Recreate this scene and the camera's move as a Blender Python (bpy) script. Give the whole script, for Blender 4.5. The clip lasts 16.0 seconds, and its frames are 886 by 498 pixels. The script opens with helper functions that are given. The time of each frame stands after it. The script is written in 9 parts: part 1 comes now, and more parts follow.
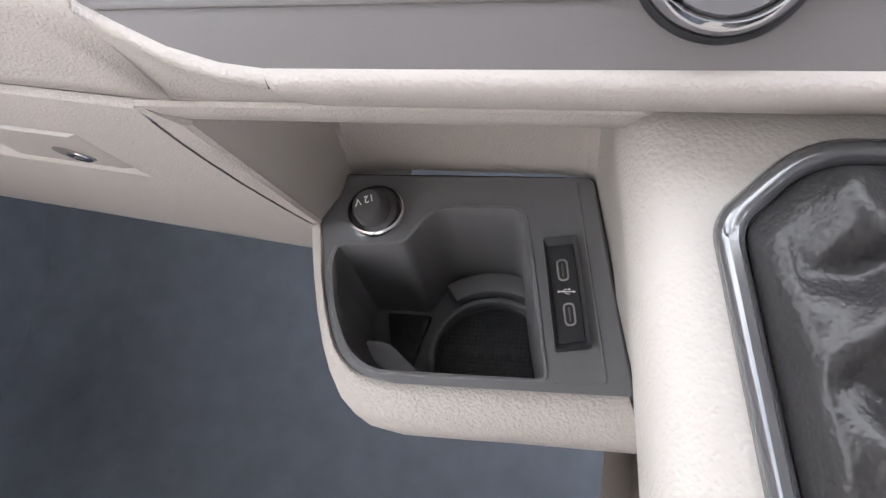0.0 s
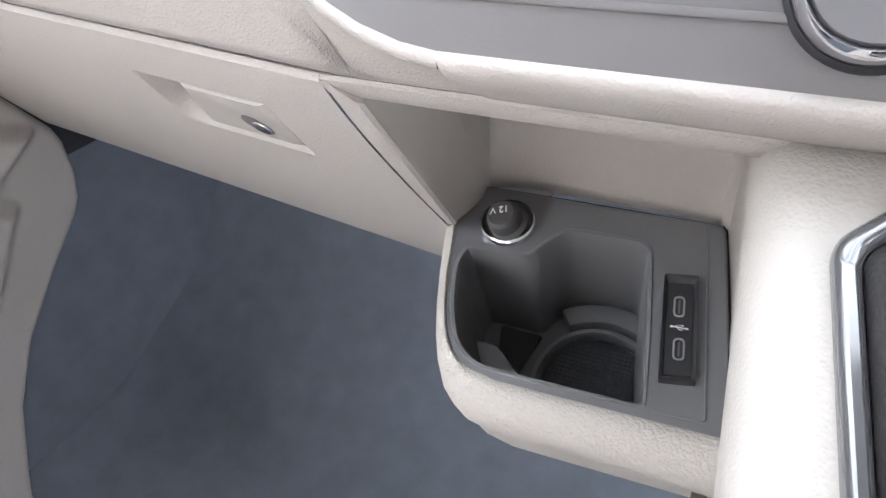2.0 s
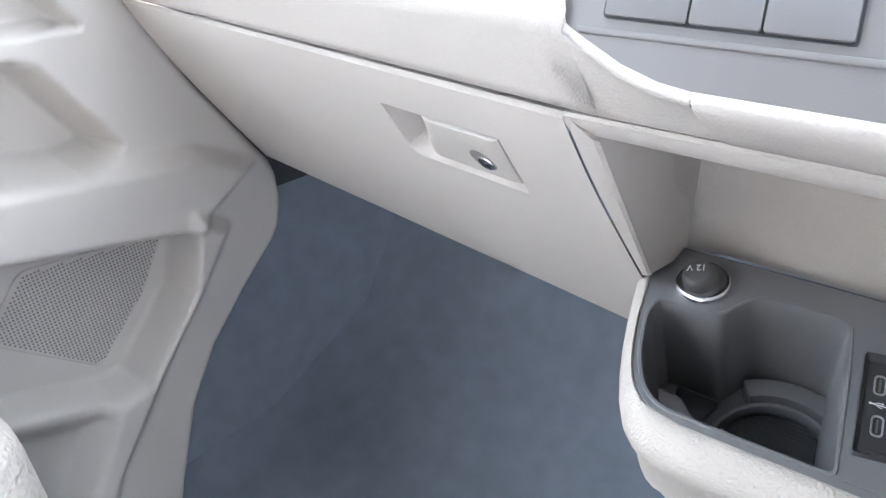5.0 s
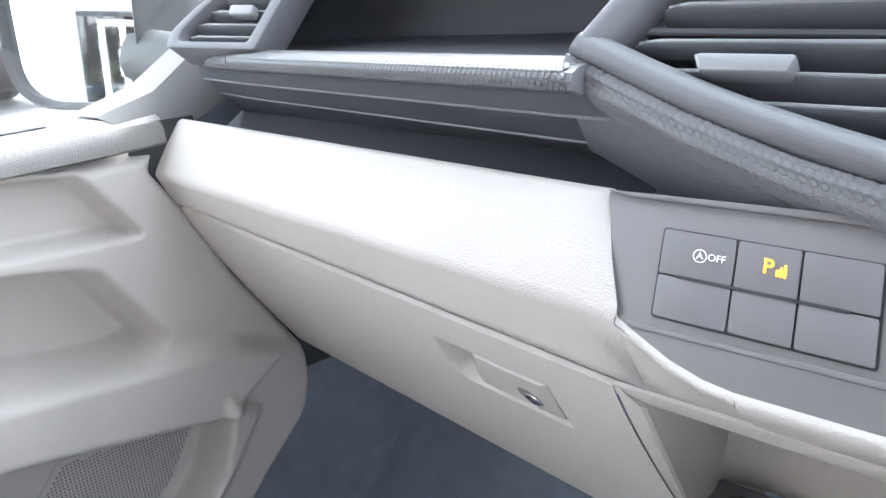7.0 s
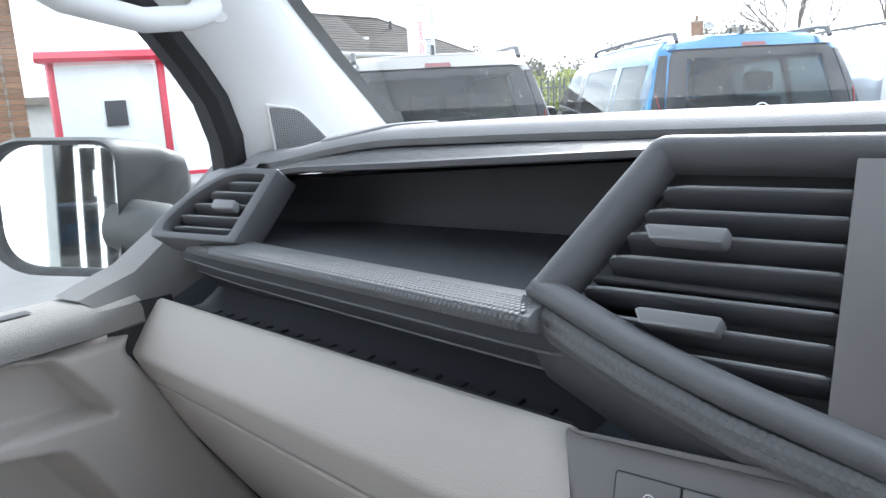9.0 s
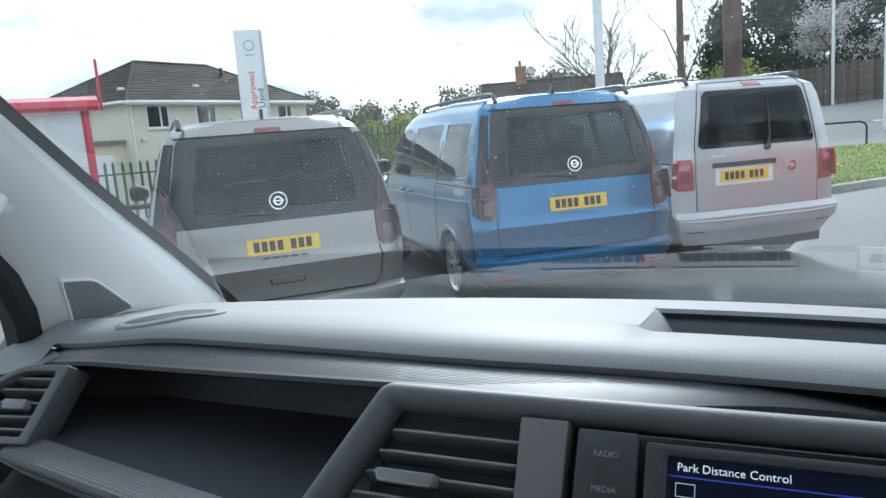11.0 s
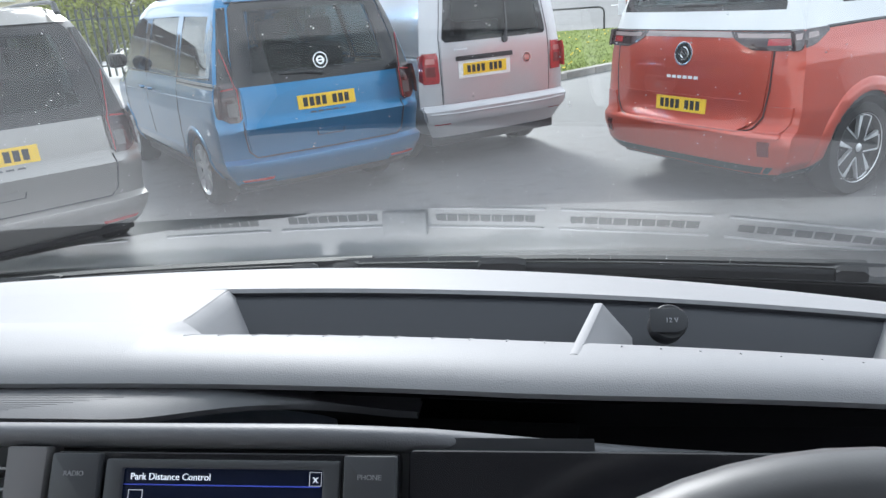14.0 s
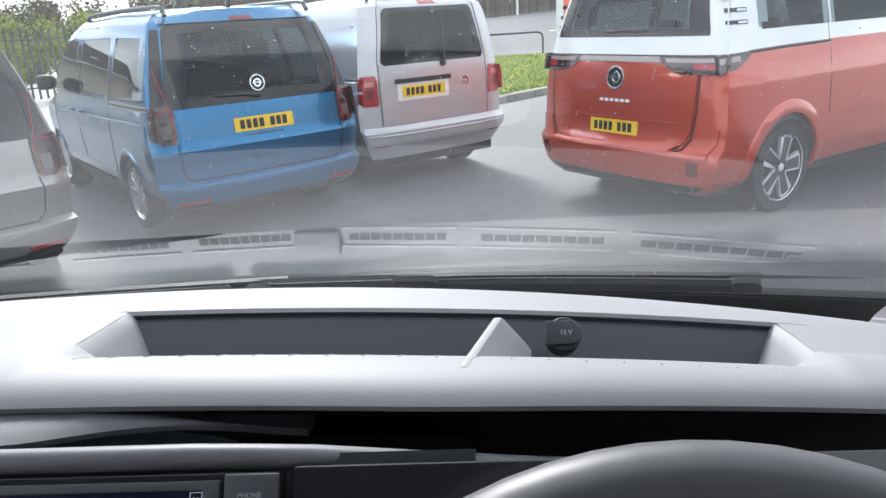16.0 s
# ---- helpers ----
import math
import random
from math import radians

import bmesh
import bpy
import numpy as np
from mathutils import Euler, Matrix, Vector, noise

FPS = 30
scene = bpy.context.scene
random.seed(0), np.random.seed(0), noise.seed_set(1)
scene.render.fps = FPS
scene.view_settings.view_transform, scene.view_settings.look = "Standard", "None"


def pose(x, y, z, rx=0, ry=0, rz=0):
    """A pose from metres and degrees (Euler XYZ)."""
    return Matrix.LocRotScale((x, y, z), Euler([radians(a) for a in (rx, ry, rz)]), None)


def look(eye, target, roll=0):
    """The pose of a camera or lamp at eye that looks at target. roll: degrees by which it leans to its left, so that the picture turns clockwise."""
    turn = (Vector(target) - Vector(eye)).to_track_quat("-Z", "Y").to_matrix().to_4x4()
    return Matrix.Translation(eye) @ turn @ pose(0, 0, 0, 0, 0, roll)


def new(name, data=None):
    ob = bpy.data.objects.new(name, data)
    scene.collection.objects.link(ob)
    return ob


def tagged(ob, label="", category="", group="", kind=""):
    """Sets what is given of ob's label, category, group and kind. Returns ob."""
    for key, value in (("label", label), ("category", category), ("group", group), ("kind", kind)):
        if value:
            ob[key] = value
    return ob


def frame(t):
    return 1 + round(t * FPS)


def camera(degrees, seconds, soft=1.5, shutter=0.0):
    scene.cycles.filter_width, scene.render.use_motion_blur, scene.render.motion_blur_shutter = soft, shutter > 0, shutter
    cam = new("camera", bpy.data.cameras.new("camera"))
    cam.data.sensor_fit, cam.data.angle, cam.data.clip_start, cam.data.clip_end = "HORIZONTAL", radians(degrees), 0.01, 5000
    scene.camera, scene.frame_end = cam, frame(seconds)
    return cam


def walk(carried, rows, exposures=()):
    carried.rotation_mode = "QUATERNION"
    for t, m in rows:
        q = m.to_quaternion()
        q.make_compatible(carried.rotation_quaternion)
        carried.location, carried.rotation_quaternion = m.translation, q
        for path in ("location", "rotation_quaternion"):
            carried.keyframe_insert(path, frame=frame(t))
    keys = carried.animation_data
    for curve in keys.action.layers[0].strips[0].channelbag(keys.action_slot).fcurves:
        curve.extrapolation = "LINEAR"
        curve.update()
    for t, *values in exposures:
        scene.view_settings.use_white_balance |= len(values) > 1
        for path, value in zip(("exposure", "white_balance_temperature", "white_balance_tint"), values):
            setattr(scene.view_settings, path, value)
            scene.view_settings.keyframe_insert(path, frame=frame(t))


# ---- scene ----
cam = camera(63.0, 16.0)
PATH = [
    (0, (0.067, 0.029, 1.269), (-0.318, 1.406, -0.129), -7.9),
    (0.5, (0.066, 0.024, 1.265), (-0.356, 1.392, -0.132), -7.6),
    (1, (0.068, 0.017, 1.261), (-0.43, 1.384, -0.112), -7.1),
    (1.5, (0.069, 0.01, 1.261), (-0.531, 1.382, -0.065), -6.4),
    (2, (0.076, 0.001, 1.264), (-0.662, 1.377, 0.014), -5.7),
    (2.5, (0.076, -0.016, 1.26), (-0.791, 1.348, 0.082), -5.0),
    (3, (0.076, -0.031, 1.258), (-0.907, 1.314, 0.151), -4.3),
    (3.5, (0.075, -0.034, 1.257), (-0.975, 1.293, 0.191), -3.6),
    (6, (0.065, -0.07, 1.268), (-1.092, 1.253, 0.314), -3.7),
    (6.5, (0.062, -0.077, 1.287), (-1.122, 1.299, 0.448), -3.4),
    (7, (0.054, -0.073, 1.331), (-1.151, 1.366, 0.64), -3.2),
    (7.5, (0.059, -0.071, 1.357), (-1.17, 1.395, 0.772), -3.4),
    (8, (0.059, -0.07, 1.371), (-1.183, 1.416, 0.871), -3.4),
    (10.5, (0.122, -0.101, 1.493), (-0.821, 1.635, 1.182), -3.6),
    (11, (0.159, -0.095, 1.541), (-0.665, 1.7, 1.225), -4.4),
    (11.5, (0.204, -0.1, 1.582), (-0.51, 1.731, 1.213), -5.1),
    (12, (0.237, -0.092, 1.612), (-0.375, 1.758, 1.162), -5.1),
    (12.5, (0.274, -0.085, 1.635), (-0.241, 1.773, 1.103), -4.9),
    (13, (0.314, -0.081, 1.643), (-0.108, 1.78, 1.043), -4.6),
    (13.5, (0.353, -0.082, 1.644), (0.022, 1.782, 1.0), -4.3),
    (14, (0.389, -0.089, 1.644), (0.138, 1.781, 0.982), -4.0),
    (14.5, (0.415, -0.093, 1.644), (0.23, 1.786, 0.984), -3.8),
    (15, (0.434, -0.096, 1.643), (0.295, 1.792, 0.997), -3.6),
    (15.5, (0.433, -0.096, 1.642), (0.32, 1.799, 1.012), -3.5),
    (16, (0.434, -0.096, 1.64), (0.333, 1.805, 1.026), -3.4),
]
walk(cam, [(t, look(eye, target, roll)) for t, eye, target, roll in PATH],
     exposures=[(0, 2.9, 6500, 17), (1.5, 3.05, 6400, 15), (3.5, 3.5, 6000, 14), (6.0, 3.4, 5900, 11), (7.0, 3.0, 5900, 11), (8.2, 2.25, 6000, 12), (10.3, 0.85, 5600, 4), (11.5, 0.5, 5700, 5), (12.5, 0.75, 5800, 7), (14.5, 1.0, 6000, 10), (16.0, 1.0, 6100, 11)])


# ---------------------------------------------------------------- light
world = bpy.data.worlds.new("world")
scene.world = world
world.use_nodes = True
wn, wl = world.node_tree.nodes, world.node_tree.links
wn.clear()
SUN_EL, SUN_AZ = 36.0, -18.0   # degrees up, and compass turn from +y to the right
w_out = wn.new("ShaderNodeOutputWorld")
w_bg = wn.new("ShaderNodeBackground")
sky = wn.new("ShaderNodeTexSky")
sky.sky_type, sky.sun_disc = "NISHITA", False
sky.sun_elevation, sky.sun_rotation = radians(SUN_EL), radians(SUN_AZ)
sky.air_density, sky.dust_density, sky.ozone_density = 1.0, 3.0, 1.0
w_co = wn.new("ShaderNodeTexCoord")
w_map = wn.new("ShaderNodeMapping")
w_map.inputs["Scale"].default_value = (1.0, 1.0, 2.6)
w_map.inputs["Location"].default_value = (0.35, 0.1, 0.0)
w_noise = wn.new("ShaderNodeTexNoise")
w_noise.inputs["Scale"].default_value, w_noise.inputs["Detail"].default_value = 3.4, 8.0
w_noise.inputs["Roughness"].default_value = 0.55
w_ramp = wn.new("ShaderNodeValToRGB")
w_ramp.color_ramp.elements[0].position, w_ramp.color_ramp.elements[0].color = 0.46, (12.5, 12.6, 12.8, 1)
w_ramp.color_ramp.elements[1].position, w_ramp.color_ramp.elements[1].color = 0.66, (4.0, 4.7, 5.6, 1)
w_mix = wn.new("ShaderNodeMixRGB")
w_mix.inputs[0].default_value = 0.86
wl.new(w_co.outputs["Generated"], w_map.inputs[0])
wl.new(w_map.outputs[0], w_noise.inputs["Vector"])
wl.new(w_noise.outputs[0], w_ramp.inputs[0])
wl.new(sky.outputs[0], w_mix.inputs[1])
wl.new(w_ramp.outputs[0], w_mix.inputs[2])
wl.new(w_mix.outputs[0], w_bg.inputs[0])
wl.new(w_bg.outputs[0], w_out.inputs[0])
w_bg.inputs[1].default_value = 0.10
sun = new("sun", bpy.data.lights.new("sun", "SUN"))
sun.data.energy, sun.data.angle, sun.data.color = 3.2, radians(18), (1.0, 0.96, 0.9)
sun.matrix_world = look((0, 0, 30), (-30 * math.sin(radians(SUN_AZ)) / math.tan(radians(SUN_EL)),
                                     -30 * math.cos(radians(SUN_AZ)) / math.tan(radians(SUN_EL)), 0))

# ---------------------------------------------------------------- materials
MATS = {}


def mat(name, color, rough=0.6, metal=0.0, spec=0.5, var=0.12, vscale=6.0, bump=0.0, bscale=400.0, kind="noise",
        coat=0.0, emit=None, grime=0.0, vary=0.0):
    """A principled surface with two scales of variation and a fine relief."""
    if name in MATS:
        return MATS[name]
    m = bpy.data.materials.new(name)
    m.use_nodes = True
    n, l = m.node_tree.nodes, m.node_tree.links
    b = n["Principled BSDF"]
    b.inputs["Roughness"].default_value, b.inputs["Metallic"].default_value = rough, metal
    b.inputs["Specular IOR Level"].default_value = spec
    b.inputs["Coat Weight"].default_value = coat
    b.inputs["Coat Roughness"].default_value = 0.05
    co = n.new("ShaderNodeTexCoord")
    big = n.new("ShaderNodeTexNoise")
    big.inputs["Scale"].default_value, big.inputs["Detail"].default_value = vscale, 6.0
    l.new(co.outputs["Object"], big.inputs["Vector"])
    ramp = n.new("ShaderNodeValToRGB")
    lo = [max(0.0, c * (1 - var)) for c in color]
    hi = [min(1.0, c * (1 + var)) for c in color]
    ramp.color_ramp.elements[0].position, ramp.color_ramp.elements[0].color = 0.3, (*lo, 1)
    ramp.color_ramp.elements[1].position, ramp.color_ramp.elements[1].color = 0.7, (*hi, 1)
    l.new(big.outputs[0], ramp.inputs[0])
    last = ramp.outputs[0]
    if grime:
        g = n.new("ShaderNodeTexNoise")
        g.inputs["Scale"].default_value, g.inputs["Detail"].default_value = vscale * 9, 8.0
        l.new(co.outputs["Object"], g.inputs["Vector"])
        gr = n.new("ShaderNodeMapRange")
        gr.inputs[1].default_value, gr.inputs[2].default_value = 0.52, 0.75
        gr.inputs[3].default_value, gr.inputs[4].default_value = 0.0, grime
        l.new(g.outputs[0], gr.inputs[0])
        mx = n.new("ShaderNodeMixRGB")
        mx.inputs[2].default_value = (color[0] * 0.45, color[1] * 0.43, color[2] * 0.4, 1)
        l.new(gr.outputs[0], mx.inputs[0])
        l.new(last, mx.inputs[1])
        last = mx.outputs[0]
    if vary:
        oi = n.new("ShaderNodeObjectInfo")
        hs = n.new("ShaderNodeHueSaturation")
        mr = n.new("ShaderNodeMapRange")
        mr.inputs[3].default_value, mr.inputs[4].default_value = 1 - vary, 1 + vary
        l.new(oi.outputs["Random"], mr.inputs[0])
        l.new(mr.outputs[0], hs.inputs["Value"])
        l.new(last, hs.inputs["Color"])
        last = hs.outputs[0]
    l.new(last, b.inputs["Base Color"])
    rr = n.new("ShaderNodeMapRange")
    rr.inputs[3].default_value, rr.inputs[4].default_value = max(0.02, rough * 0.85), min(1.0, rough * 1.15)
    l.new(big.outputs[0], rr.inputs[0])
    l.new(rr.outputs[0], b.inputs["Roughness"])
    if bump:
        bp = n.new("ShaderNodeBump")
        bp.inputs["Strength"].default_value, bp.inputs["Distance"].default_value = bump, 0.6 / bscale
        if kind == "leather":
            v = n.new("ShaderNodeTexVoronoi")
            v.feature = "SMOOTH_F1"
            v.inputs["Scale"].default_value = bscale
            src = v.outputs["Distance"]
        elif kind == "dots":
            v = n.new("ShaderNodeTexVoronoi")
            v.inputs["Scale"].default_value, v.inputs["Randomness"].default_value = bscale, 0.0
            src = v.outputs["Distance"]
        else:
            v = n.new("ShaderNodeTexNoise")
            v.inputs["Scale"].default_value, v.inputs["Detail"].default_value = bscale, 3.0
            src = v.outputs[0]
        if kind == "leather":
            dn = n.new("ShaderNodeTexNoise")
            dn.inputs["Scale"].default_value = bscale * 0.35
            l.new(co.outputs["Object"], dn.inputs["Vector"])
            ad = n.new("ShaderNodeMixRGB")
            ad.inputs[0].default_value = 0.0011
            l.new(co.outputs["Object"], ad.inputs[1])
            l.new(dn.outputs["Color"], ad.inputs[2])
            l.new(ad.outputs[0], v.inputs["Vector"])
        else:
            l.new(co.outputs["Object"], v.inputs["Vector"])
        l.new(src, bp.inputs["Height"])
        l.new(bp.outputs[0], b.inputs["Normal"])
    if emit:
        b.inputs["Emission Color"].default_value, b.inputs["Emission Strength"].default_value = (*emit[:3], 1), emit[3]
    MATS[name] = m
    return m


def glass(name, tint=(1, 1, 1), rough=0.0, see=0.9, base=0.06, dust=0.0, power=3.3):
    """A thin pane: clear, with the mirror gloss of glass over it."""
    if name in MATS:
        return MATS[name]
    m = bpy.data.materials.new(name)
    m.use_nodes = True
    n, l = m.node_tree.nodes, m.node_tree.links
    n.clear()
    out = n.new("ShaderNodeOutputMaterial")
    tr = n.new("ShaderNodeBsdfTransparent")
    tr.inputs[0].default_value = (*[c * see for c in tint], 1)
    gl = n.new("ShaderNodeBsdfGlossy")
    gl.inputs["Roughness"].default_value = rough
    lw = n.new("ShaderNodeLayerWeight")
    lw.inputs[0].default_value = 0.5
    pw = n.new("ShaderNodeMath")
    pw.operation, pw.inputs[1].default_value = "POWER", power
    fr = n.new("ShaderNodeMath")
    fr.operation, fr.inputs[1].default_value, fr.inputs[2].default_value = "MULTIPLY_ADD", 1 - base, base
    l.new(lw.outputs["Facing"], pw.inputs[0])
    l.new(pw.outputs[0], fr.inputs[0])
    mx = n.new("ShaderNodeMixShader")
    l.new(fr.outputs[0], mx.inputs[0])
    l.new(tr.outputs[0], mx.inputs[1])
    if dust:
        film = n.new("ShaderNodeBsdfTranslucent")
        film.inputs[0].default_value = (0.8, 0.8, 0.8, 1)
        tc, nz, mr, dm = n.new("ShaderNodeTexCoord"), n.new("ShaderNodeTexNoise"), n.new("ShaderNodeMapRange"), n.new("ShaderNodeMixShader")
        nz.inputs["Scale"].default_value, nz.inputs["Detail"].default_value = 7.0, 8.0
        mr.inputs[1].default_value, mr.inputs[2].default_value, mr.inputs[3].default_value, mr.inputs[4].default_value = 0.3, 0.75, dust * 0.6, dust * 1.5
        l.new(tc.outputs["Object"], nz.inputs["Vector"])
        l.new(nz.outputs[0], mr.inputs[0])
        l.new(mr.outputs[0], dm.inputs[0])
        l.new(tr.outputs[0], dm.inputs[1])
        l.new(film.outputs[0], dm.inputs[2])
        l.new(dm.outputs[0], mx.inputs[1])
    l.new(gl.outputs[0], mx.inputs[2])
    l.new(mx.outputs[0], out.inputs[0])
    MATS[name] = m
    return m


PAD = mat("dash top grained plastic", (0.21, 0.21, 0.22), 0.6, bump=0.25, bscale=1000, kind="leather", var=0.05, vscale=3)
BEIGE = mat("grey beige grained plastic", (0.415, 0.388, 0.362), 0.65, spec=0.3, bump=0.5, bscale=1000, kind="leather", var=0.05, vscale=3)
BEIGE_S = mat("grey beige smooth plastic", (0.43, 0.403, 0.374), 0.5, bump=0.15, bscale=900, var=0.04)
PANEL = mat("mid grey satin plastic", (0.135, 0.129, 0.130), 0.55, bump=0.2, bscale=1400, var=0.05)
INSERT = mat("charcoal satin plastic", (0.165, 0.167, 0.174), 0.30, bump=0.15, bscale=1500, var=0.05)
BLACK = mat("black plastic", (0.02, 0.021, 0.024), 0.5, var=0.1)
GLOSSBLK = mat("gloss black plastic", (0.012, 0.012, 0.014), 0.12, var=0.05)
CHROME = mat("chrome", (0.78, 0.78, 0.8), 0.12, metal=1.0, var=0.02)
# carpet colour lifted and blued to stand in for haze over the footwell
CARPET = mat("haze-lifted carpet", (0.165, 0.19, 0.228), 0.95, bump=0.8, bscale=900, var=0.10, vscale=30)
LEATHER = mat("black leather", (0.026, 0.025, 0.026), 0.40, bump=0.35, bscale=700, kind="leather", var=0.1)
PILLAR = mat("pale grey pillar trim", (0.78, 0.78, 0.775), 0.7, bump=0.15, bscale=1200, var=0.03)
ASPHALT = mat("worn asphalt", (0.115, 0.115, 0.117), 0.6, bump=0.7, bscale=160, var=0.22, vscale=0.6, grime=0.5)
FRAME = mat("grey soft-touch frame", (0.125, 0.127, 0.135), 0.5, spec=0.4, bump=0.25, bscale=1000, kind="leather", var=0.04)
GLASS = glass("windscreen glass", (0.96, 1.0, 0.98), see=0.93, base=0.08, dust=0.008, rough=0.004)
CARGLASS = glass("tinted car glass", (0.62, 0.68, 0.69), see=0.9, base=0.022, power=5.0)


# ---------------------------------------------------------------- builders
def part(name, bm, material, parent=None, label="", smooth=True, kind=""):
    """Links a bmesh as one mesh object, under a thing or a part where one is given."""
    me = bpy.data.meshes.new(name)
    bmesh.ops.recalc_face_normals(bm, faces=bm.faces)
    bm.to_mesh(me)
    bm.free()
    me.materials.append(material)
    ob = new(name, me)
    if smooth:
        for p in me.polygons:
            p.use_smooth = True
        me.set_sharp_from_angle(angle=radians(38))
    if parent is not None:
        ob.parent = parent
    if label:
        tagged(ob, label)
    if kind:
        tagged(ob, kind=kind)
    return ob


def thing(name, label, category, m=None, group="", kind=""):
    """An Empty that holds the parts of one thing."""
    ob = new(name)
    ob.empty_display_size = 0.05
    if m is not None:
        ob.matrix_world = m
    return tagged(ob, label, category, group, kind)


def bevelled(bm, w, seg=2, angle=30):
    if w > 0:
        es = [e for e in bm.edges if len(e.link_faces) == 2 and e.calc_face_angle(0) > radians(angle)]
        bmesh.ops.bevel(bm, geom=es, offset=w, segments=seg, affect="EDGES", profile=0.5, clamp_overlap=True)
    return bm


def box(x0, x1, y0, y1, z0, z1, w=0.0, seg=2, m=None):
    bm = bmesh.new()
    bmesh.ops.create_cube(bm, size=1.0)
    for v in bm.verts:
        v.co = Vector((x0 + (v.co.x + 0.5) * (x1 - x0), y0 + (v.co.y + 0.5) * (y1 - y0), z0 + (v.co.z + 0.5) * (z1 - z0)))
    bevelled(bm, w, seg)
    if m is not None:
        bm.transform(m)
    return bm


def join(*bms):
    """One bmesh out of several."""
    out = bms[0]
    for b in bms[1:]:
        me = bpy.data.meshes.new("tmp")
        b.to_mesh(me)
        b.free()
        out.from_mesh(me)
        bpy.data.meshes.remove(me)
    return out


def loft(rows, close=False, caps=False):
    """A skin over rows of points, all of one length."""
    bm = bmesh.new()
    vs = [[bm.verts.new(p) for p in r] for r in rows]
    n = len(rows[0])
    for a, b in zip(vs, vs[1:]):
        for i in range(n if close else n - 1):
            bm.faces.new((a[i], a[(i + 1) % n], b[(i + 1) % n], b[i]))
    if caps:
        for r in (vs[0], vs[-1]):
            bm.faces.new(r)
    return bm


def prism(pts, a, b, w=0.0, seg=2, m=None):
    """A flat outline of (u, v) drawn out from height a to b, then bevelled and laid by m (u, v, height)."""
    bm = loft([[(u, v, a) for u, v in pts], [(u, v, b) for u, v in pts]], close=True, caps=True)
    bmesh.ops.recalc_face_normals(bm, faces=bm.faces)
    bevelled(bm, w, seg)
    if m is not None:
        bm.transform(m)
    return bm


def ring(outer, inner, a, b, w=0.0, m=None, seg=2):
    """A flat frame between two outlines of as many points, drawn out from a to b."""
    rows = [[(u, v, h) for u, v in o] for o, h in ((outer, a), (outer, b), (inner, b), (inner, a), (outer, a))]
    bm = loft(rows, close=True)
    bmesh.ops.remove_doubles(bm, verts=bm.verts, dist=1e-6)
    bmesh.ops.recalc_face_normals(bm, faces=bm.faces)
    bevelled(bm, w, seg)
    if m is not None:
        bm.transform(m)
    return bm


def tube(pts, r, seg=8, closed=False):
    """A round bar along points; r is one radius or one for each point."""
    pts = [Vector(p) for p in pts]
    n = len(pts)
    rs = r if isinstance(r, (list, tuple)) else [r] * n
    rows = []
    side = None
    for i, p in enumerate(pts):
        if closed:
            d = pts[(i + 1) % n] - pts[i - 1]
        else:
            d = pts[min(i + 1, n - 1)] - pts[max(i - 1, 0)]
        d.normalize()
        if side is None:
            side = d.cross(Vector((0, 0, 1)) if abs(d.z) < 0.9 else Vector((1, 0, 0))).normalized()
        side = (side - d * side.dot(d)).normalized()
        up = d.cross(side)
        rows.append([p + (side * math.cos(k) + up * math.sin(k)) * rs[i] for k in [2 * math.pi * j / seg for j in range(seg)]])
    if closed:
        return loft(rows + rows[:1], close=True)
    return loft(rows, close=True, caps=True)


def lathe(prof, seg=32, m=None):
    """A turned body: (radius, height) points turned round z."""
    rows = [[(r * math.cos(2 * math.pi * j / seg), r * math.sin(2 * math.pi * j / seg), h) for j in range(seg)] for r, h in prof]
    bm = loft(rows, close=True)
    bmesh.ops.remove_doubles(bm, verts=bm.verts, dist=1e-6)
    if m is not None:
        bm.transform(m)
    return bm


def rounded(pts, r, seg=5):
    """An outline with rounded corners; r is one radius or one for each corner."""
    out, n = [], len(pts)
    for i in range(n):
        p, a, b = Vector(pts[i]), Vector(pts[i - 1]), Vector(pts[(i + 1) % n])
        rr = r[i] if isinstance(r, (list, tuple)) else r
        if rr <= 0:
            out.append(tuple(p))
            continue
        da, db = (a - p), (b - p)
        d = min(rr, da.length * 0.49, db.length * 0.49)
        s, e = p + da.normalized() * d, p + db.normalized() * d
        for k in range(seg + 1):
            t = k / seg
            out.append(tuple((1 - t) ** 2 * s + 2 * t * (1 - t) * p + t * t * e))
    return out


def rect(x0, x1, y0, y1, r=0.0, seg=4):
    return rounded([(x0, y0), (x1, y0), (x1, y1), (x0, y1)], r, seg)


def plane_m(o, u, v):
    """The pose whose x runs along u, y along v, at o."""
    u = Vector(u).normalized()
    w = u.cross(Vector(v)).normalized()
    v = w.cross(u)
    return Matrix(((u.x, v.x, w.x, o[0]), (u.y, v.y, w.y, o[1]), (u.z, v.z, w.z, o[2]), (0, 0, 0, 1)))


def lerp(table, x):
    """Values from a table of (x, value or tuple) rows, straight between them."""
    if x <= table[0][0]:
        return table[0][1]
    for (a, p), (b, q) in zip(table, table[1:]):
        if x <= b:
            t = (x - a) / (b - a)
            if isinstance(p, tuple):
                return tuple(i + (j - i) * t for i, j in zip(p, q))
            return p + (q - p) * t
    return table[-1][1]


def span(a, b, n):
    return [a + (b - a) * i / (n - 1) for i in range(n)]


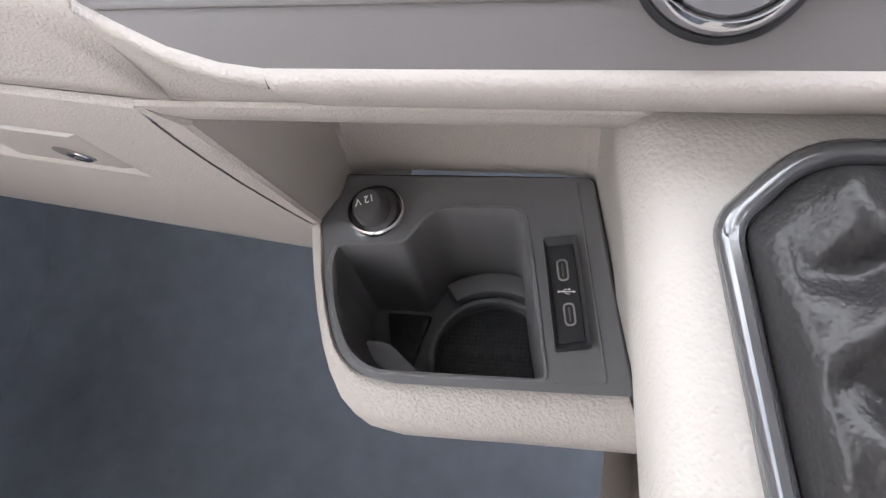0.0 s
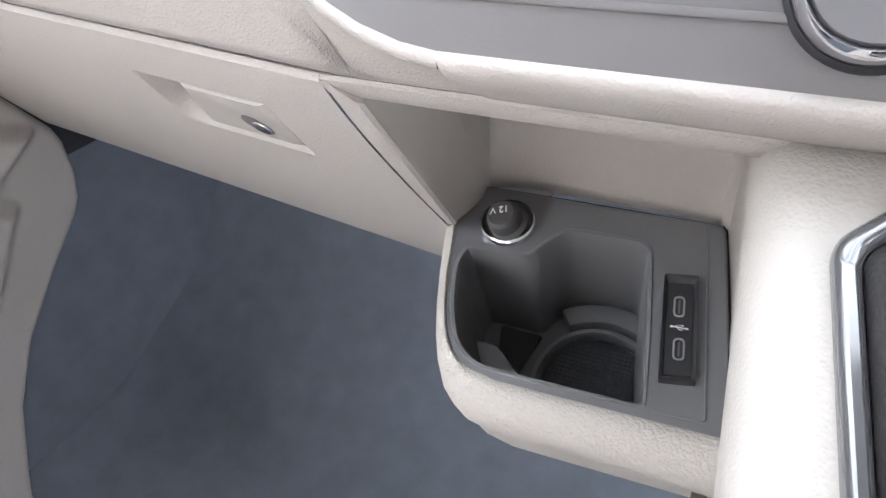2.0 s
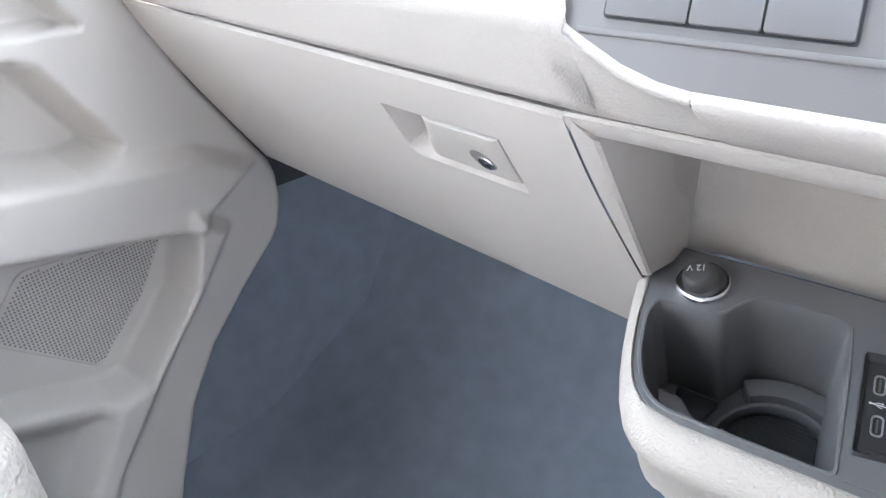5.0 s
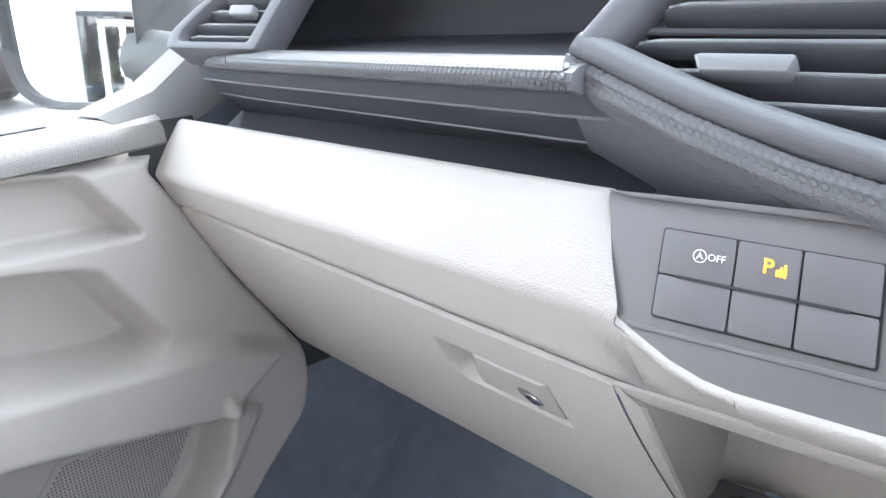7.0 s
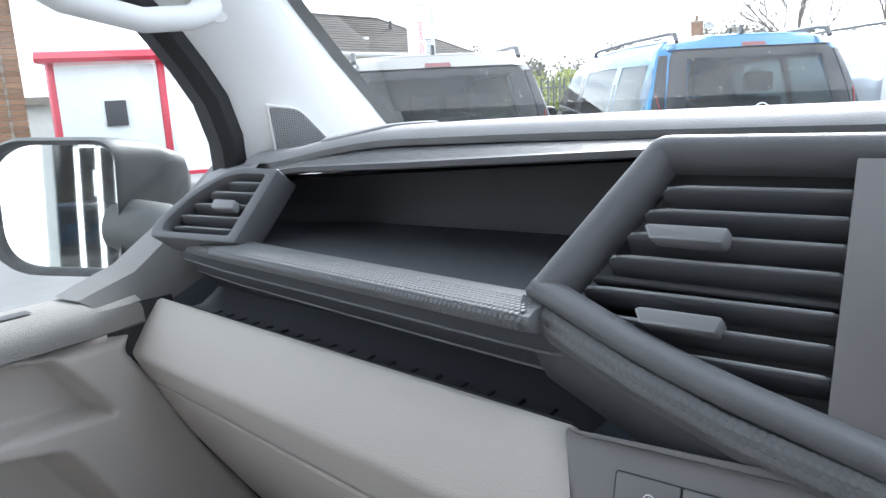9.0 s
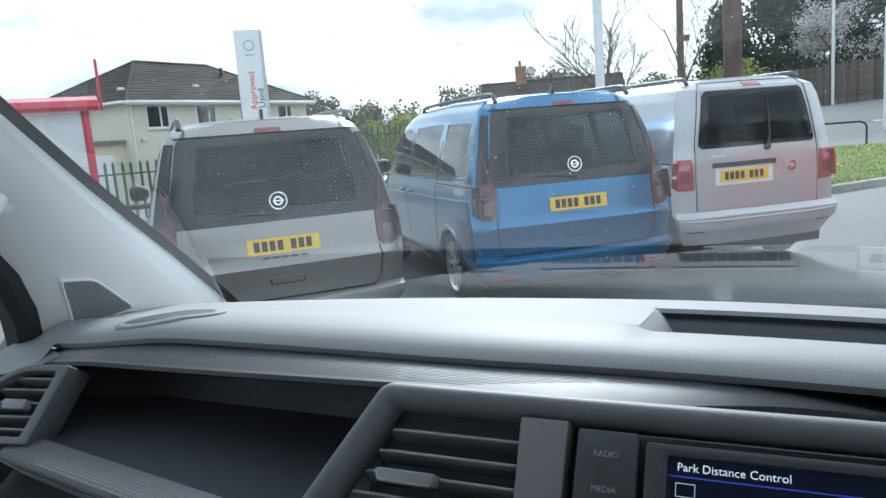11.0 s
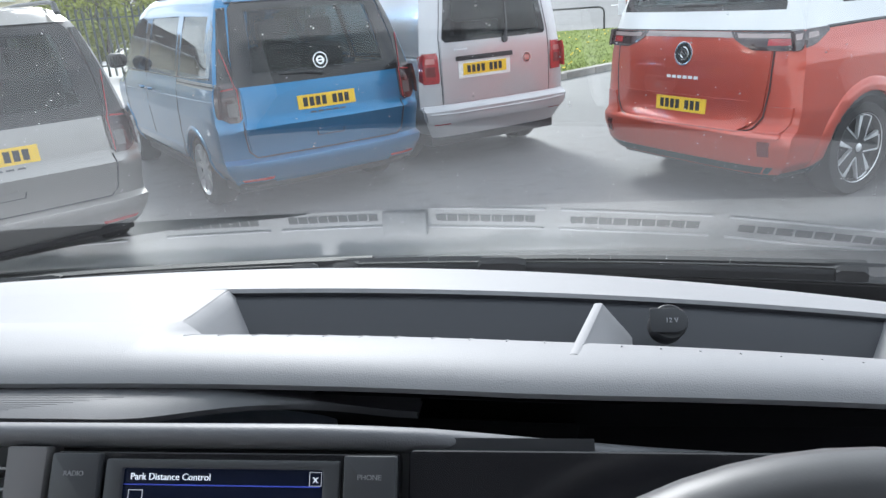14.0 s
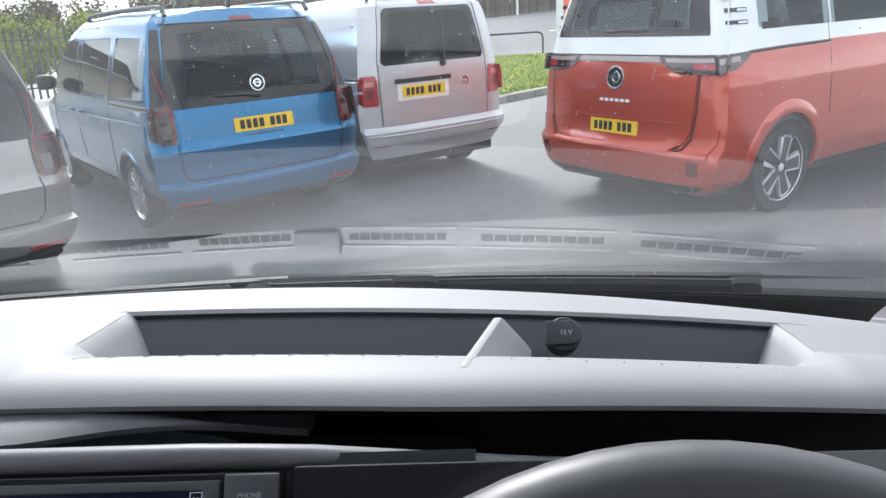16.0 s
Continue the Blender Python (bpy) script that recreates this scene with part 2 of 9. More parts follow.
def words(name, text, m, size, material, parent, label="", align="CENTER", depth=0.0003):
    """Lettering in the built-in font, as a mesh."""
    cu = bpy.data.curves.new("tmp", "FONT")
    cu.body, cu.size, cu.extrude, cu.align_x, cu.align_y = text, size, depth, align, "CENTER"
    cu.resolution_u = 3
    ob = bpy.data.objects.new("tmp", cu)
    scene.collection.objects.link(ob)
    me = bpy.data.meshes.new_from_object(ob.evaluated_get(bpy.context.evaluated_depsgraph_get()))
    bpy.data.objects.remove(ob)
    me.name = name
    me.transform(m)
    me.materials.clear()
    me.materials.append(material)
    o = new(name, me)
    o.parent = parent
    if label:
        tagged(o, label)
    return o


CX = 0.175      # the van's middle


def crown(x):
    d = x - 0.05
    return (0.085 if d > 0 else 0.04) * d * d


def y_far(x):
    return 0.72 - 0.16 * (x - CX) ** 2


# ---------------------------------------------------------------- ground
def smooth01(x, a, b):
    t = max(0.0, min(1.0, (x - a) / (b - a)))
    return t * t * (3 - 2 * t)


def terrain(x, y):
    """Height of the ground: level forecourt, a dip towards the house, a rise across the road."""
    up = smooth01(y, 27.8, 41.0) * smooth01(x, -12, -2) * (1.28 + 0.05 * max(-4.0, min(25.0, x)))
    dips = sum(d * math.exp(-(((x - a) / 2.2) ** 2 + ((y - b) / 2.2) ** 2) ** 2) for a, b, d in ((-4.4, 5.3, 0.055), (3.3, 7.2, 0.04)))
    return up - 0.75 * smooth01(-x, 15.5, 24.0) - dips


GX = [-900, -300, -100, -60, -40, -30, -26, -22, -20, -18, -16, -14, -12, -10, -8, -7, -6, -5.5, -5, -4.5, -4, -3.5, -3, -2.5, -2, -1.5, -1, 0, 0.5, 1, 1.5, 2, 2.5, 3, 3.5, 4, 4.5, 5, 6, 7, 10, 15, 20, 30, 60, 200, 900]
GY = [-900, -100, -20, 0, 2, 3, 3.5, 4, 4.5, 5, 5.5, 6, 6.5, 7, 7.5, 8, 8.5, 9, 10, 15, 20, 24, 26, 27.8, 29, 30, 31.5, 33, 34.5, 36, 37.5, 39, 40, 41, 43, 60, 100, 300, 900]
bm = loft([[(x, y, terrain(x, y)) for x in GX] for y in GY])
tagged(part("ground", bm, ASPHALT), "worn grey asphalt of a sales forecourt", "ground", kind="structure")

# ---------------------------------------------------------------- the dashboard
dash = thing("dashboard", "two-tone grey and beige van dashboard with grained plastic", "dashboard", kind="structure")
PADP = ((0.400, 1.3695), (0.384, 1.3695), (0.3740, 1.3720), (0.3715, 1.3775), (0.3790, 1.3845), (0.40, 1.3890), (0.44, 1.3880), (0.50, 1.371), (0.60, 1.360))


def pad_z(x, y):
    return lerp([*PADP[3:], (0.72, 1.341)], y) - crown(x)


XS_L, XS_R = -0.60, 0.95


def pad_near(x):
    """How far the pad's near edge draws back towards the doors."""
    return lerp([(0, 0.0), (0.2, 0.0), (0.26, 0.003), (0.475, 0.022), (0.625, 0.036), (0.78, 0.075)], abs(x - CX))


def pad_rows(xs, prof):
    return [[(x, y + pad_near(x) * max(0.0, (0.6 - y) / 0.25), z - crown(x) - 0.018 * smooth01(-x, 0.34, 0.58) * max(0.0, min(1.0, (0.6 - y) / 0.2))) for y, z in prof] for x in xs]


def pad_surf(x, y):
    """Height of the pad's near part at a place of the plan."""
    k = pad_near(x) / 0.25
    q = (y - 0.6 * k) / (1 - k)
    return lerp([*PADP[3:], (0.72, 1.341)], q) - crown(x) - 0.018 * smooth01(-x, 0.34, 0.58) * max(0.0, min(1.0, (0.6 - q) / 0.2))


TRAY_X0, TRAY_X1, TRAY_Y0, TRAY_Y1 = 0.060, 0.735, 0.495, 0.598
xs = span(XS_L, XS_R, 60)


def dip(x, y):
    """The ribbed lip of the tray falls away from the pad."""
    k = max(0.0, min(1.0, (x - TRAY_X0) / 0.02)) * max(0.0, min(1.0, (TRAY_X1 - x) / 0.02))
    return k * lerp([(0.42, 0.0), (0.45, 0.006), (0.495, 0.0165)], y)


xs = sorted(xs + [TRAY_X0, TRAY_X0 + 0.01, TRAY_X0 + 0.02, TRAY_X1 - 0.02, TRAY_X1 - 0.01, TRAY_X1])
near = loft([[(x, y, z - dip(x, y)) for x, y, z in r] for r in pad_rows(xs, [*PADP[:7], (0.455, 1.3850), (0.475, 1.3790), (TRAY_Y0, 1.3726)])])
far = loft([[(x, TRAY_Y1 + (y_far(x) - TRAY_Y1) * k, pad_z(x, TRAY_Y1 + (y_far(x) - TRAY_Y1) * k) - (dz if k > 0 or TRAY_X0 - 0.01 < x < TRAY_X1 + 0.01 else 0.0)) for k, dz in
             ((0, 0.004), (0.03, 0), (0.3, 0), (0.6, 0), (0.9, 0.001), (0.97, 0.003), (1.0, 0.008), (1.0, 0.03))] for x in xs])


def pad_fill(x0, x1, n):
    return loft([[(x, y, pad_z(x, y)) for y in span(TRAY_Y0, TRAY_Y1, 6)] for x in span(x0, x1, n)])


part("top_pad", join(near, far, pad_fill(XS_L, TRAY_X0, 20), pad_fill(TRAY_X1, XS_R, 12)), PAD, dash, "grained grey dash top pad")

# the open tray in the pad: dark far wall, sloping ends, ribbed near lip, one divider
DTRAY = mat("dark tray plastic", (0.032, 0.034, 0.041), 0.55, bump=0.25, bscale=1200, var=0.05)
rows = []
for x in span(TRAY_X0 + 0.004, TRAY_X1 - 0.004, 40):
    z = pad_z(x, TRAY_Y1)
    rows.append([(x, TRAY_Y1 + 0.001, z - 0.004), (x, TRAY_Y1 + 0.002, z - 0.009), (x, TRAY_Y1 - 0.006, z - 0.012), (x, 0.565, z - 0.04), (x, 0.54, z - 0.056), (x, 0.52, z - 0.05), (x, 0.503, z - 0.03), (x, TRAY_Y0 + 0.001, pad_z(x, TRAY_Y0) - 0.021), (x, TRAY_Y0 - 0.001, pad_z(x, TRAY_Y0) - dip(x, TRAY_Y0))])
tray = part("storage_tray", loft(rows), DTRAY, dash, "dark open storage tray")
for x0, s in ((TRAY_X0, 1), (TRAY_X1, -1)):
    part("tray_end", loft([[(x0 - 0.002 * s, y, pad_z(x0, y) - (0.004 if y > 0.59 else 0) - 0.0002), (x0 + 0.002 * s, y, pad_z(x0, y) - 0.0012), (x0 + 0.012 * s, y, pad_z(x0, y) - 0.014), (x0 + 0.044 * s, y, pad_z(x0, y) - 0.060)] for y in span(TRAY_Y0 - 0.003, TRAY_Y1 + 0.001, 7)]), PAD, tray)
rib = []
for x in span(0.09, 0.67, 20):
    rib.append(tube([(x + 0.02 * (y - 0.45), y, lerp([(0.44, 1.388), (0.455, 1.385), (0.475, 1.379), (0.495, 1.3724)], y) - crown(x) - dip(x, y) - 0.0004) for y in (0.44, 0.455, 0.465, 0.475, 0.485, 0.4945)], 0.0011, 6))
for i, b in enumerate(rib):
    part("rib", b, PAD, tray)
rows = []
for y in span(0.418, 0.578, 12):
    xr, zr = 0.418 + 0.22 * (y - 0.425), lerp([(0.41, 1.376), (0.425, 1.3755), (0.45, 1.3705), (0.57, 1.3525), (0.578, 1.345)], y)
    zb = lerp([(0.41, 1.366), (0.44, 1.352), (0.48, 1.325), (0.51, 1.316)], y)
    rows.append([(xr - 0.004 - 0.15 * (zr - zb), y, zb), (xr - 0.0045, y, zr - 0.003), (xr - 0.0035, y, zr - 0.0008), (xr - 0.0015, y, zr), (xr + 0.0025, y, zr), (xr + 0.0045, y, zr - 0.0008), (xr + 0.0058, y, zr - 0.003), (xr + 0.005 + 0.75 * (zr - zb), y, zb)])
bm = loft(rows, caps=True)
part("tray_divider", bm, PAD, dash, "light grey divider across the dash tray")
sm = plane_m((0.5105, 0.536, 1.345), (1, 0.02, -0.02), (0, 0.62, 0.78))
sock = part("power_socket", lathe([(0, -0.02), (0.0165, -0.02), (0.0165, 0.003), (0.0155, 0.0045), (0, 0.0045)], 28, sm), BLACK, dash, "black round power socket with a flap")
part("socket_flap", prism(rounded([(-0.018, -0.011), (0.010, -0.011), (0.018, 0), (0.010, 0.012), (-0.018, 0.012)], [0.002, 0.008, 0.01, 0.008, 0.002]), 0.004, 0.009, 0.0012, 2, sm), mat("black soft plastic", (0.03, 0.032, 0.036), 0.6), sock)
LETTER = mat("pale print", (0.35, 0.36, 0.38), 0.6, var=0.02)
words("print", "12 V", sm @ Matrix.Translation((0.001, 0.0, 0.0093)), 0.0062, LETTER, sock)

# oval air outlet in the pad near the pillar
def oval(kx, ky, dz):
    out = []
    for a in span(0, 2 * math.pi, 41)[:-1]:
        x, y = -0.395 + kx * math.cos(a) - 0.04 * ky * math.sin(a), 0.437 + ky * math.sin(a) + 0.12 * kx * math.cos(a)
        out.append((x, y, pad_surf(x, y) + dz))
    return out


side_vent = part("side_outlet", loft([oval(0.066, 0.0235, -0.001), oval(0.0645, 0.0225, 0.0016), oval(0.062, 0.021, 0.0022), oval(0.056, 0.0168, 0.0026), oval(0.054, 0.0155, 0.0020), oval(0.0525, 0.0145, -0.004)], close=True), PAD, dash, "oval demister outlet in the dash top")
part("outlet_throat", loft([oval(0.0545, 0.0158, 0.0019), oval(0.036, 0.0105, 0.0019), oval(0.018, 0.005, 0.0019), oval(0.0001, 0.0001, 0.0019)], close=True), BLACK, side_vent)

# band under the pad, ribbed, fading towards the cluster
rows = []
BAND_Y = [(-0.575, 0.40), (-0.45, 0.378), (-0.30, 0.362), (-0.083, 0.338), (0.1, 0.334), (0.2, 0.340), (0.3, 0.360), (0.42, 0.385)]
BAND_Z = [(-0.575, 1.325), (-0.52, 1.343), (-0.45, 1.352), (-0.3, 1.3595), (-0.083, 1.372), (0.05, 1.373), (0.18, 1.363), (0.3, 1.350), (0.42, 1.335)]


def band(x, k):
    """A point of the band: k from its back edge under the pad to its front edge."""
    b = Vector((x, 0.382 + pad_near(x), 1.3705 - crown(x) - 0.018 * smooth01(-x, 0.34, 0.58) - 0.02 * smooth01(x, 0.12, 0.3)))
    f = Vector((x, lerp(BAND_Y, x), lerp(BAND_Z, x) - 0.004))
    f = f.lerp(b, 0.93 * smooth01(x, 0.04, 0.27))
    return b.lerp(f, k) + Vector((0, -0.0012, 0.0024)) * math.sin(math.pi * k)


for x in span(-0.575, 0.42, 66):
    f = band(x, 1)
    rows.append([band(x, 0) + Vector((0, 0.03, -0.001)), *[band(x, k) for k in span(0, 1, 9)], f + Vector((0, 0.0005, -0.0045)), f + Vector((0, 0.004, -0.006)), f + Vector((0, 0.03, -0.007))])
# near-black colour that paints shade onto the sheets below pad and hood
SHADE_BLACK = mat("matt black for shade", (0.008, 0.008, 0.010), 0.9, spec=0.1, var=0.05)
# added sheet, also stops light leaking in between band and shelf
part("dash_core", loft([[(x, r[9][1] + 0.006, r[9][2] - 0.0072), (x, r[9][1] + 0.08 - 0.03 * smooth01(x, 0.04, 0.27), r[9][2] - 0.012 - 0.04 * smooth01(x, 0.04, 0.27)), (x, 0.74, 1.30 - 0.06 * smooth01(x, 0.04, 0.27))] for x, r in zip(span(-0.575, 0.42, 66), rows)]), SHADE_BLACK, dash)
part("cluster_hood", loft([[(x, 0.372 + pad_near(x), 1.3700 - crown(x)), (x, 0.392 + pad_near(x), 1.362 - crown(x)), (x, 0.43 + pad_near(x), 1.340 - crown(x)), (x, 0.48, 1.27)] for x in span(0.22, 0.95, 28)]), SHADE_BLACK, dash, "near-black sheet standing in for shade under the instrument hood")
# added black backing, deepens the shade below the hood
part("hood_back", box(0.20, 0.98, 0.485, 0.505, 1.18, 1.318), SHADE_BLACK, dash)
RIBBED = mat("ribbed grey trim", (0.085, 0.086, 0.092), 0.5, spec=0.5, bump=0.2, bscale=900, var=0.03)
part("upper_band", loft(rows[:58]), RIBBED, dash, "slim grey trim band below the dash top")
groove = []
for k in range(17):
    groove.append(tube([band(x, 0.10 + 0.05 * k) for x in span(-0.52, 0.16 - 0.012 * k, 30)], 0.00022, 4))
tagged(part("fine_ribs", join(*groove), RIBBED, dash), kind="stuff")

# the passenger's shelf: dark box behind the lip
SHELF = mat("dark shelf lining", (0.045, 0.047, 0.056), 0.7, bump=0.3, bscale=900, var=0.06)


def lip_y(x):
    return lerp([(-0.60, 0.335), (-0.50, 0.309), (-0.125, 0.235)], x)


def lip_z(x):
    return lerp([(-0.60, 1.279), (-0.50, 1.2815), (-0.125, 1.290)], x)


rows = []
for x in span(-0.60, -0.06, 20):
    y, z = lip_y(x), lip_z(x)
    yb = lerp([(-0.60, 0.42), (-0.45, 0.455), (-0.06, 0.43)], x)
    yt, zt = lerp([(-0.6, 0.40), (-0.45, 0.384), (-0.06, 0.345)], x), lerp([(-0.6, 1.32), (-0.45, 1.345), (-0.06, 1.370)], x)
    rows.append([(x, y + 0.028, z + 0.0015), (x, y + 0.045, z - 0.004), (x, yb, z + 0.002), (x, yb + 0.01, z + 0.02), (x, yb + 0.005, zt - 0.012), (x, yt + 0.02, zt - 0.010), (x, yt, zt - 0.008)])
part("shelf", loft(rows), SHELF, dash, "open dark shelf above the glovebox")

# hexagon-patterned lip, in pieces
HEX = mat("hexagon embossed trim", (0.13, 0.132, 0.138), 0.5, spec=0.4, bump=0.1, bscale=1500, var=0.04)


def hex_relief(name, at, nu, nv, r, h, material, parent):
    """Rows of small raised hexagons over a surface at(i, j) -> point, along, across."""
    vs, fs = [], []
    for j in range(nv):
        for i in range(nu):
            p, a, b = at(i + (0.5 if j % 2 else 0.0), j)
            n = a.cross(b).normalized()
            k = len(vs)
            for rr, hh in ((r, -0.0001), (r * 0.62, h)):
                vs += [p + a * rr * math.sin(c) + b * rr * math.cos(c) + n * hh for c in span(0, 2 * math.pi, 7)[:-1]]
            fs += [(k + c, k + (c + 1) % 6, k + 6 + (c + 1) % 6, k + 6 + c) for c in range(6)] + [tuple(range(k + 6, k + 12))]
    me = bpy.data.meshes.new(name)
    me.from_pydata(vs, [], fs)
    me.materials.append(material)
    ob = new(name, me)
    ob.parent = parent
    tagged(ob, kind="stuff")


LIP_S = [(0.026, 0.0014), (0.006, 0.0), (0.001, -0.0012), (-0.0008, -0.004), (0.0002, -0.008), (0.003, -0.0115)]


def lip_at(x, s):
    """A point of the lip and its frame, s metres over the profile from its back edge."""
    q = [Vector((x, lip_y(x) + a, lip_z(x) + b)) for a, b in LIP_S]
    for a, b in zip(q, q[1:]):
        d = (b - a).length
        if s <= d or b is q[-1]:
            t = (b - a).normalized()
            return a + t * s, (Vector((x + 0.01, lip_y(x + 0.01), lip_z(x + 0.01))) - Vector((x, lip_y(x), lip_z(x)))).normalized(), -t
        s -= d


def lip_piece(x0, x1, n=12):
    rows = []
    for x in span(x0, x1, n):
        y, z = lip_y(x), lip_z(x)
        rows.append([(x, y + 0.032, z + 0.002), (x, y + 0.006, z), (x, y, z - 0.002), (x, y - 0.001, z - 0.006), (x, y + 0.002, z - 0.011), (x, y + 0.010, z - 0.014), (x, y + 0.04, z - 0.016)])
    return loft(rows, caps=True)


part("lip_trim", lip_piece(-0.497, -0.1185), HEX, dash, "hexagon-embossed grey lip of the shelf")
part("lip_trim", lip_piece(-0.575, -0.499, 5), HEX, dash)
hex_relief("hexagon_relief", lambda i, j: lip_at(-0.4945 + i * 0.0040, 0.004 + j * 0.0035), 93, 10, 0.0021, 0.0005, HEX, dash)
hex_relief("hexagon_relief", lambda i, j: lip_at(-0.572 + i * 0.0040, 0.004 + j * 0.0035), 18, 10, 0.0021, 0.0005, HEX, dash)

# recess below the lip
rows = []
for x in span(-0.60, -0.095, 20):
    y, z = lip_y(x), lip_z(x)
    ys, zs = lerp([(-0.62, 0.318), (-0.0925, 0.228)], x), lerp([(-0.62, 1.218), (-0.0925, 1.236)], x)
    rows.append([(x, y + 0.012, z - 0.014), (x, y + 0.016, z - 0.026), (x, y + 0.021, z - 0.027), (x, y + 0.03, z - 0.042), (x, ys + 0.075, zs - 0.004), (x, ys + 0.05, zs - 0.018), (x, ys + 0.012, zs - 0.018), (x, ys + 0.009, zs - 0.002)])
slot = part("lower_shelf", loft(rows), SHELF, dash, "narrow dark ledge below the shelf lip")
for k, r in ((1, 0.0009), (3, 0.0008)):
    part("ledge_edge", tube([Vector(q[k]) + Vector((0, -0.0006, 0)) for q in rows], r, 6), FRAME, slot)
for x in span(-0.55, -0.13, 18):
    ys, zs = lerp([(-0.62, 0.318), (-0.0925, 0.228)], x), lerp([(-0.62, 1.218), (-0.0925, 1.236)], x)
    part("ledge_rib", box(x - 0.004, x + 0.004, ys + 0.016, ys + 0.046, zs - 0.019, zs - 0.0165, 0.0008, 1), SHELF, slot)

# soft panel and glovebox
rows = []
for s in span(0, 1, 26):
    x0, x1, x2 = -0.615 + s * 0.5225, -0.615 + s * 0.543, -0.615 + s * 0.554
    a = (lerp([(0, 0.318), (1, 0.226)], s), lerp([(0, 1.218), (1, 1.2365)], s))
    b = (lerp([(0, 0.285), (1, 0.191)], s), lerp([(0, 1.168), (1, 1.190)], s))
    c = (lerp([(0, 0.300), (1, 0.202)], s), lerp([(0, 1.135), (1, 1.152)], s))
    rows.append([(x0, a[0] + 0.012, a[1] - 0.006), (x0, a[0] + 0.004, a[1] - 0.0005), (x0, a[0] - 0.001, a[1] - 0.002),
                 ((x0 + x1) / 2, (a[0] + b[0]) / 2 - 0.0014, (a[1] + b[1]) / 2), (x1, b[0] + 0.0022, b[1] + 0.005), (x1, b[0], b[1]), (x1, b[0] + 0.0014, b[1] - 0.005),
                 (x2, c[0] - 0.003, c[1] + 0.006), (x2, c[0] - 0.001, c[1] + 0.001), (x2, c[0] + 0.006, c[1])])
CURVE = [(-0.072, 0.191, 1.190), (-0.060, 0.1885, 1.1855), (-0.045, 0.1845, 1.180), (-0.030, 0.182, 1.1765), (-0.0165, 0.181, 1.1752)]
for i, (x, y, z) in enumerate(CURVE):
    x2 = -0.061 + (i / 4) * 0.055
    k = i / 4
    rows.append([(x + 0.002, y + 0.014, z + 0.001), (x + 0.001, y + 0.006, z + 0.001), (x, y + 0.001, z), (x, y - 0.0005, z - 0.0015), (x + 0.0005, y - 0.001, z - 0.004),
                 (x + 0.002, y * 0.8 + 0.0408 - 0.001, z * 0.8 + 0.2304), (x + 0.004, y * 0.55 + 0.0918 - 0.001, z * 0.55 + 0.5184), (x2, 0.2005, 1.1555), (x2, 0.203, 1.152), (x2, 0.208, 1.151)])
part("soft_panel", loft(rows), BEIGE, dash, "grained beige fascia panel above the glovebox").data.set_sharp_from_angle(angle=radians(100))
GBX = (-0.612, -0.0796)
def glove_at(x, k):
    """A point of the glovebox lid: x along it, k from its top edge to its lower one."""
    t = (x - GBX[0]) / (GBX[1] - GBX[0])
    y0, z0 = lerp([(0, 0.302), (1, 0.205)], t), lerp([(0, 1.132), (1, 1.1495)], t)
    y1, z1 = lerp([(0, 0.435), (1, 0.318)], t), lerp([(0, 0.918), (1, 0.962)], t)
    z = z0 + (z1 - z0) * k
    return Vector((x + max(0.0, t) * (1.1495 - z) * 0.16, y0 + (y1 - y0) * k ** 1.15, z))


LID_N = Vector((-0.1, -1.0, -0.62)).normalized()


def ramp01(x, a, b):
    return max(0.0, min(1.0, (x - a) / (b - a)))


def latch_depth(x, k):
    return 0.019 * ramp01(x, -0.2315, -0.214) * ramp01(-x, 0.1325, 0.1345) * ramp01(k, 0.152, 0.160) * (1 - ramp01(k, 0.30, 0.352))


rows = []
for x in sorted(set(span(GBX[0], -0.24, 14) + span(-0.2395, -0.2, 20) + span(-0.2, -0.136, 20) + span(-0.1355, -0.131, 7) + span(-0.128, GBX[1], 6))):
    rows.append([glove_at(x, 0) + Vector((0, 0.02, -0.001)), glove_at(x, 0) + Vector((0, 0.003, -0.0005)),
                 *[glove_at(x, k) - LID_N * latch_depth(x, k) for k in sorted(set([0.016, 0.06, 0.1, 0.14, 0.148] + span(0.150, 0.166, 6) + span(0.18, 0.30, 8) + span(0.31, 0.36, 10) + [0.4, 0.45, 0.55, 0.65, 0.75, 0.85, 0.93, 0.97]))],
                 glove_at(x, 1.0) + Vector((0, 0.004, 0.001)), glove_at(x, 1.0) + Vector((0, 0.016, -0.002)), glove_at(x, 1.0) + Vector((0, 0.1, 0.01))])
glovebox = part("glovebox", loft(rows), BEIGE, dash, "closed beige glovebox with a recessed latch")
# latch lever over the recess, lock
rows = []
for s in span(0, 1, 15):
    row = []
    for t, h in ((0.0, -0.006), (0.0, -0.001), (0.02, 0.0006), (0.30, 0.0012), (0.36, 0.0008), (0.65, 0.0006), (0.95, 0.0002), (1.0, -0.0014), (1.0, -0.006)):
        xl = -0.1955 - 0.017 * t ** 1.6 + 0.010 * max(0.0, (t - 0.85) / 0.15) ** 2
        x = xl + (-0.1355 - 0.0012 * t - xl) * s
        row.append(glove_at(x, 0.161 + (0.326 - 0.161) * t) + LID_N * (h if 0 < s < 1 else min(h, -0.0012)))
    rows.append(row)
part("latch_lever", loft(rows, caps=True), BEIGE_S, glovebox, "smooth beige latch lever")
lm = plane_m(glove_at(-0.156, 0.258), Vector((0.097, -0.0135, 0.0)), -(glove_at(-0.156, 0.4) - glove_at(-0.156, 0.2)))
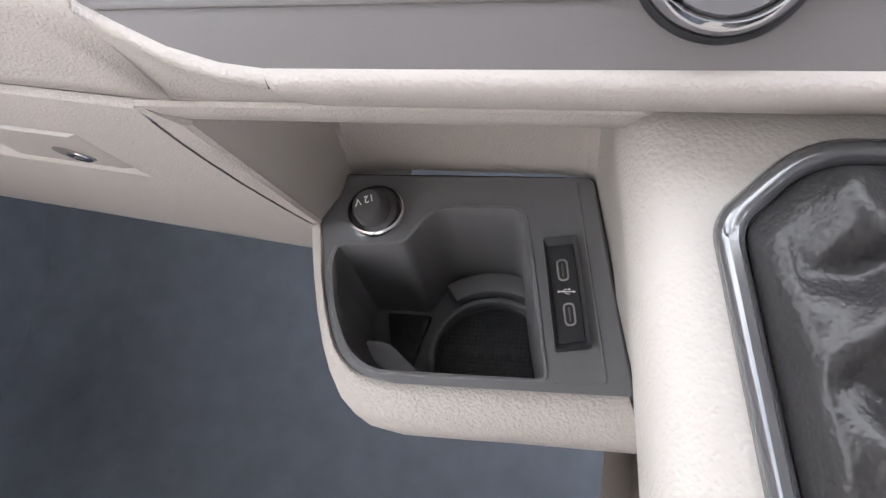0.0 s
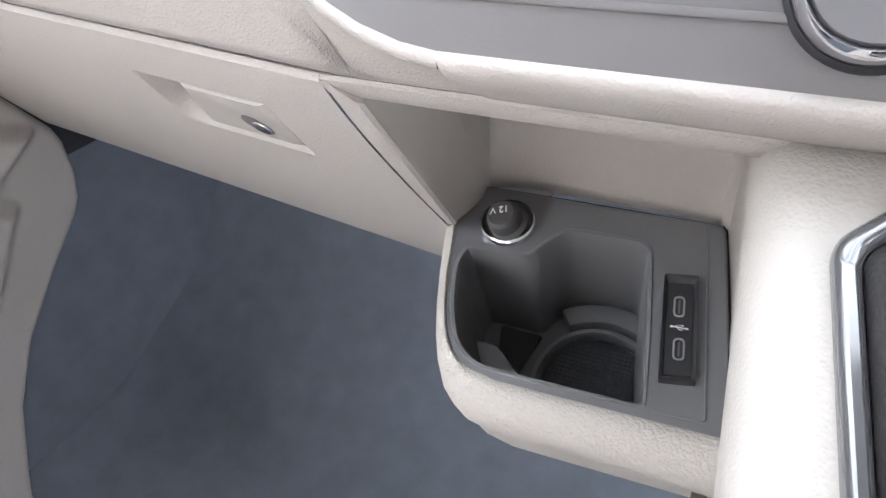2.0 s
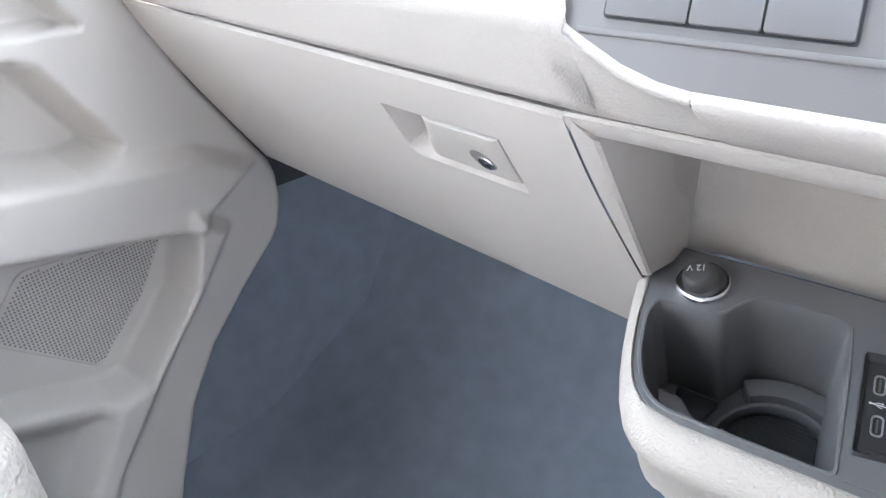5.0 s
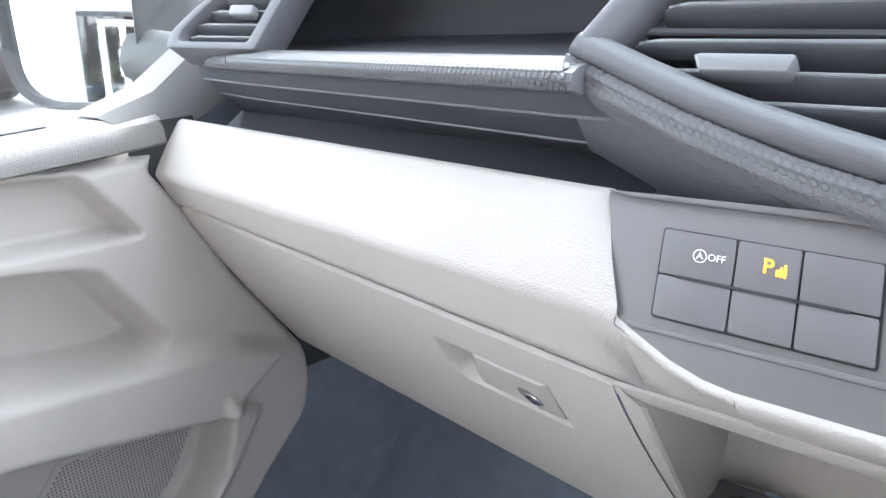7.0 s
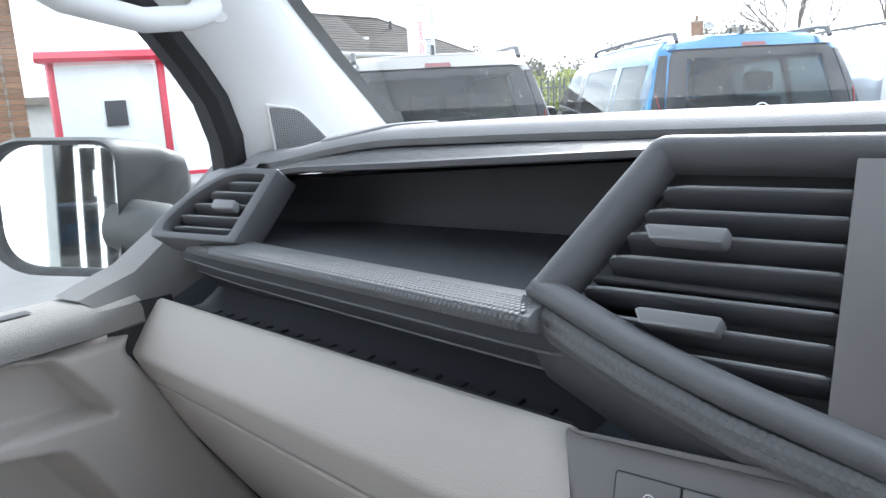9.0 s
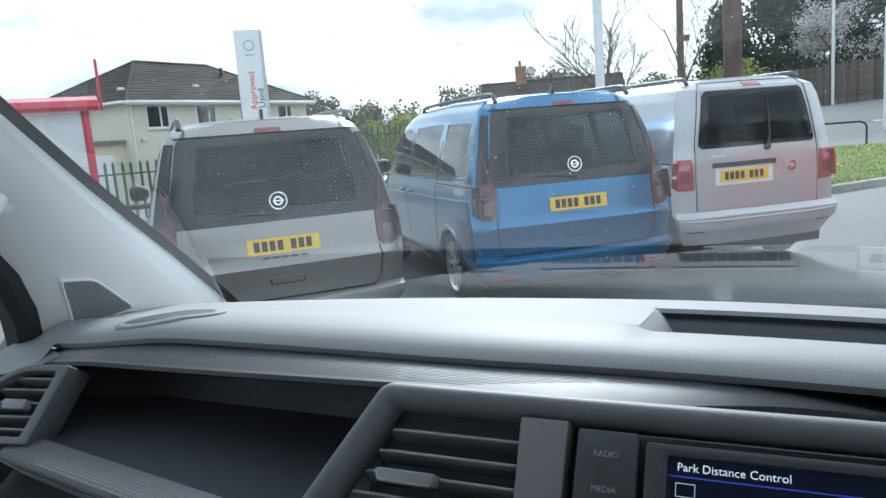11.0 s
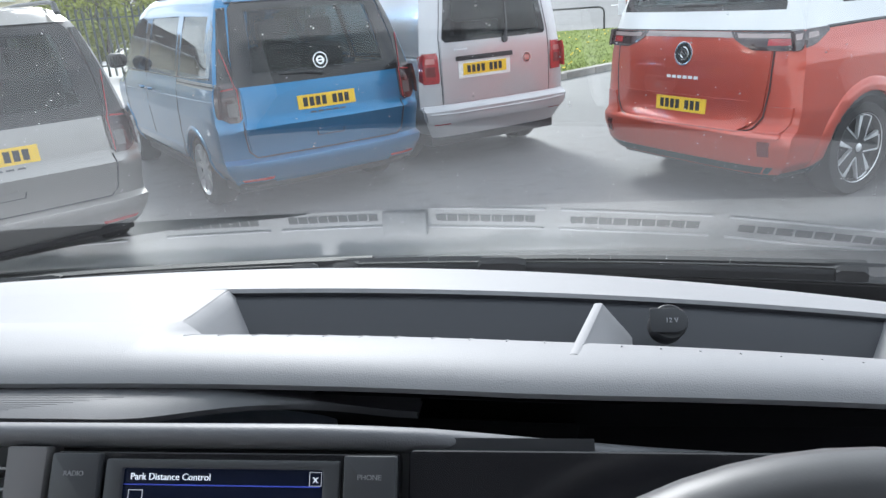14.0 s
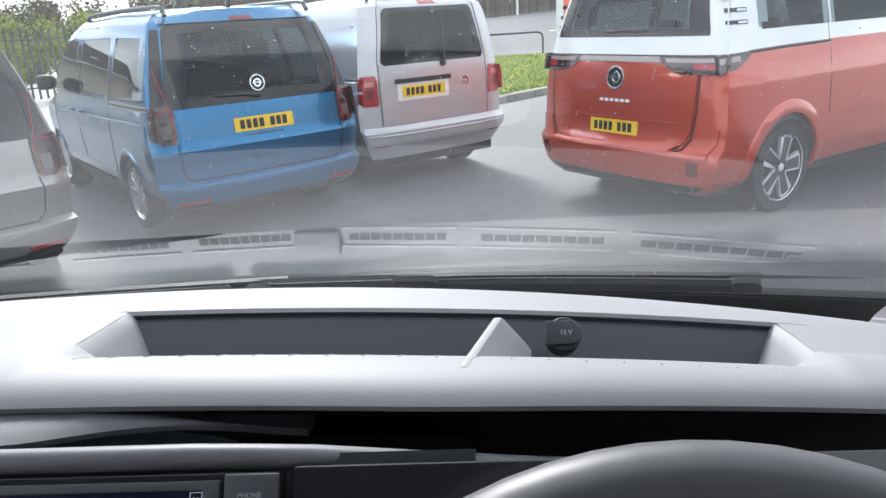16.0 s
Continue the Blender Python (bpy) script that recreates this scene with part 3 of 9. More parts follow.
# flat oval coloured darker in place of a shaded dish round the lock
part("lock_cup", prism([(0.0088 * math.cos(a) - 0.002 * math.sin(a), 0.0070 * math.sin(a)) for a in span(0, 6.2832, 25)[:-1]], -0.002, 0.0010, 0.0, 1, lm), mat("lock cup shade", (0.17, 0.16, 0.155), 0.6), glovebox)
part("lock_barrel", prism([(0.0015 + 0.0058 * math.cos(a), -0.002 + 0.0052 * math.sin(a)) for a in span(0, 6.2832, 25)[:-1]], 0.0, 0.0016, 0.0005, 1, lm), CHROME, glovebox, "chrome lock barrel")
part("key_slot", box(-0.0016, 0.0046, -0.0026, -0.0014, 0.0014, 0.0019, 0, 1, lm), BLACK, glovebox)

# beige rail under the switch panel, right of its seam
rows = []
for x in span(-0.0148, 0.37, 20):
    e = 1.0 if x < -0.012 else 0.0
    rows.append([(x - 0.0020 * e, 0.193, 1.176), (x - 0.0020 * e, 0.187, 1.1762), (x - 0.002 * e, 0.1812, 1.1752), (x - 0.001 * e, 0.1798, 1.1728), (x, 0.1808, 1.1695), (x + 0.0015 * e, 0.185, 1.1648), (x + 0.004 * e, 0.1935, 1.1575), (x + 0.0075 * e, 0.2015, 1.1518), (x + 0.0085 * e, 0.2075, 1.151)])
part("lower_rail", loft(rows, caps=False), BEIGE, dash, "rounded beige rail below the switches").data.set_sharp_from_angle(angle=radians(85))

# ---------------------------------------------------------------- switch panel
SM = plane_m((-0.061, 0.2155, 1.224), (1, 0, 0), (0, 0.018, 0.027))
BM_ = SM @ Matrix(((1, -0.12, 0, 0), (0, 1, 0, 0), (0, 0, 1, 0), (0, 0, 0, 1)))
PO = [(-0.0318, 0.0152), (-0.0265, 0.0), (-0.0195, -0.022), (-0.0135, -0.038), (-0.0095, -0.0428), (0.0, -0.0475), (0.015, -0.0535), (0.03, -0.0575), (0.045, -0.0597), (0.20, -0.0585), (0.42, -0.0585), (0.42, 0.03), (0.10, 0.022), (0.06, 0.018)]
switch_panel = part("switch_panel", prism(PO, -0.02, 0.0, 0.0012, 2, SM), PANEL, dash, "grey satin switch panel")
part("panel_crease", prism([(-0.022, 0.0135), (0.095, 0.0155), (0.095, 0.0215), (0.06, 0.0185), (-0.0315, 0.0155)], -0.004, 0.0022, 0.0009, 2, SM), PANEL, switch_panel)
part("panel_ledge", prism([(-0.006, -0.041), (0.35, -0.0375), (0.35, -0.0405), (-0.004, -0.0435)], -0.004, 0.0012, 0.0008, 2, SM), PANEL, switch_panel)
part("button_bed", prism(rect(-0.0009, 0.0840, -0.0370, 0.0024, 0.002), -0.004, 0.0006, 0, 1, BM_), BLACK, switch_panel)
BTN = mat("button grey plastic", (0.128, 0.124, 0.127), 0.45, bump=0.1, bscale=1500, var=0.03)
cols = ((0.0002, 0.0305), (0.0314, 0.0552), (0.0561, 0.0830))
ICON = mat("white button print", (0.85, 0.85, 0.85), 0.5, var=0.01)
AMBER = mat("amber lit print", (0.9, 0.3, 0.02), 0.5, emit=(1.0, 0.24, 0.01, 0.9), var=0.01)
tops = []
for i, (a, b) in enumerate(cols):
    for (v0, v1) in ((-0.0178, 0.0016), (-0.0362, -0.0186)):
        bt = part("button", prism(rect(a, b, v0, v1, 0.0012, 3), -0.002, 0.0022, 0.0007, 2, BM_), BTN, dash, "flat grey push button")
        tops.append(bt)
part("button_groove", prism(rounded([(0.0085, -0.0176), (0.0735, -0.0176), (0.0735, -0.0189), (0.0085, -0.0189)], 0.0006), 0.0012, 0.0026, 0, 1, BM_), BLACK, dash)
icm = BM_ @ Matrix.Translation((0.0, 0.0, 0.0023))
part("print", ring([(0.0166 + 0.0029 * math.cos(a), -0.0078 + 0.0029 * math.sin(a)) for a in span(0, 6.2832, 25)[:-1]], [(0.0166 + 0.0025 * math.cos(a), -0.0078 + 0.0025 * math.sin(a)) for a in span(0, 6.2832, 25)[:-1]], 0, 0.0002, 0, icm), ICON, tops[0])
words("print", "A", icm @ Matrix.Translation((0.0166, -0.0078, 0)), 0.0042, ICON, tops[0])
words("print", "OFF", icm @ Matrix.Translation((0.0235, -0.0078, 0)), 0.0042, ICON, tops[0])
words("print", "P", icm @ Matrix.Translation((0.0436, -0.0072, 0)), 0.0085, AMBER, tops[2], "amber lit parking symbol")
for k in range(3):
    a = 0.0467 + k * 0.0014
    part("print", prism([(a, -0.0062 - 0.0016 + 0.0012 * k), (a + 0.0009, -0.0062 - 0.0014 + 0.0012 * k), (a + 0.0010, -0.0103), (a, -0.0103)], 0, 0.0002, 0, 1, icm), AMBER, tops[2])
# climate dial with a chrome ring
for cu in (0.155,):
    km = SM @ Matrix.Translation((cu, -0.0313, 0))
    dial = part("climate_dial", lathe([(0.0, 0.010), (0.0155, 0.010), (0.016, 0.0085), (0.016, 0.0)], 40, km), BTN, dash, "round climate dial with a chrome ring")
    part("dial_ring", lathe([(0.0162, 0.004), (0.0165, 0.010), (0.0175, 0.0112), (0.0188, 0.0095), (0.0196, 0.004), (0.0198, 0.0)], 48, km), CHROME, dial, "bright chrome ring")
    part("dial_collar", lathe([(0.0198, 0.003), (0.0212, 0.001), (0.0212, -0.001)], 48, km), BLACK, dial)

# ---------------------------------------------------------------- centre stack: vents, radio
RM = plane_m((0.175, 0.304, 1.362), (1, 0, 0), (0, 0.075, 0.11))
part("stack_back", prism(rect(-0.25, 0.25, -0.125, 0.012), -0.05, -0.018, 0, 1, RM), BLACK, dash)


def sweep_frame(pts, w, d, m, sgn):
    """A rounded moulding along an outline of (u, v) or (u, v, depth), w wide to its inner side and d deep."""
    rows = []
    n = len(pts)
    for i, (u, v, *e) in enumerate(pts):
        p, q = Vector(pts[max(i - 1, 0)][:2]), Vector(pts[min(i + 1, n - 1)][:2])
        t = (q - p).normalized()
        nn = Vector((-t.y, t.x)) * sgn
        z = e[0] if e else 0.0
        rows.append([(u + nn.x * w * a, v + nn.y * w * a, z + d * h) for a, h in ((0, -1.6), (0.0, -0.1), (0.03, 0.3), (0.1, 0.66), (0.2, 0.9), (0.35, 1.02), (0.5, 1.0), (0.65, 0.86), (0.8, 0.56), (0.92, 0.14), (0.98, -0.4), (1.0, -2.0))])
    bm = loft(rows)
    bm.transform(m)
    return bm


vl = rounded([(-0.13, -0.1405), (-0.225, -0.117), (-0.3085, -0.0835), (-0.257, 0.0205), (0.02, 0.0205)], [0, 0.05, 0.004, 0.010, 0], 6)
vl = [(u, v, -0.007 * smooth01(v, -0.07, 0.018)) for u, v in vl]
part("vent_frame", sweep_frame(vl, 0.0175, 0.0085, RM, -1), FRAME, dash, "grey moulded frame round the centre vents")
part("vent_frame", sweep_frame([(0.02, 0.0205, -0.007), (0.06, 0.0205, -0.0085), (0.10, 0.0195, -0.013), (0.14, 0.018, -0.021), (0.18, 0.015, -0.033), (0.23, 0.011, -0.050), (0.30, 0.006, -0.068), (0.42, 0.0, -0.085), (0.60, -0.006, -0.09), (0.74, -0.02, -0.09)], 0.0175, 0.0085, RM, -1), FRAME, dash)
part("cluster_panel", prism(rect(0.128, 0.66, -0.13, 0.004, 0.004), -0.03, -0.008, 0.001, 1, RM), GLOSSBLK, dash, "glossy dark instrument panel")
part("vent_frame", sweep_frame([(-0.13, -0.1405), (0.0, -0.146), (0.13, -0.1405)], 0.0175, 0.0085, RM, 1), FRAME, dash)
# hexagon strip hugging the frame's lower side
strip = [(-0.3075, -0.0865), (-0.24, -0.1135), (-0.19, -0.130), (-0.13, -0.1435), (-0.05, -0.150), (0.05, -0.150), (0.13, -0.1435), (0.19, -0.130), (0.24, -0.1135), (0.3075, -0.0865)]
rows = [[(u - 0.001, v + 0.006, -0.004), (u, v + 0.0026, 0.0035), (u + 0.0005, v - 0.002, 0.0045), (u + 0.002, v - 0.010, 0.0015), (u + 0.003, v - 0.014, -0.006), (u + 0.003, v - 0.013, -0.03)] for u, v in strip]
bm = loft(rows)
bm.transform(RM)
part("hex_strip", bm, HEX, dash, "hexagon-embossed strip under the vents")


def strip_at(i, j):
    u = -0.302 + i * 0.0041
    tab = [(a, b) for a, b in strip]
    v = lerp(tab, u)
    d = Vector((0.01, lerp(tab, u + 0.005) - lerp(tab, u - 0.005), 0)).normalized()
    prof = [Vector((u - 0.0004, v + 0.0040, 0.0005)), Vector((u, v + 0.0026, 0.0035)), Vector((u + 0.0005, v - 0.002, 0.0045)), Vector((u + 0.002, v - 0.010, 0.0015)), Vector((u + 0.003, v - 0.014, -0.006))]
    s = 0.0045 + j * 0.0034
    for a, b in zip(prof, prof[1:]):
        ln = (b - a).length
        if s <= ln or b is prof[-1]:
            t = (b - a).normalized()
            return RM @ (a + t * s), (RM.to_3x3() @ d), -(RM.to_3x3() @ t)
        s -= ln


hex_relief("hexagon_relief", strip_at, 76, 5, 0.0022, 0.00022, HEX, dash)
# dark wedge between strip and switch panel
rows = [[(u + 0.003, v - 0.011, -0.008), (u + 0.005, v - 0.022, -0.013), (u + 0.01, v - 0.034, -0.03)] for u, v in strip]
bm = loft(rows)
bm.transform(RM)
part("lower_wedge", bm, mat("dark wedge plastic", (0.05, 0.051, 0.056), 0.5, bump=0.3, bscale=1000, kind="leather"), dash, "dark grained wedge above the switches")

SLAT = mat("black satin vent slat", (0.085, 0.088, 0.097), 0.30, var=0.04)
TAB = mat("grey vent tab", (0.20, 0.203, 0.212), 0.25, var=0.04)


def slat(u0, u1, v, m, parent, depth=0.016, th=0.005, mt=None):
    """A dark blade that rises to a slim rounded front edge."""
    prof = [(-depth, -0.006), (-0.004, -0.0015), (-0.001, -0.0004), (0.0, 0.0008), (-0.0004, 0.0022), (-0.0018, 0.0028), (-0.006, 0.0018), (-depth, -0.003)]
    bm = loft([[(u, v + b, a - c) for a, b in prof] for u, c in ((u0, 0.006), (u0 + 0.006, 0.001), (u0 + 0.014, 0.0), (u1 - 0.002, 0.0), (u1, 0.001))], close=True, caps=True)
    bm.transform(m)
    sl = part("slat", bm, mt or SLAT, parent)
    # lighter thread along the front edge, a painted glint
    part("slat_edge", tube([m @ Vector((u, v + 0.0016, -0.0004 - c)) for u, c in ((u0 + 0.003, 0.003), (u0 + 0.014, 0.0), (u1 - 0.002, 0.0))], 0.0011, 8), TAB, sl)
    return sl


def left_edge(v):
    return lerp([(-0.12, -0.19), (-0.103, -0.245), (-0.082, -0.289), (0.002, -0.246)], v)


for sgn in (1,):
    vent = part("air_vent", prism([(sgn * -0.29, -0.12), (sgn * -0.15, -0.12), (sgn * -0.15, 0.004), (sgn * -0.25, 0.004)][::sgn], -0.035, -0.03, 0, 1, RM), BLACK, dash, "black slatted centre air vent")
    for i, v in enumerate((-0.013, -0.027, -0.041, -0.055, -0.074, -0.089, -0.103)):
        u0 = left_edge(v) + 0.006
        if sgn > 0:
            slat(u0, -0.1545, v, RM @ Matrix.Translation((0, 0, -0.004)), vent)
        else:
            slat(0.1545, -u0, v, RM @ Matrix.Translation((0, 0, -0.004)), vent)
    part("vent_bar", prism([(sgn * -0.272, -0.064), (sgn * -0.1545, -0.0655), (sgn * -0.1545, -0.0695), (sgn * -0.275, -0.068)][::sgn], -0.02, -0.006, 0.001, 1, RM), BLACK, vent)
    for v in (-0.042, -0.0875):
        c = -0.2265 if v > -0.06 else -0.2215
        pts = rounded([(c - 0.0215, 0.0), (c + 0.0215, 0.0), (c + 0.0195, -0.0085), (c - 0.0185, -0.0085)], 0.003)
        pts = [(u * sgn, w + v + 0.005) for u, w in pts][::sgn]
        tb = part("vent_tab", prism(pts, -0.008, 0.0045, 0.0018, 3, RM), TAB, vent, "grey vent slider tab")
        part("tab_lip", tube([RM @ Vector((u, w + v + 0.005, 0.0042)) for u, w in ((c - 0.0205, -0.0015), (c - 0.0175, -0.0078), (c + 0.0185, -0.0078), (c + 0.0205, -0.0015))], 0.0009, 6), TAB, tb)
    part("stack_pillar", prism([(sgn * -0.156, 0.004), (sgn * -0.126, 0.004), (sgn * -0.126, -0.14), (sgn * -0.152, -0.14)][::sgn], -0.02, 0.001, 0.0012, 2, RM), PANEL, dash)

radio = part("radio", prism(rect(-0.1205, 0.122, -0.128, 0.001, 0.003), -0.02, -0.003, 0.001, 2, RM), GLOSSBLK, dash, "car radio with a lit display and side keys")
KEY = mat("radio key plastic", (0.05, 0.052, 0.057), 0.4, var=0.04)
for sgn, labels in ((-1, ("RADIO", "MEDIA")), (1, ("PHONE",))):
    c = 0.1018 * sgn if sgn < 0 else 0.1043
    key = part("radio_keys", prism(rect(c - 0.0172, c + 0.0172, -0.042, 0.0, 0.0015), -0.004, 0.004, 0.001, 2, RM), KEY, radio)
    for k, tx in enumerate(labels):
        words("print", tx, RM @ Matrix.Translation((c, -0.0135 - 0.0195 * k, 0.0043)), 0.0048, mat("dim key print", (0.25, 0.25, 0.26), 0.5), key)
    knob = part("radio_knob", lathe([(0, 0.014), (0.007, 0.014), (0.0085, 0.012), (0.009, 0.0)], 32, RM @ Matrix.Translation((c, -0.064, -0.003))), KEY, radio)
    part("knob_ring", lathe([(0.0076, 0.0135), (0.0082, 0.0146), (0.0094, 0.0142), (0.0098, 0.012)], 36, RM @ Matrix.Translation((c, -0.064, -0.003))), CHROME, knob)
part("display_bezel", ring(rect(-0.0805, 0.0835, -0.112, -0.0035, 0.002), rect(-0.0685, 0.0725, -0.100, -0.0095, 0.002), -0.004, 0.0015, 0.0012, RM), KEY, radio)
SCREEN = mat("lit dark display", (0.004, 0.006, 0.015), 0.15, emit=(0.008, 0.014, 0.045, 0.08), var=0.02)
scr = part("display", prism(rect(-0.069, 0.073, -0.1005, -0.009), -0.004, -0.0022, 0, 1, RM), SCREEN, radio, "dark blue lit display")
WHITE_L = mat("lit white lettering", (0.8, 0.8, 0.8), 0.5, emit=(0.85, 0.90, 1.0, 0.24), var=0.0)
BLUE_L = mat("lit blue line", (0.05, 0.08, 0.5), 0.5, emit=(0.06, 0.10, 0.75, 0.06), var=0.0)
words("print", "Park Distance Control", RM @ Matrix.Translation((-0.0635, -0.0152, -0.0018)), 0.0063, WHITE_L, scr, align="LEFT")
part("title_line", box(-0.068, 0.07, -0.0206, -0.0198, -0.0020, -0.0017, 0, 1, RM), BLUE_L, scr)
xm = RM @ Matrix.Translation((0.0668, -0.0152, -0.0018))
part("print", ring(rect(-0.0042, 0.0042, -0.0045, 0.0045), rect(-0.0038, 0.0038, -0.0041, 0.0041), 0, 0.0002, 0, xm), mat("dim lit frame", (0.2, 0.2, 0.22), 0.5, emit=(0.5, 0.52, 0.55, 0.35)), scr)
words("print", "x", xm, 0.0075, WHITE_L, scr)
part("print", ring(rect(-0.064, -0.0535, -0.031, -0.0235), rect(-0.0635, -0.054, -0.0305, -0.024), -0.0018, -0.0016, 0, RM), MATS["dim lit frame"], scr)
part("car_symbol", prism(rounded([(-0.036, -0.044), (0.03, -0.044), (0.036, -0.056), (0.03, -0.068), (-0.036, -0.068)], 0.008), -0.002, -0.0016, 0, 1, RM), mat("lit pale car symbol", (0.6, 0.6, 0.6), 0.5, emit=(0.7, 0.68, 0.68, 0.5)), scr, "pale lit plan view of a vehicle")

part("lower_driver_panel", loft([[(x, 0.27, 1.22), (x, 0.20, 1.17), (x, 0.21, 1.12), (x, 0.33, 0.95)] for x in span(0.36, 0.96, 8)]), BEIGE, dash)

# left end vent
VM = plane_m((-0.473, 0.320, 1.285), (1, 0.22, -0.03), (0.024, 0.047, 0.058))
fo = rounded([(-0.098, -0.001), (0.003, -0.001), (0.0255, 0.0755), (-0.028, 0.0755), (-0.072, 0.047), (-0.1, 0.014)], [0.004, 0.003, 0.004, 0.02, 0.03, 0.012], 5)
fi = rounded([(-0.086, 0.006), (-0.007, 0.006), (0.0125, 0.069), (-0.028, 0.069), (-0.064, 0.044), (-0.086, 0.016)], [0.004, 0.003, 0.004, 0.02, 0.03, 0.008], 5)
lv_ = part("side_vent", ring(fo, fi, -0.03, 0.004, 0.0018, VM), FRAME, dash, "slatted side air vent in the dash corner")
part("vent_back", prism(fi, -0.03, -0.02, 0, 1, VM), BLACK, lv_)
for v, u0, u1 in ((0.012, -0.084, -0.006), (0.024, -0.080, -0.003), (0.037, -0.069, 0.001), (0.050, -0.055, 0.005), (0.061, -0.038, 0.009)):
    slat(u0, u1, v, VM @ Matrix.Translation((0, 0, -0.002)), lv_, 0.012, 0.003)
part("vent_tab", prism(rect(-0.036, -0.010, 0.031, 0.041, 0.003), -0.005, 0.006, 0.002, 3, VM), TAB, lv_)
# outer corner fairing of the dash
rows = []
for k in span(0, 1, 8):
    x = -0.575 - 0.03 * k
    rows.append([(x, 0.335 + 0.06 * k, 1.275), (x, 0.333 + 0.06 * k, 1.287), (x + 0.006 * (1 - k), 0.345 + 0.07 * k, 1.303), (x + 0.03 * (1 - k), 0.37 + 0.06 * k, 1.328 - 0.004 * k), (x + 0.06 * (1 - k), 0.40 + 0.05 * k, 1.343 - 0.006 * k)])
part("end_fairing", loft(rows), FRAME, dash)
rows = [[(x, 0.395, lerp([(-0.62, 1.315), (-0.45, 1.350)], x)), (x, 0.42, lerp([(-0.62, 1.335), (-0.45, 1.363)], x)), (x, 0.5, 1.352), (x, 0.62, 1.335)] for x in span(-0.64, -0.55, 5)]
part("end_cap", loft(rows), PAD, dash)
# demister grille on the ledge in front of the pad
LEDGE = mat("front ledge plastic", (0.42, 0.42, 0.425), 0.6, bump=0.4, bscale=600, kind="leather")
rows = [[(x, y_far(x), pad_z(x, y_far(x)) - 0.008), (x, y_far(x) + 0.004, 1.300 - crown(x) * 0.6), (x, y_far(x) + 0.012, 1.292 - crown(x) * 0.6), (x, y_far(x) + 0.09, 1.278 - crown(x) * 0.6), (x, y_far(x) + 0.12, 1.26 - crown(x) * 0.6)] for x in xs]
part("front_ledge", loft(rows), LEDGE, dash, "grey ledge below the windscreen with demister slots")
# added near-black strip, darkens what the foot of the glass reflects
part("ledge_gap", loft([[(x, y, 1.2932 - crown(x) * 0.6 - 0.1795 * (y - y_far(x) - 0.012)) for y in span(0.818 - 0.16 * (x - CX) ** 2, 0.845 - 0.16 * (x - CX) ** 2, 4)] for x in xs]), SHADE_BLACK, dash, "near-black strip added to darken the windscreen's reflection")
for a, b in ((-0.31, -0.18), (-0.10, 0.02), (0.060, 0.182), (0.258, 0.387), (0.430, 0.590), (0.634, 0.835)):
    def gl(x, k):
        o = lerp([(-0.34, 0.037), (-0.10, 0.029), (0.2, 0.026), (0.40, 0.037), (0.60, 0.052), (0.84, 0.084)], x) + 0.011 * k
        return (x, y_far(x) + o, lerp([(0.012, 1.292), (0.09, 1.278), (0.12, 1.26)], o) - crown(x) * 0.6)
    n = 9
    for i in range(n):
        x0, x1 = a + (b - a) * (i + 0.06) / n, a + (b - a) * (i + 0.94) / n
        p = [gl(x0, 0), gl(x1, 0), gl(x1, 1), gl(x0, 1)]
        part("demister_slot", loft([[(x, y, z + 0.0006) for x, y, z in (p[0], p[1])], [(x, y, z + 0.0006) for x, y, z in (p[3], p[2])]]), BLACK, dash)
    for kk in (-0.9, 1.9):
        part("demister_rim", tube([Vector(gl(x, kk)) + Vector((0, 0, 0.001)) for x in span(a - 0.012, b + 0.012, 6)], 0.0018, 6), mat("pale grille rim", (0.75, 0.75, 0.76), 0.55), dash)
part("sensor_cover", box(0.188, 0.247, 0.742, 0.778, 1.283, 1.296, 0.003, 2), mat("sensor cover grey", (0.4, 0.4, 0.405), 0.55), dash)

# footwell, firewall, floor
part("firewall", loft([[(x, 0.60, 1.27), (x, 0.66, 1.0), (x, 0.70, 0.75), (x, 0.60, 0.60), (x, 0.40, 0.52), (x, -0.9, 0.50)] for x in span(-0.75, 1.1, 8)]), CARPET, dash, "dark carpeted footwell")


# ---------------------------------------------------------------- cubby and cup holder
console = thing("centre_console", "beige lower console with an open cubby and cup holder", "console", kind="structure")
IM = plane_m((0, 0.198, 1.017), (1, 0, 0), (0, 0.102, 0.028))
CI = Vector((-0.0635, 0.2080, 1.1385))
CB = Vector((-0.0565, 0.2635, 1.0445))
rows, wall_in = [], []
for k in span(0, 1, 10):
    a, b = glove_at(GBX[1], 0.573 * k) + Vector((0.0004, 0.0002, 0.0006)), CI.lerp(CB, k)
    n = Vector((0, -0.0012, 0))
    rows.append([a + Vector((0.0002, 0.02, 0)), a + Vector((0.0003, 0.002, 0)), a + Vector((0.0006, 0.0004, 0)), a + Vector((0.0013, 0, 0)) + n * 0.6, a.lerp(b, 0.5) + n, a.lerp(b, 0.9) + n * 0.8, b + Vector((0.0006, 0.0008, 0))])
    back = Vector((-0.046 - 0.006 * k, 0.302, b.z + 0.014 * (1 - k)))
    wall_in.append([b + Vector((0.0006, 0.0008, 0)), b.lerp(back, 0.06), b.lerp(back, 0.5) + Vector((0.002, 0, 0)), back])
rows.insert(0, [p + Vector((0, 0.009, 0.002)) for p in rows[0]])
wall_in.insert(0, [p + Vector((0, 0.006, 0.006)) for p in wall_in[0]])
part("cubby_side", loft(rows), BEIGE, console, "beige side cheek of the cubby")
part("cubby_wall", loft(wall_in), BEIGE_S, console, "smooth inner wall of the cubby")
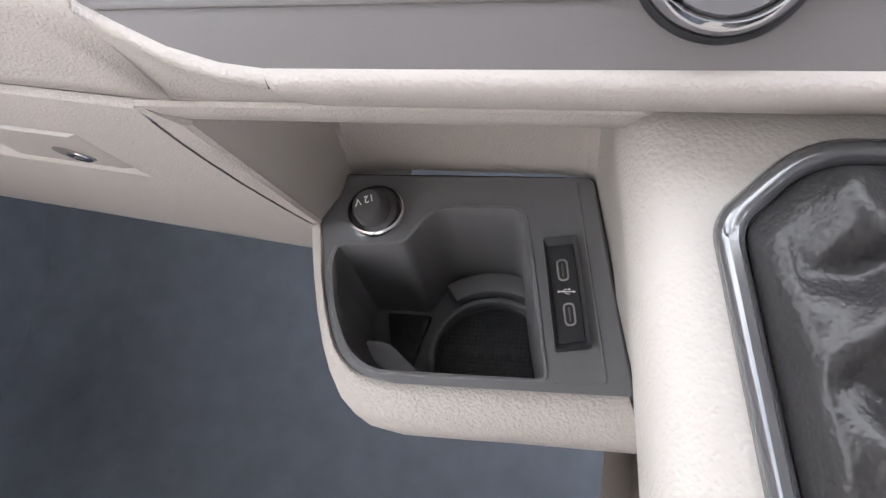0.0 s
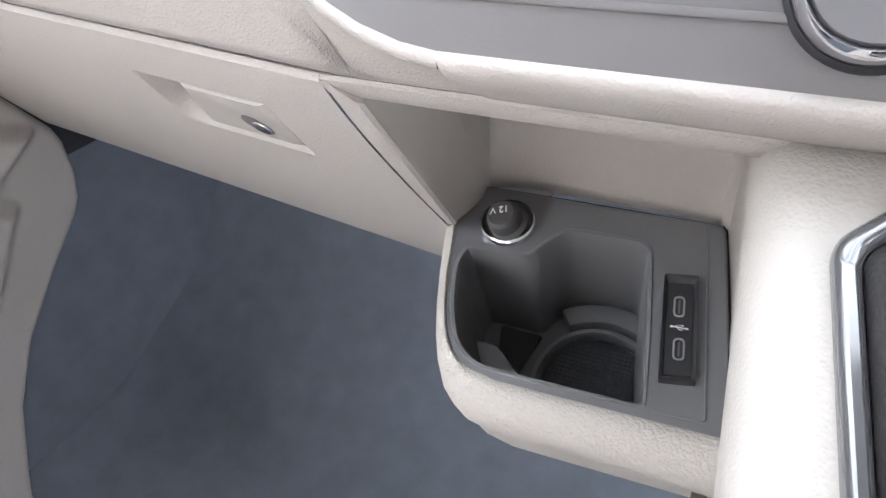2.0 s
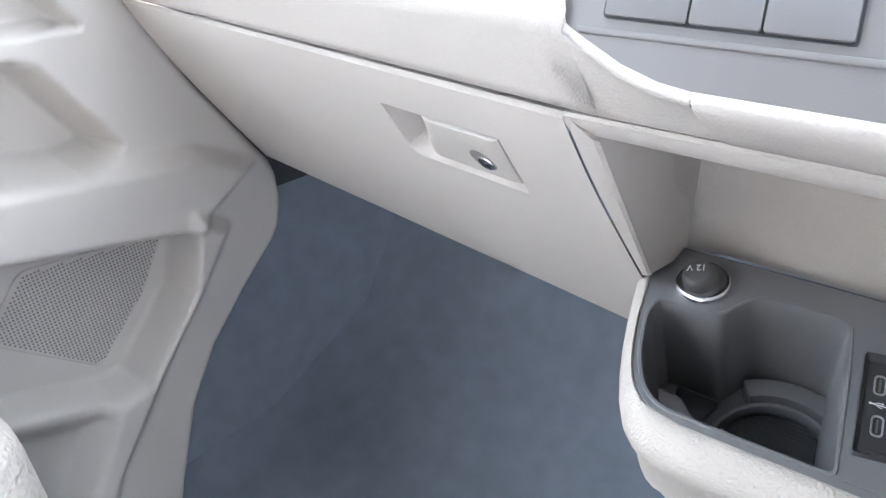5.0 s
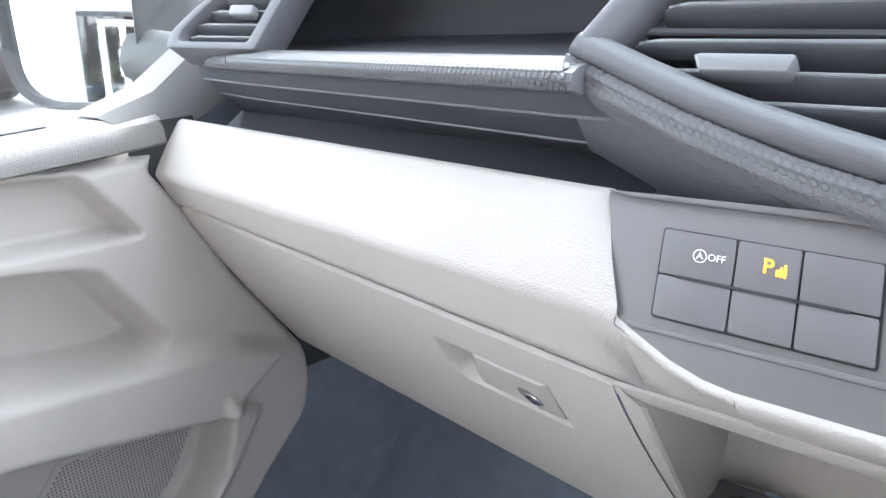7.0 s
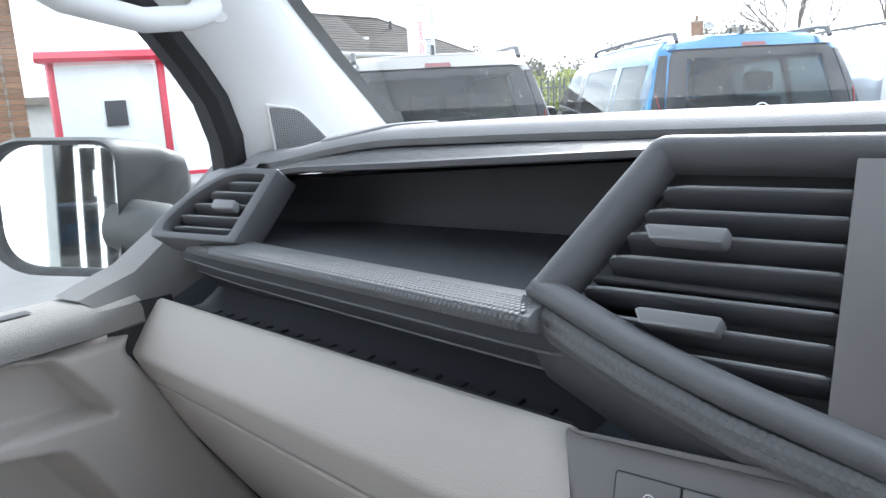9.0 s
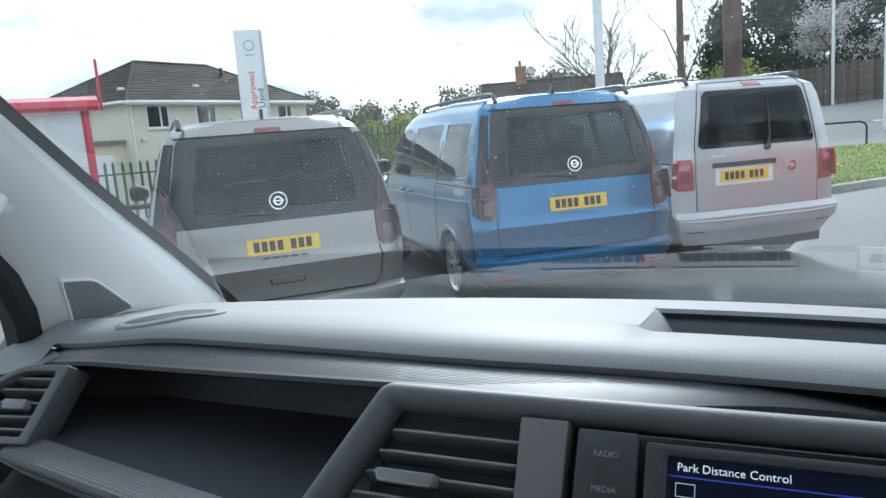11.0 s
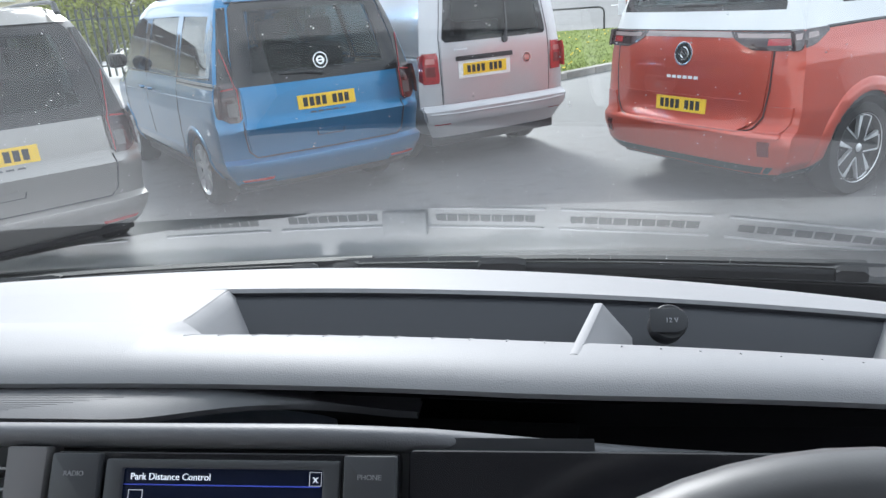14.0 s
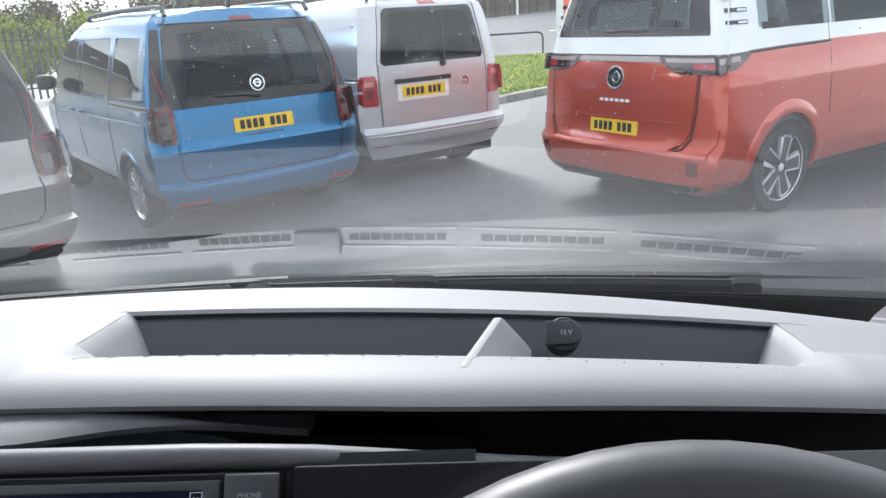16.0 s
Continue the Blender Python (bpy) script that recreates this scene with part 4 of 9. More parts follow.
rows = [[(x, 0.209, 1.1512), (x, 0.2050, 1.1505), (x, 0.2042, 1.1488), (x, 0.2062, 1.1450), (x, 0.2098, 1.1402), (x, 0.2125, 1.1392), (x, 0.235, 1.1425), (x, 0.30, 1.146)] for x in span(-0.0785, 0.085, 12)]
part("cubby_beam", loft(rows), BEIGE, console, "beige beam over the cubby")
rows = []
for t in span(0, 1, 7):
    z = 1.146 - 0.104 * t
    y = 0.302 + 0.006 * t
    xl = -0.05 - 0.006 * t
    rows.append([(xl + 0.001, 0.245 + 0.055 * t, z), (xl + 0.004, y - 0.012 + 0.006 * t, z), (xl + 0.012, y - 0.002, z), (xl + 0.025, y, z), (0.05, y, z), (0.066, y - 0.002, z), (0.0745, y - 0.012, z), (0.077, y - 0.03, z), (0.080, y - 0.06, z)])
part("cubby_back", loft(rows), BEIGE, console)

INS_O = [(-0.0576, 0.1035), (0.0690, 0.1065), (0.0900, -0.0002), (0.0397, -0.0020), (-0.008, -0.0036), (-0.0235, -0.0013), (-0.034, 0.006), (-0.0421, 0.0187), (-0.0513, 0.0436), (-0.0611, 0.0805)]
WELL = rounded([(-0.0465, 0.0622), (-0.0150, 0.0641), (-0.0108, 0.0736), (-0.0030, 0.0845), (0.0372, 0.0865), (0.0535, 0.0056), (-0.0194, 0.0035), (-0.0305, 0.0103), (-0.0405, 0.0271), (-0.0484, 0.0528)],
               [0.002, 0.008, 0.01, 0.008, 0.007, 0.003, 0.01, 0.012, 0.01, 0.005], 4)


def resample(pts, n):
    """n points at even steps along a closed outline."""
    p = [Vector(q) for q in pts]
    seg = [(p[i], p[(i + 1) % len(p)]) for i in range(len(p))]
    lens = [(b - a).length for a, b in seg]
    tot, out, i, acc = sum(lens), [], 0, 0.0
    for k in range(n):
        d = tot * k / n
        while i < len(seg) - 1 and acc + lens[i] < d:
            acc += lens[i]
            i += 1
        t = (d - acc) / max(lens[i], 1e-9)
        out.append(tuple(seg[i][0].lerp(seg[i][1], t)))
    return out


def ccw(pts):
    a = sum(p[0] * q[1] - q[0] * p[1] for p, q in zip(pts, pts[1:] + pts[:1]))
    return pts if a > 0 else pts[::-1]


def by_angle(pts, c, n):
    """n points of an outline, at even angles round c."""
    out = []
    for k in range(n):
        a = 2 * math.pi * k / n
        d = Vector((math.cos(a), math.sin(a)))
        best = 0.0
        for p, q in zip(pts, pts[1:] + pts[:1]):
            p, e = Vector(p) - Vector(c), Vector(q) - Vector(p)
            det = d.x * -e.y + d.y * e.x
            if abs(det) < 1e-12:
                continue
            s = (p.x * -e.y + p.y * e.x) / det
            t = (d.x * p.y - d.y * p.x) / det
            if -1e-6 <= t <= 1 + 1e-6 and s > best:
                best = s
        out.append((c[0] + d.x * best, c[1] + d.y * best))
    return out


CC = (0.004, 0.045)
N = 180
ins_o, ins_w = by_angle(rounded(INS_O, [0.004, 0.003, 0.002, 0.05, 0.02, 0.012, 0.012, 0.015, 0.02, 0.01], 4), CC, N), by_angle(WELL, CC, N)


def toward(a, b, k):
    return [(p[0] + (q[0] - p[0]) * k, p[1] + (q[1] - p[1]) * k) for p, q in zip(a, b)]


def grow(pts, d):
    return [(CC[0] + (p[0] - CC[0]) * (1 + d / max(1e-6, math.hypot(p[0] - CC[0], p[1] - CC[1]))), CC[1] + (p[1] - CC[1]) * (1 + d / max(1e-6, math.hypot(p[0] - CC[0], p[1] - CC[1])))) for p in pts]


layers = [(ins_o, -0.02), (ins_o, 0.0012), (grow(ins_o, -0.001), 0.002), (grow(ins_w, 0.0028), 0.002), (grow(ins_w, 0.0022), 0.0026), (grow(ins_w, 0.0008), 0.0024), (ins_w, 0.0005), (grow(ins_w, -0.0005), -0.004), (grow(ins_w, -0.002), -0.03), (grow(ins_w, -0.004), -0.066)]
bm = loft([[(u, v, h) for u, v in o] for o, h in layers], close=True)
bm.faces.new([v for v in list(bm.verts)[-N:]])
bm.transform(IM)
insert = part("insert", bm, INSERT, console, "charcoal plastic insert with a cup well")
part("insert_gap", ring(grow(ins_o, 0.0012), grow(ins_o, -0.001), -0.02, 0.0006, 0, IM), BLACK, console)
# well floor details
DOTS = mat("dotted black rubber", (0.035, 0.036, 0.04), 0.45, bump=0.5, bscale=420, kind="dots", var=0.05)
cup = (0.0235, 0.0364)
FL = -0.0655


def arc(c, r, a0, a1, n=20):
    return [(c[0] + r * math.cos(radians(a)), c[1] + r * math.sin(radians(a))) for a in span(a0, a1, n)]


part("cup_mat", prism([(cup[0] + 0.0285 * math.cos(a), cup[1] + 0.0285 * math.sin(a)) for a in span(0, 6.2832, 49)[:-1]], FL, FL + 0.003, 0.001, 2, IM), DOTS, insert, "round dotted rubber cup mat")
part("cup_ring", ring(arc(cup, 0.0325, 0, 352.5, 48), arc(cup, 0.0298, 0, 352.5, 48), FL, FL + 0.009, 0.0008, IM), INSERT, insert)
part("well_mat", prism(rounded([(-0.036, 0.058), (-0.0115, 0.058), (-0.0155, 0.042), (-0.0175, 0.028), (-0.016, 0.016), (-0.026, 0.016)], 0.002), FL, FL + 0.004, 0.001, 2, IM), DOTS, insert)
part("cup_ledge", prism(arc(cup, 0.046, 30, 128, 16) + arc(cup, 0.0345, 128, 40, 16), FL, FL + 0.012, 0.0015, 2, IM), INSERT, insert)
part("well_step", prism(rounded([(-0.0300, 0.0220), (-0.0185, 0.0220), (-0.010, 0.0145), (0.000, 0.0075), (-0.0165, 0.0075), (-0.0245, 0.0125)], [0.002, 0.006, 0.004, 0.003, 0.006, 0.006]), -0.05, -0.014, 0.001, 2, IM), mat("grey insert step", (0.12, 0.12, 0.124), 0.5, bump=0.1, bscale=1200), insert)
# raised line along the right side
part("insert_line", tube([IM @ Vector((u, v, 0.0021)) for u, v in ((0.0615, 0.1035), (0.0705, 0.052), (0.0785, 0.0062), (0.0772, 0.0052), (0.058, 0.0040))], 0.00055, 6), INSERT, insert)
# capped socket
plug = part("socket_plug", lathe([(0, 0.0125), (0.0066, 0.0124), (0.0079, 0.0112), (0.0084, 0.009), (0.0090, 0.0045), (0.0114, 0.0036), (0.0120, 0.0)], 36, IM @ Matrix.Translation((-0.0325, 0.0815, 0.002)) @ pose(0, 0, 0, 12, -8, 0)), mat("dark grey rubber cap", (0.085, 0.085, 0.088), 0.5, bump=0.1, bscale=1500), console, "dark rubber plug in a chromed power socket")
part("plug_ring", lathe([(0.0122, 0.0), (0.0124, 0.0032), (0.0132, 0.004), (0.0142, 0.003), (0.0146, 0.0)], 44, IM @ Matrix.Translation((-0.0325, 0.0815, 0.002))), CHROME, plug, "chromed ring")
words("print", "12 V", IM @ Matrix.Translation((-0.0325, 0.0815, 0.002)) @ pose(0, 0, 0, 12, -8, 0) @ Matrix.Translation((-0.0012, 0.0018, 0.0126)) @ pose(0, 0, 0, 0, 0, 196), 0.0052, ICON, plug)
# double charging port
UF = [(0.0503, 0.0673), (0.0616, 0.0695), (0.0695, 0.0233), (0.0584, 0.0209)]
UO = [(0.0478, 0.0712), (0.0630, 0.0738), (0.0722, 0.0200), (0.0570, 0.0170)]
layers = [(UO, 0.0019), (toward(UO, UF, 0.12), 0.0046), (toward(UO, UF, 0.25), 0.0045), (toward(UO, UF, 0.9), 0.0026), (UF, 0.0022)]
bm = loft([[(u, v, h) for u, v in rounded(o, 0.0015, 4)] for o, h in layers], close=True)
bm.transform(IM)
usb = part("charging_panel", join(bm, prism(rounded(UF, 0.0004), -0.004, 0.0030, 0.0003, 1, IM)), mat("charcoal port panel", (0.04, 0.041, 0.045), 0.4), console, "twin charging socket panel")
ua = math.degrees(math.atan2(0.0695 - 0.0233, 0.0616 - 0.0695)) - 90
for u, v in ((0.0579, 0.0556), (0.0621, 0.0345)):
    pm = IM @ Matrix.Translation((u, v, 0.0031)) @ pose(0, 0, 0, 0, 0, ua)
    prt = part("port", ring(rect(-0.0025, 0.0025, -0.0054, 0.0054, 0.0024, 5), rect(-0.0017, 0.0017, -0.0046, 0.0046, 0.0016, 5), -0.002, 0.0006, 0.0002, pm), mat("port shell metal", (0.62, 0.62, 0.63), 0.3, metal=0.8), usb)
    part("port_tongue", box(-0.0004, 0.0004, -0.0034, 0.0034, -0.002, 0.0002, 0, 1, pm), INSERT, prt)
    part("port_hole", prism(rect(-0.0017, 0.0017, -0.0046, 0.0046, 0.0016, 5), -0.003, -0.0003, 0, 1, pm), BLACK, prt)
um = IM @ Matrix.Translation((0.0600, 0.0451, 0.0032)) @ pose(0, 0, 0, 0, 0, ua + 90 - 96)
sym = join(box(-0.0032, 0.0030, -0.00022, 0.00022, 0, 0.0002, 0, 1, um), tube([um @ Vector(p) for p in ((-0.0018, 0, 0.0001), (-0.0006, 0.0011, 0.0001), (0.0012, 0.0011, 0.0001))], 0.0002, 4), tube([um @ Vector(p) for p in ((-0.001, 0, 0.0001), (0.0002, -0.0011, 0.0001), (0.0016, -0.0011, 0.0001))], 0.0002, 4),
           prism([(-0.0032 + 0.0006 * math.cos(a), 0.0006 * math.sin(a)) for a in span(0, 6.28, 9)[:-1]], 0, 0.0002, 0, 1, um), prism([(0.003, 0.0006), (0.0042, 0), (0.003, -0.0006)], 0, 0.0002, 0, 1, um), box(0.0010, 0.0018, 0.0007, 0.0015, 0, 0.0002, 0, 1, um))
part("print", sym, ICON, usb, "white trident symbol")
# beige border of the tray
BO = [(-0.0690, 0.083), (-0.0684, 0.0778), (-0.0645, 0.063), (-0.0602, 0.049), (-0.0545, 0.032), (-0.048, 0.0155), (-0.042, 0.0035), (-0.035, -0.0069), (-0.0275, -0.0132), (-0.0202, -0.0173), (-0.0052, -0.0198), (0.0200, -0.0192), (0.0413, -0.0185), (0.0700, -0.018), (0.0925, -0.0176)]
BI = [(-0.0615, 0.083), (-0.0611, 0.0798), (-0.0560, 0.063), (-0.0515, 0.0450), (-0.0462, 0.029), (-0.0418, 0.0187), (-0.038, 0.0115), (-0.0335, 0.0060), (-0.0285, 0.0015), (-0.0235, -0.0010), (-0.008, -0.0034), (0.0180, -0.0026), (0.0397, -0.0018), (0.0700, -0.0008), (0.0875, -0.0001)]
rows = []
for (a, b), (c, d) in zip(BO, BI):
    def q(k, h):
        return (c + (a - c) * k, d + (b - d) * k, h)
    rows.append([q(-0.08, -0.015), q(-0.06, 0.0022), q(0.05, 0.0032), q(0.25, 0.0028), q(0.5, 0.0008), q(0.76, -0.0035), q(0.92, -0.008), q(0.97, -0.0125), q(0.90, -0.019), q(0.6, -0.027), q(0.2, -0.038), q(0.05, -0.070)])
bm = loft(rows)
bm.transform(IM)
part("tray_border", bm, mat("tray rim grained plastic", (0.47, 0.44, 0.405), 0.6, bump=0.8, bscale=800, kind="leather", var=0.04), console, "grained beige rim of the tray")
part("tray_belly", prism(toward(BI, [(0.01, 0.05)] * len(BI), 0.1) + [(0.086, 0.10), (-0.055, 0.10)], -0.092, -0.069, 0.006, 3, IM), BEIGE_S, console)
part("tray_stay", loft([[(0.078, 0.16, 0.985), (0.08, 0.20, 0.985)], [(0.084, 0.17, 0.965), (0.088, 0.21, 0.96)], [(0.092, 0.18, 0.945), (0.096, 0.22, 0.94)], [(0.11, 0.19, 0.935), (0.12, 0.23, 0.93)]]), BEIGE_S, console)

# gear console
def top_z(y):
    return 1.141 + 0.5 * (y - 0.17) if y < 0.192 else 1.152


rows = []
for y in (-0.10, -0.02, 0.04, 0.0585, 0.0595, 0.08, 0.10, 0.12, 0.14, 0.16, 0.17, 0.1800, 0.1810, 0.19, 0.205, 0.24, 0.30):
    xe = lerp([(-0.1, 0.108), (0.09, 0.0865), (0.21, 0.074), (0.3, 0.072)], y)
    z = top_z(y)
    xb = lerp([(-0.1, 0.125), (0.1, 0.109), (0.167, 0.0965), (0.188, 0.0925), (0.208, 0.088), (0.30, 0.0685)], y)
    pit = 0.035 if 0.059 < y < 0.1805 else 0.0
    x0 = 0.1015 + 0.2 * max(0.0, 0.17 - y) + max(0.0, y - 0.17)
    x1 = 0.2475 - 0.09 * max(0.0, 0.17 - y) - max(0.0, y - 0.17)
    rows.append([(xb + 0.07, y, 0.55), (xb + 0.055, y, 0.85), (xb + 0.002, y, 1.0), (xb * 0.4 + xe * 0.6, y, z - 0.045), (xe, y, z - 0.02), (xe + 0.0025, y, z - 0.010), (xe + 0.0065, y, z - 0.004), (xe + 0.0115, y, z - 0.0008), (xe + 0.016, y, z),
                 (x0, y, z), (x0 + 0.001, y, z - pit), (x1 - 0.001, y, z - pit), (x1, y, z), (0.262, y, z), (0.272, y, z - 0.01), (0.276, y, z - 0.05), (0.28, y, 0.55)])
part("gear_tower", loft(rows), mat("beige tower plastic", (0.43, 0.405, 0.375), 0.5, bump=0.4, bscale=800, kind="leather", var=0.03), console, "beige gear lever tower")
GM = plane_m((0.097, 0.17, 1.1412), (1, 0, 0), (0, 1, 0.5))
GO = rounded([(0.0, 0.0), (0.0215, 0.0225), (0.134, 0.0225), (0.155, 0.0), (0.143, -0.13), (0.0235, -0.13)], [0.006, 0.012, 0.012, 0.006, 0.01, 0.01], 6)
GI = rounded([(0.0075, -0.003), (0.0245, 0.0150), (0.131, 0.0150), (0.1475, -0.003), (0.137, -0.124), (0.0295, -0.124)], [0.005, 0.010, 0.010, 0.005, 0.008, 0.008], 6)
gear = thing("gear_lever", "black leather gear gaiter in a gloss black frame", "gear lever")
bm = loft([[(u, v, h) for u, v in toward(GO, GI, k)] for k, h in ((0, -0.004), (0, 0.002), (0.12, 0.0042), (0.35, 0.0055), (0.65, 0.0055), (0.88, 0.0042), (1.0, 0.002), (1.0, -0.004))], close=True)
bm.transform(GM)
part("gaiter_frame", bm, mat("gloss dark frame", (0.14, 0.142, 0.15), 0.12, metal=0.5, coat=0.8, var=0.05), gear, "gloss black surround")
FOLDS = (  # line of each fold over the frame's plane, height, half width
    (((0.017, -0.002), (0.0195, -0.015), (0.029, -0.0155), (0.046, -0.009)), -0.010, 0.0042),
    (((0.027, 0.012), (0.0275, 0.001), (0.0325, -0.0075), (0.047, -0.001)), 0.0055, 0.0032),
    (((0.038, 0.013), (0.044, 0.006), (0.056, 0.006)), -0.012, 0.0065),
    (((0.0225, -0.0365), (0.031, -0.029), (0.037, -0.019), (0.052, -0.014)), 0.0075, 0.0028),
    (((0.026, -0.0395), (0.037, -0.046), (0.052, -0.054)), -0.010, 0.0042),
    (((0.041, -0.027), (0.056, -0.032)), -0.009, 0.0045),
    (((0.022, -0.042), (0.030, -0.052), (0.044, -0.063)), 0.004, 0.004),
    (((0.028, -0.072), (0.045, -0.078)), -0.008, 0.005),
    (((0.034, -0.09), (0.055, -0.086)), 0.005, 0.004))


def fold_height(u, v):
    if u > 0.0775:
        u, v = 0.155 - u, v + 0.004
    out = 0.0
    for line, amp, w in FOLDS:
        best, along = 1.0, 0.0
        for i, (p, q) in enumerate(zip(line, line[1:])):
            d = Vector(q) - Vector(p)
            s = max(0.0, min(1.0, (Vector((u, v)) - Vector(p)).dot(d) / d.length_squared))
            r = (Vector((u, v)) - Vector(p) - d * s).length
            if r < best:
                best, along = r, (i + s) / (len(line) - 1)
        out += 0.85 * amp * math.exp(-(best / (1.45 * w)) ** 2) * (0.55 + 0.45 * along)
    return out + 0.0012 * noise.noise(Vector((u * 120, v * 120, 1.3)))


gi = resample(ccw(GI), 230)
rows = []
gc = Vector((0.077, -0.048))
for i, t in enumerate(span(0, 1, 90)):
    row = []
    for k, (u, v) in enumerate(gi):
        p = Vector((u, v)).lerp(gc + (Vector((u, v)) - gc).normalized() * 0.016, t)
        h = 0.003 + 0.0120 * math.sin(min(1, t * 6.5) * math.pi / 2) + 0.006 * t + 0.05 * max(0.0, t - 0.45) ** 1.6
        row.append((p.x, p.y, max(-0.03, h + fold_height(p.x, p.y) * min(1.0, t * 7))))
    rows.append(row)
bm = loft(rows, close=True)
bm.transform(GM)
part("gaiter", bm, LEATHER, gear, "creased black leather gaiter").data.set_sharp_from_angle(angle=3.1)
part("lever_knob", lathe([(0.0, 0.135), (0.014, 0.133), (0.021, 0.12), (0.020, 0.10), (0.014, 0.085), (0.012, 0.06)], 24, GM @ Matrix.Translation((0.077, -0.048, 0))), GLOSSBLK, gear)

# ---------------------------------------------------------------- passenger door
door = thing("passenger_door", "closed beige van door with storage pockets and a pull handle", "door", kind="structure")


def inside(poly, y, z):
    """Signed distance to an outline of (y, z): positive inside."""
    best, ins = 1e9, False
    n = len(poly)
    for i in range(n):
        (a, b), (c, d) = poly[i], poly[(i + 1) % n]
        ex, ey = c - a, d - b
        t = max(0.0, min(1.0, ((y - a) * ex + (z - b) * ey) / (ex * ex + ey * ey + 1e-12)))
        best = min(best, math.hypot(y - a - t * ex, z - b - t * ey))
        if (b > z) != (d > z) and y < (c - a) * (z - b) / (d - b) + a:
            ins = not ins
    return best if ins else -best


def soft(poly, y, z, w):
    t = max(0.0, min(1.0, 0.5 + inside(poly, y, z) / w))
    return t * t * (3 - 2 * t)


P_EDGE = [(-0.9, 1.20), (0.300, 1.20), (0.2885, 1.174), (0.314, 1.139), (0.36, 1.048), (0.441, 0.922), (0.447, 0.90), (0.446, 0.865), (0.435, 0.829), (0.420, 0.811), (0.364, 0.768), (0.309, 0.719), (0.265, 0.659), (0.227, 0.572), (0.20, 0.50), (-0.9, 0.50)]
P_HANDLE = [(-0.5, 1.20), (0.135, 1.192), (0.207, 1.182), (0.253, 1.118), (0.19, 1.1235), (0.12, 1.131), (-0.5, 1.17)]
P_POCK = [(-0.5, 1.13), (0.12, 1.110), (0.19, 1.094), (0.203, 1.088), (0.2575, 1.001), (0.249, 0.993), (0.215, 0.990), (0.10, 1.017), (-0.5, 1.09)]
P_ARM = [(-0.5, 1.085), (0.10, 1.010), (0.238, 0.984), (0.330, 0.968), (0.40, 0.93), (0.303, 0.882), (0.088, 0.944), (-0.5, 1.04)]
P_LOW = [(0.306, 0.880), (0.300, 0.86), (0.283, 0.817), (0.203, 0.739), (0.17, 0.742), (0.05, 0.79), (-0.5, 0.88), (-0.5, 1.03), (0.088, 0.942)]
P_STRIP = [(0.306, 0.905), (0.349, 0.868), (0.300, 0.81), (0.228, 0.74), (0.145, 0.645), (0.10, 0.56), (0.09, 0.64), (0.165, 0.735), (0.203, 0.739), (0.283, 0.817)]
P_BIN = [(0.15, 0.72), (0.10, 0.645), (0.02, 0.58), (-0.5, 0.62), (-0.5, 0.84), (0.02, 0.775)]
ny, nz = 190, 225
ys, zs = span(-0.12, 0.455, ny), span(0.50, 1.20, nz)
bm = bmesh.new()
grid = {}
for i, y in enumerate(ys):
    for j, z in enumerate(zs):
        e = inside(P_EDGE, y, z)
        if e < -0.009:
            continue
        h = 0.0
        h -= 0.036 * soft(P_HANDLE, y, z, 0.010)
        h -= 0.070 * soft(P_POCK, y, z, 0.016)
        h += 0.020 * soft(P_ARM, y, z, 0.022)
        h -= 0.040 * soft(P_LOW, y, z, 0.014)
        h += 0.016 * soft(P_STRIP, y, z, 0.022)
        h -= 0.02 * soft(P_BIN, y, z, 0.03)
        h -= 0.035 * (1 - max(0.0, min(1.0, e / 0.02))) ** 2
        grid[i, j] = bm.verts.new((-0.602 + h + 0.012 * (0.9 - z) * (z < 0.9), y, z))
for (i, j), v in list(grid.items()):
    c = [grid.get(k) for k in ((i, j), (i + 1, j), (i + 1, j + 1), (i, j + 1))]
    if all(c):
        bm.faces.new(c)
part("door_card_rear", box(-0.66, -0.602, -0.9, -0.118, 0.50, 1.20, 0.004), BEIGE_S, door)
part("door_card", bm, BEIGE_S, door, "moulded beige door card with pockets").data.set_sharp_from_angle(angle=3.1)
gp = rounded([(0.088, 0.848), (0.141, 0.903), (0.294, 0.876), (0.254, 0.817), (0.183, 0.755)], 0.012, 4)
GRM = Matrix(((0, 0, 1, -0.643), (1, 0, 0, 0), (0, 1, 0, 0), (0, 0, 0, 1)))
part("speaker_grille", prism(gp, 0, 0.004, 0.001, 1, GRM), mat("perforated beige grille", (0.40, 0.375, 0.35), 0.6, bump=0.2, bscale=900), door, "perforated door speaker grille")
# small raised dots, coloured dark for the shade inside the perforations
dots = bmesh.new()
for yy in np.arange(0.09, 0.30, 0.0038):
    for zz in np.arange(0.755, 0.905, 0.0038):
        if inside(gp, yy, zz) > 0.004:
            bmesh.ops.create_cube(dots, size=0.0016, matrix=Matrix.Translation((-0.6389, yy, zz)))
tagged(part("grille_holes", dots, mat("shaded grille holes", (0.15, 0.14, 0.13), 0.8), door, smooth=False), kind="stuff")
# top rail of the door
rows = []
for y in span(-0.9, 0.300, 24):
    k = max(0.0, (y - 0.245) / 0.055)
    rows.append([(-0.603 - 0.004 * k, y, 1.196), (-0.596 - 0.008 * k, y, 1.199), (-0.597 - 0.008 * k, y, 1.208), (-0.606, y, 1.2195), (-0.622, y, 1.2275), (-0.66, y, 1.229), (-0.69, y, 1.222), (-0.70, y, 1.15)])
part("door_rail", loft(rows), mat("mid beige rail", (0.20, 0.19, 0.178), 0.55, bump=0.5, bscale=800, kind="leather"), door, "grained rail along the window ledge")
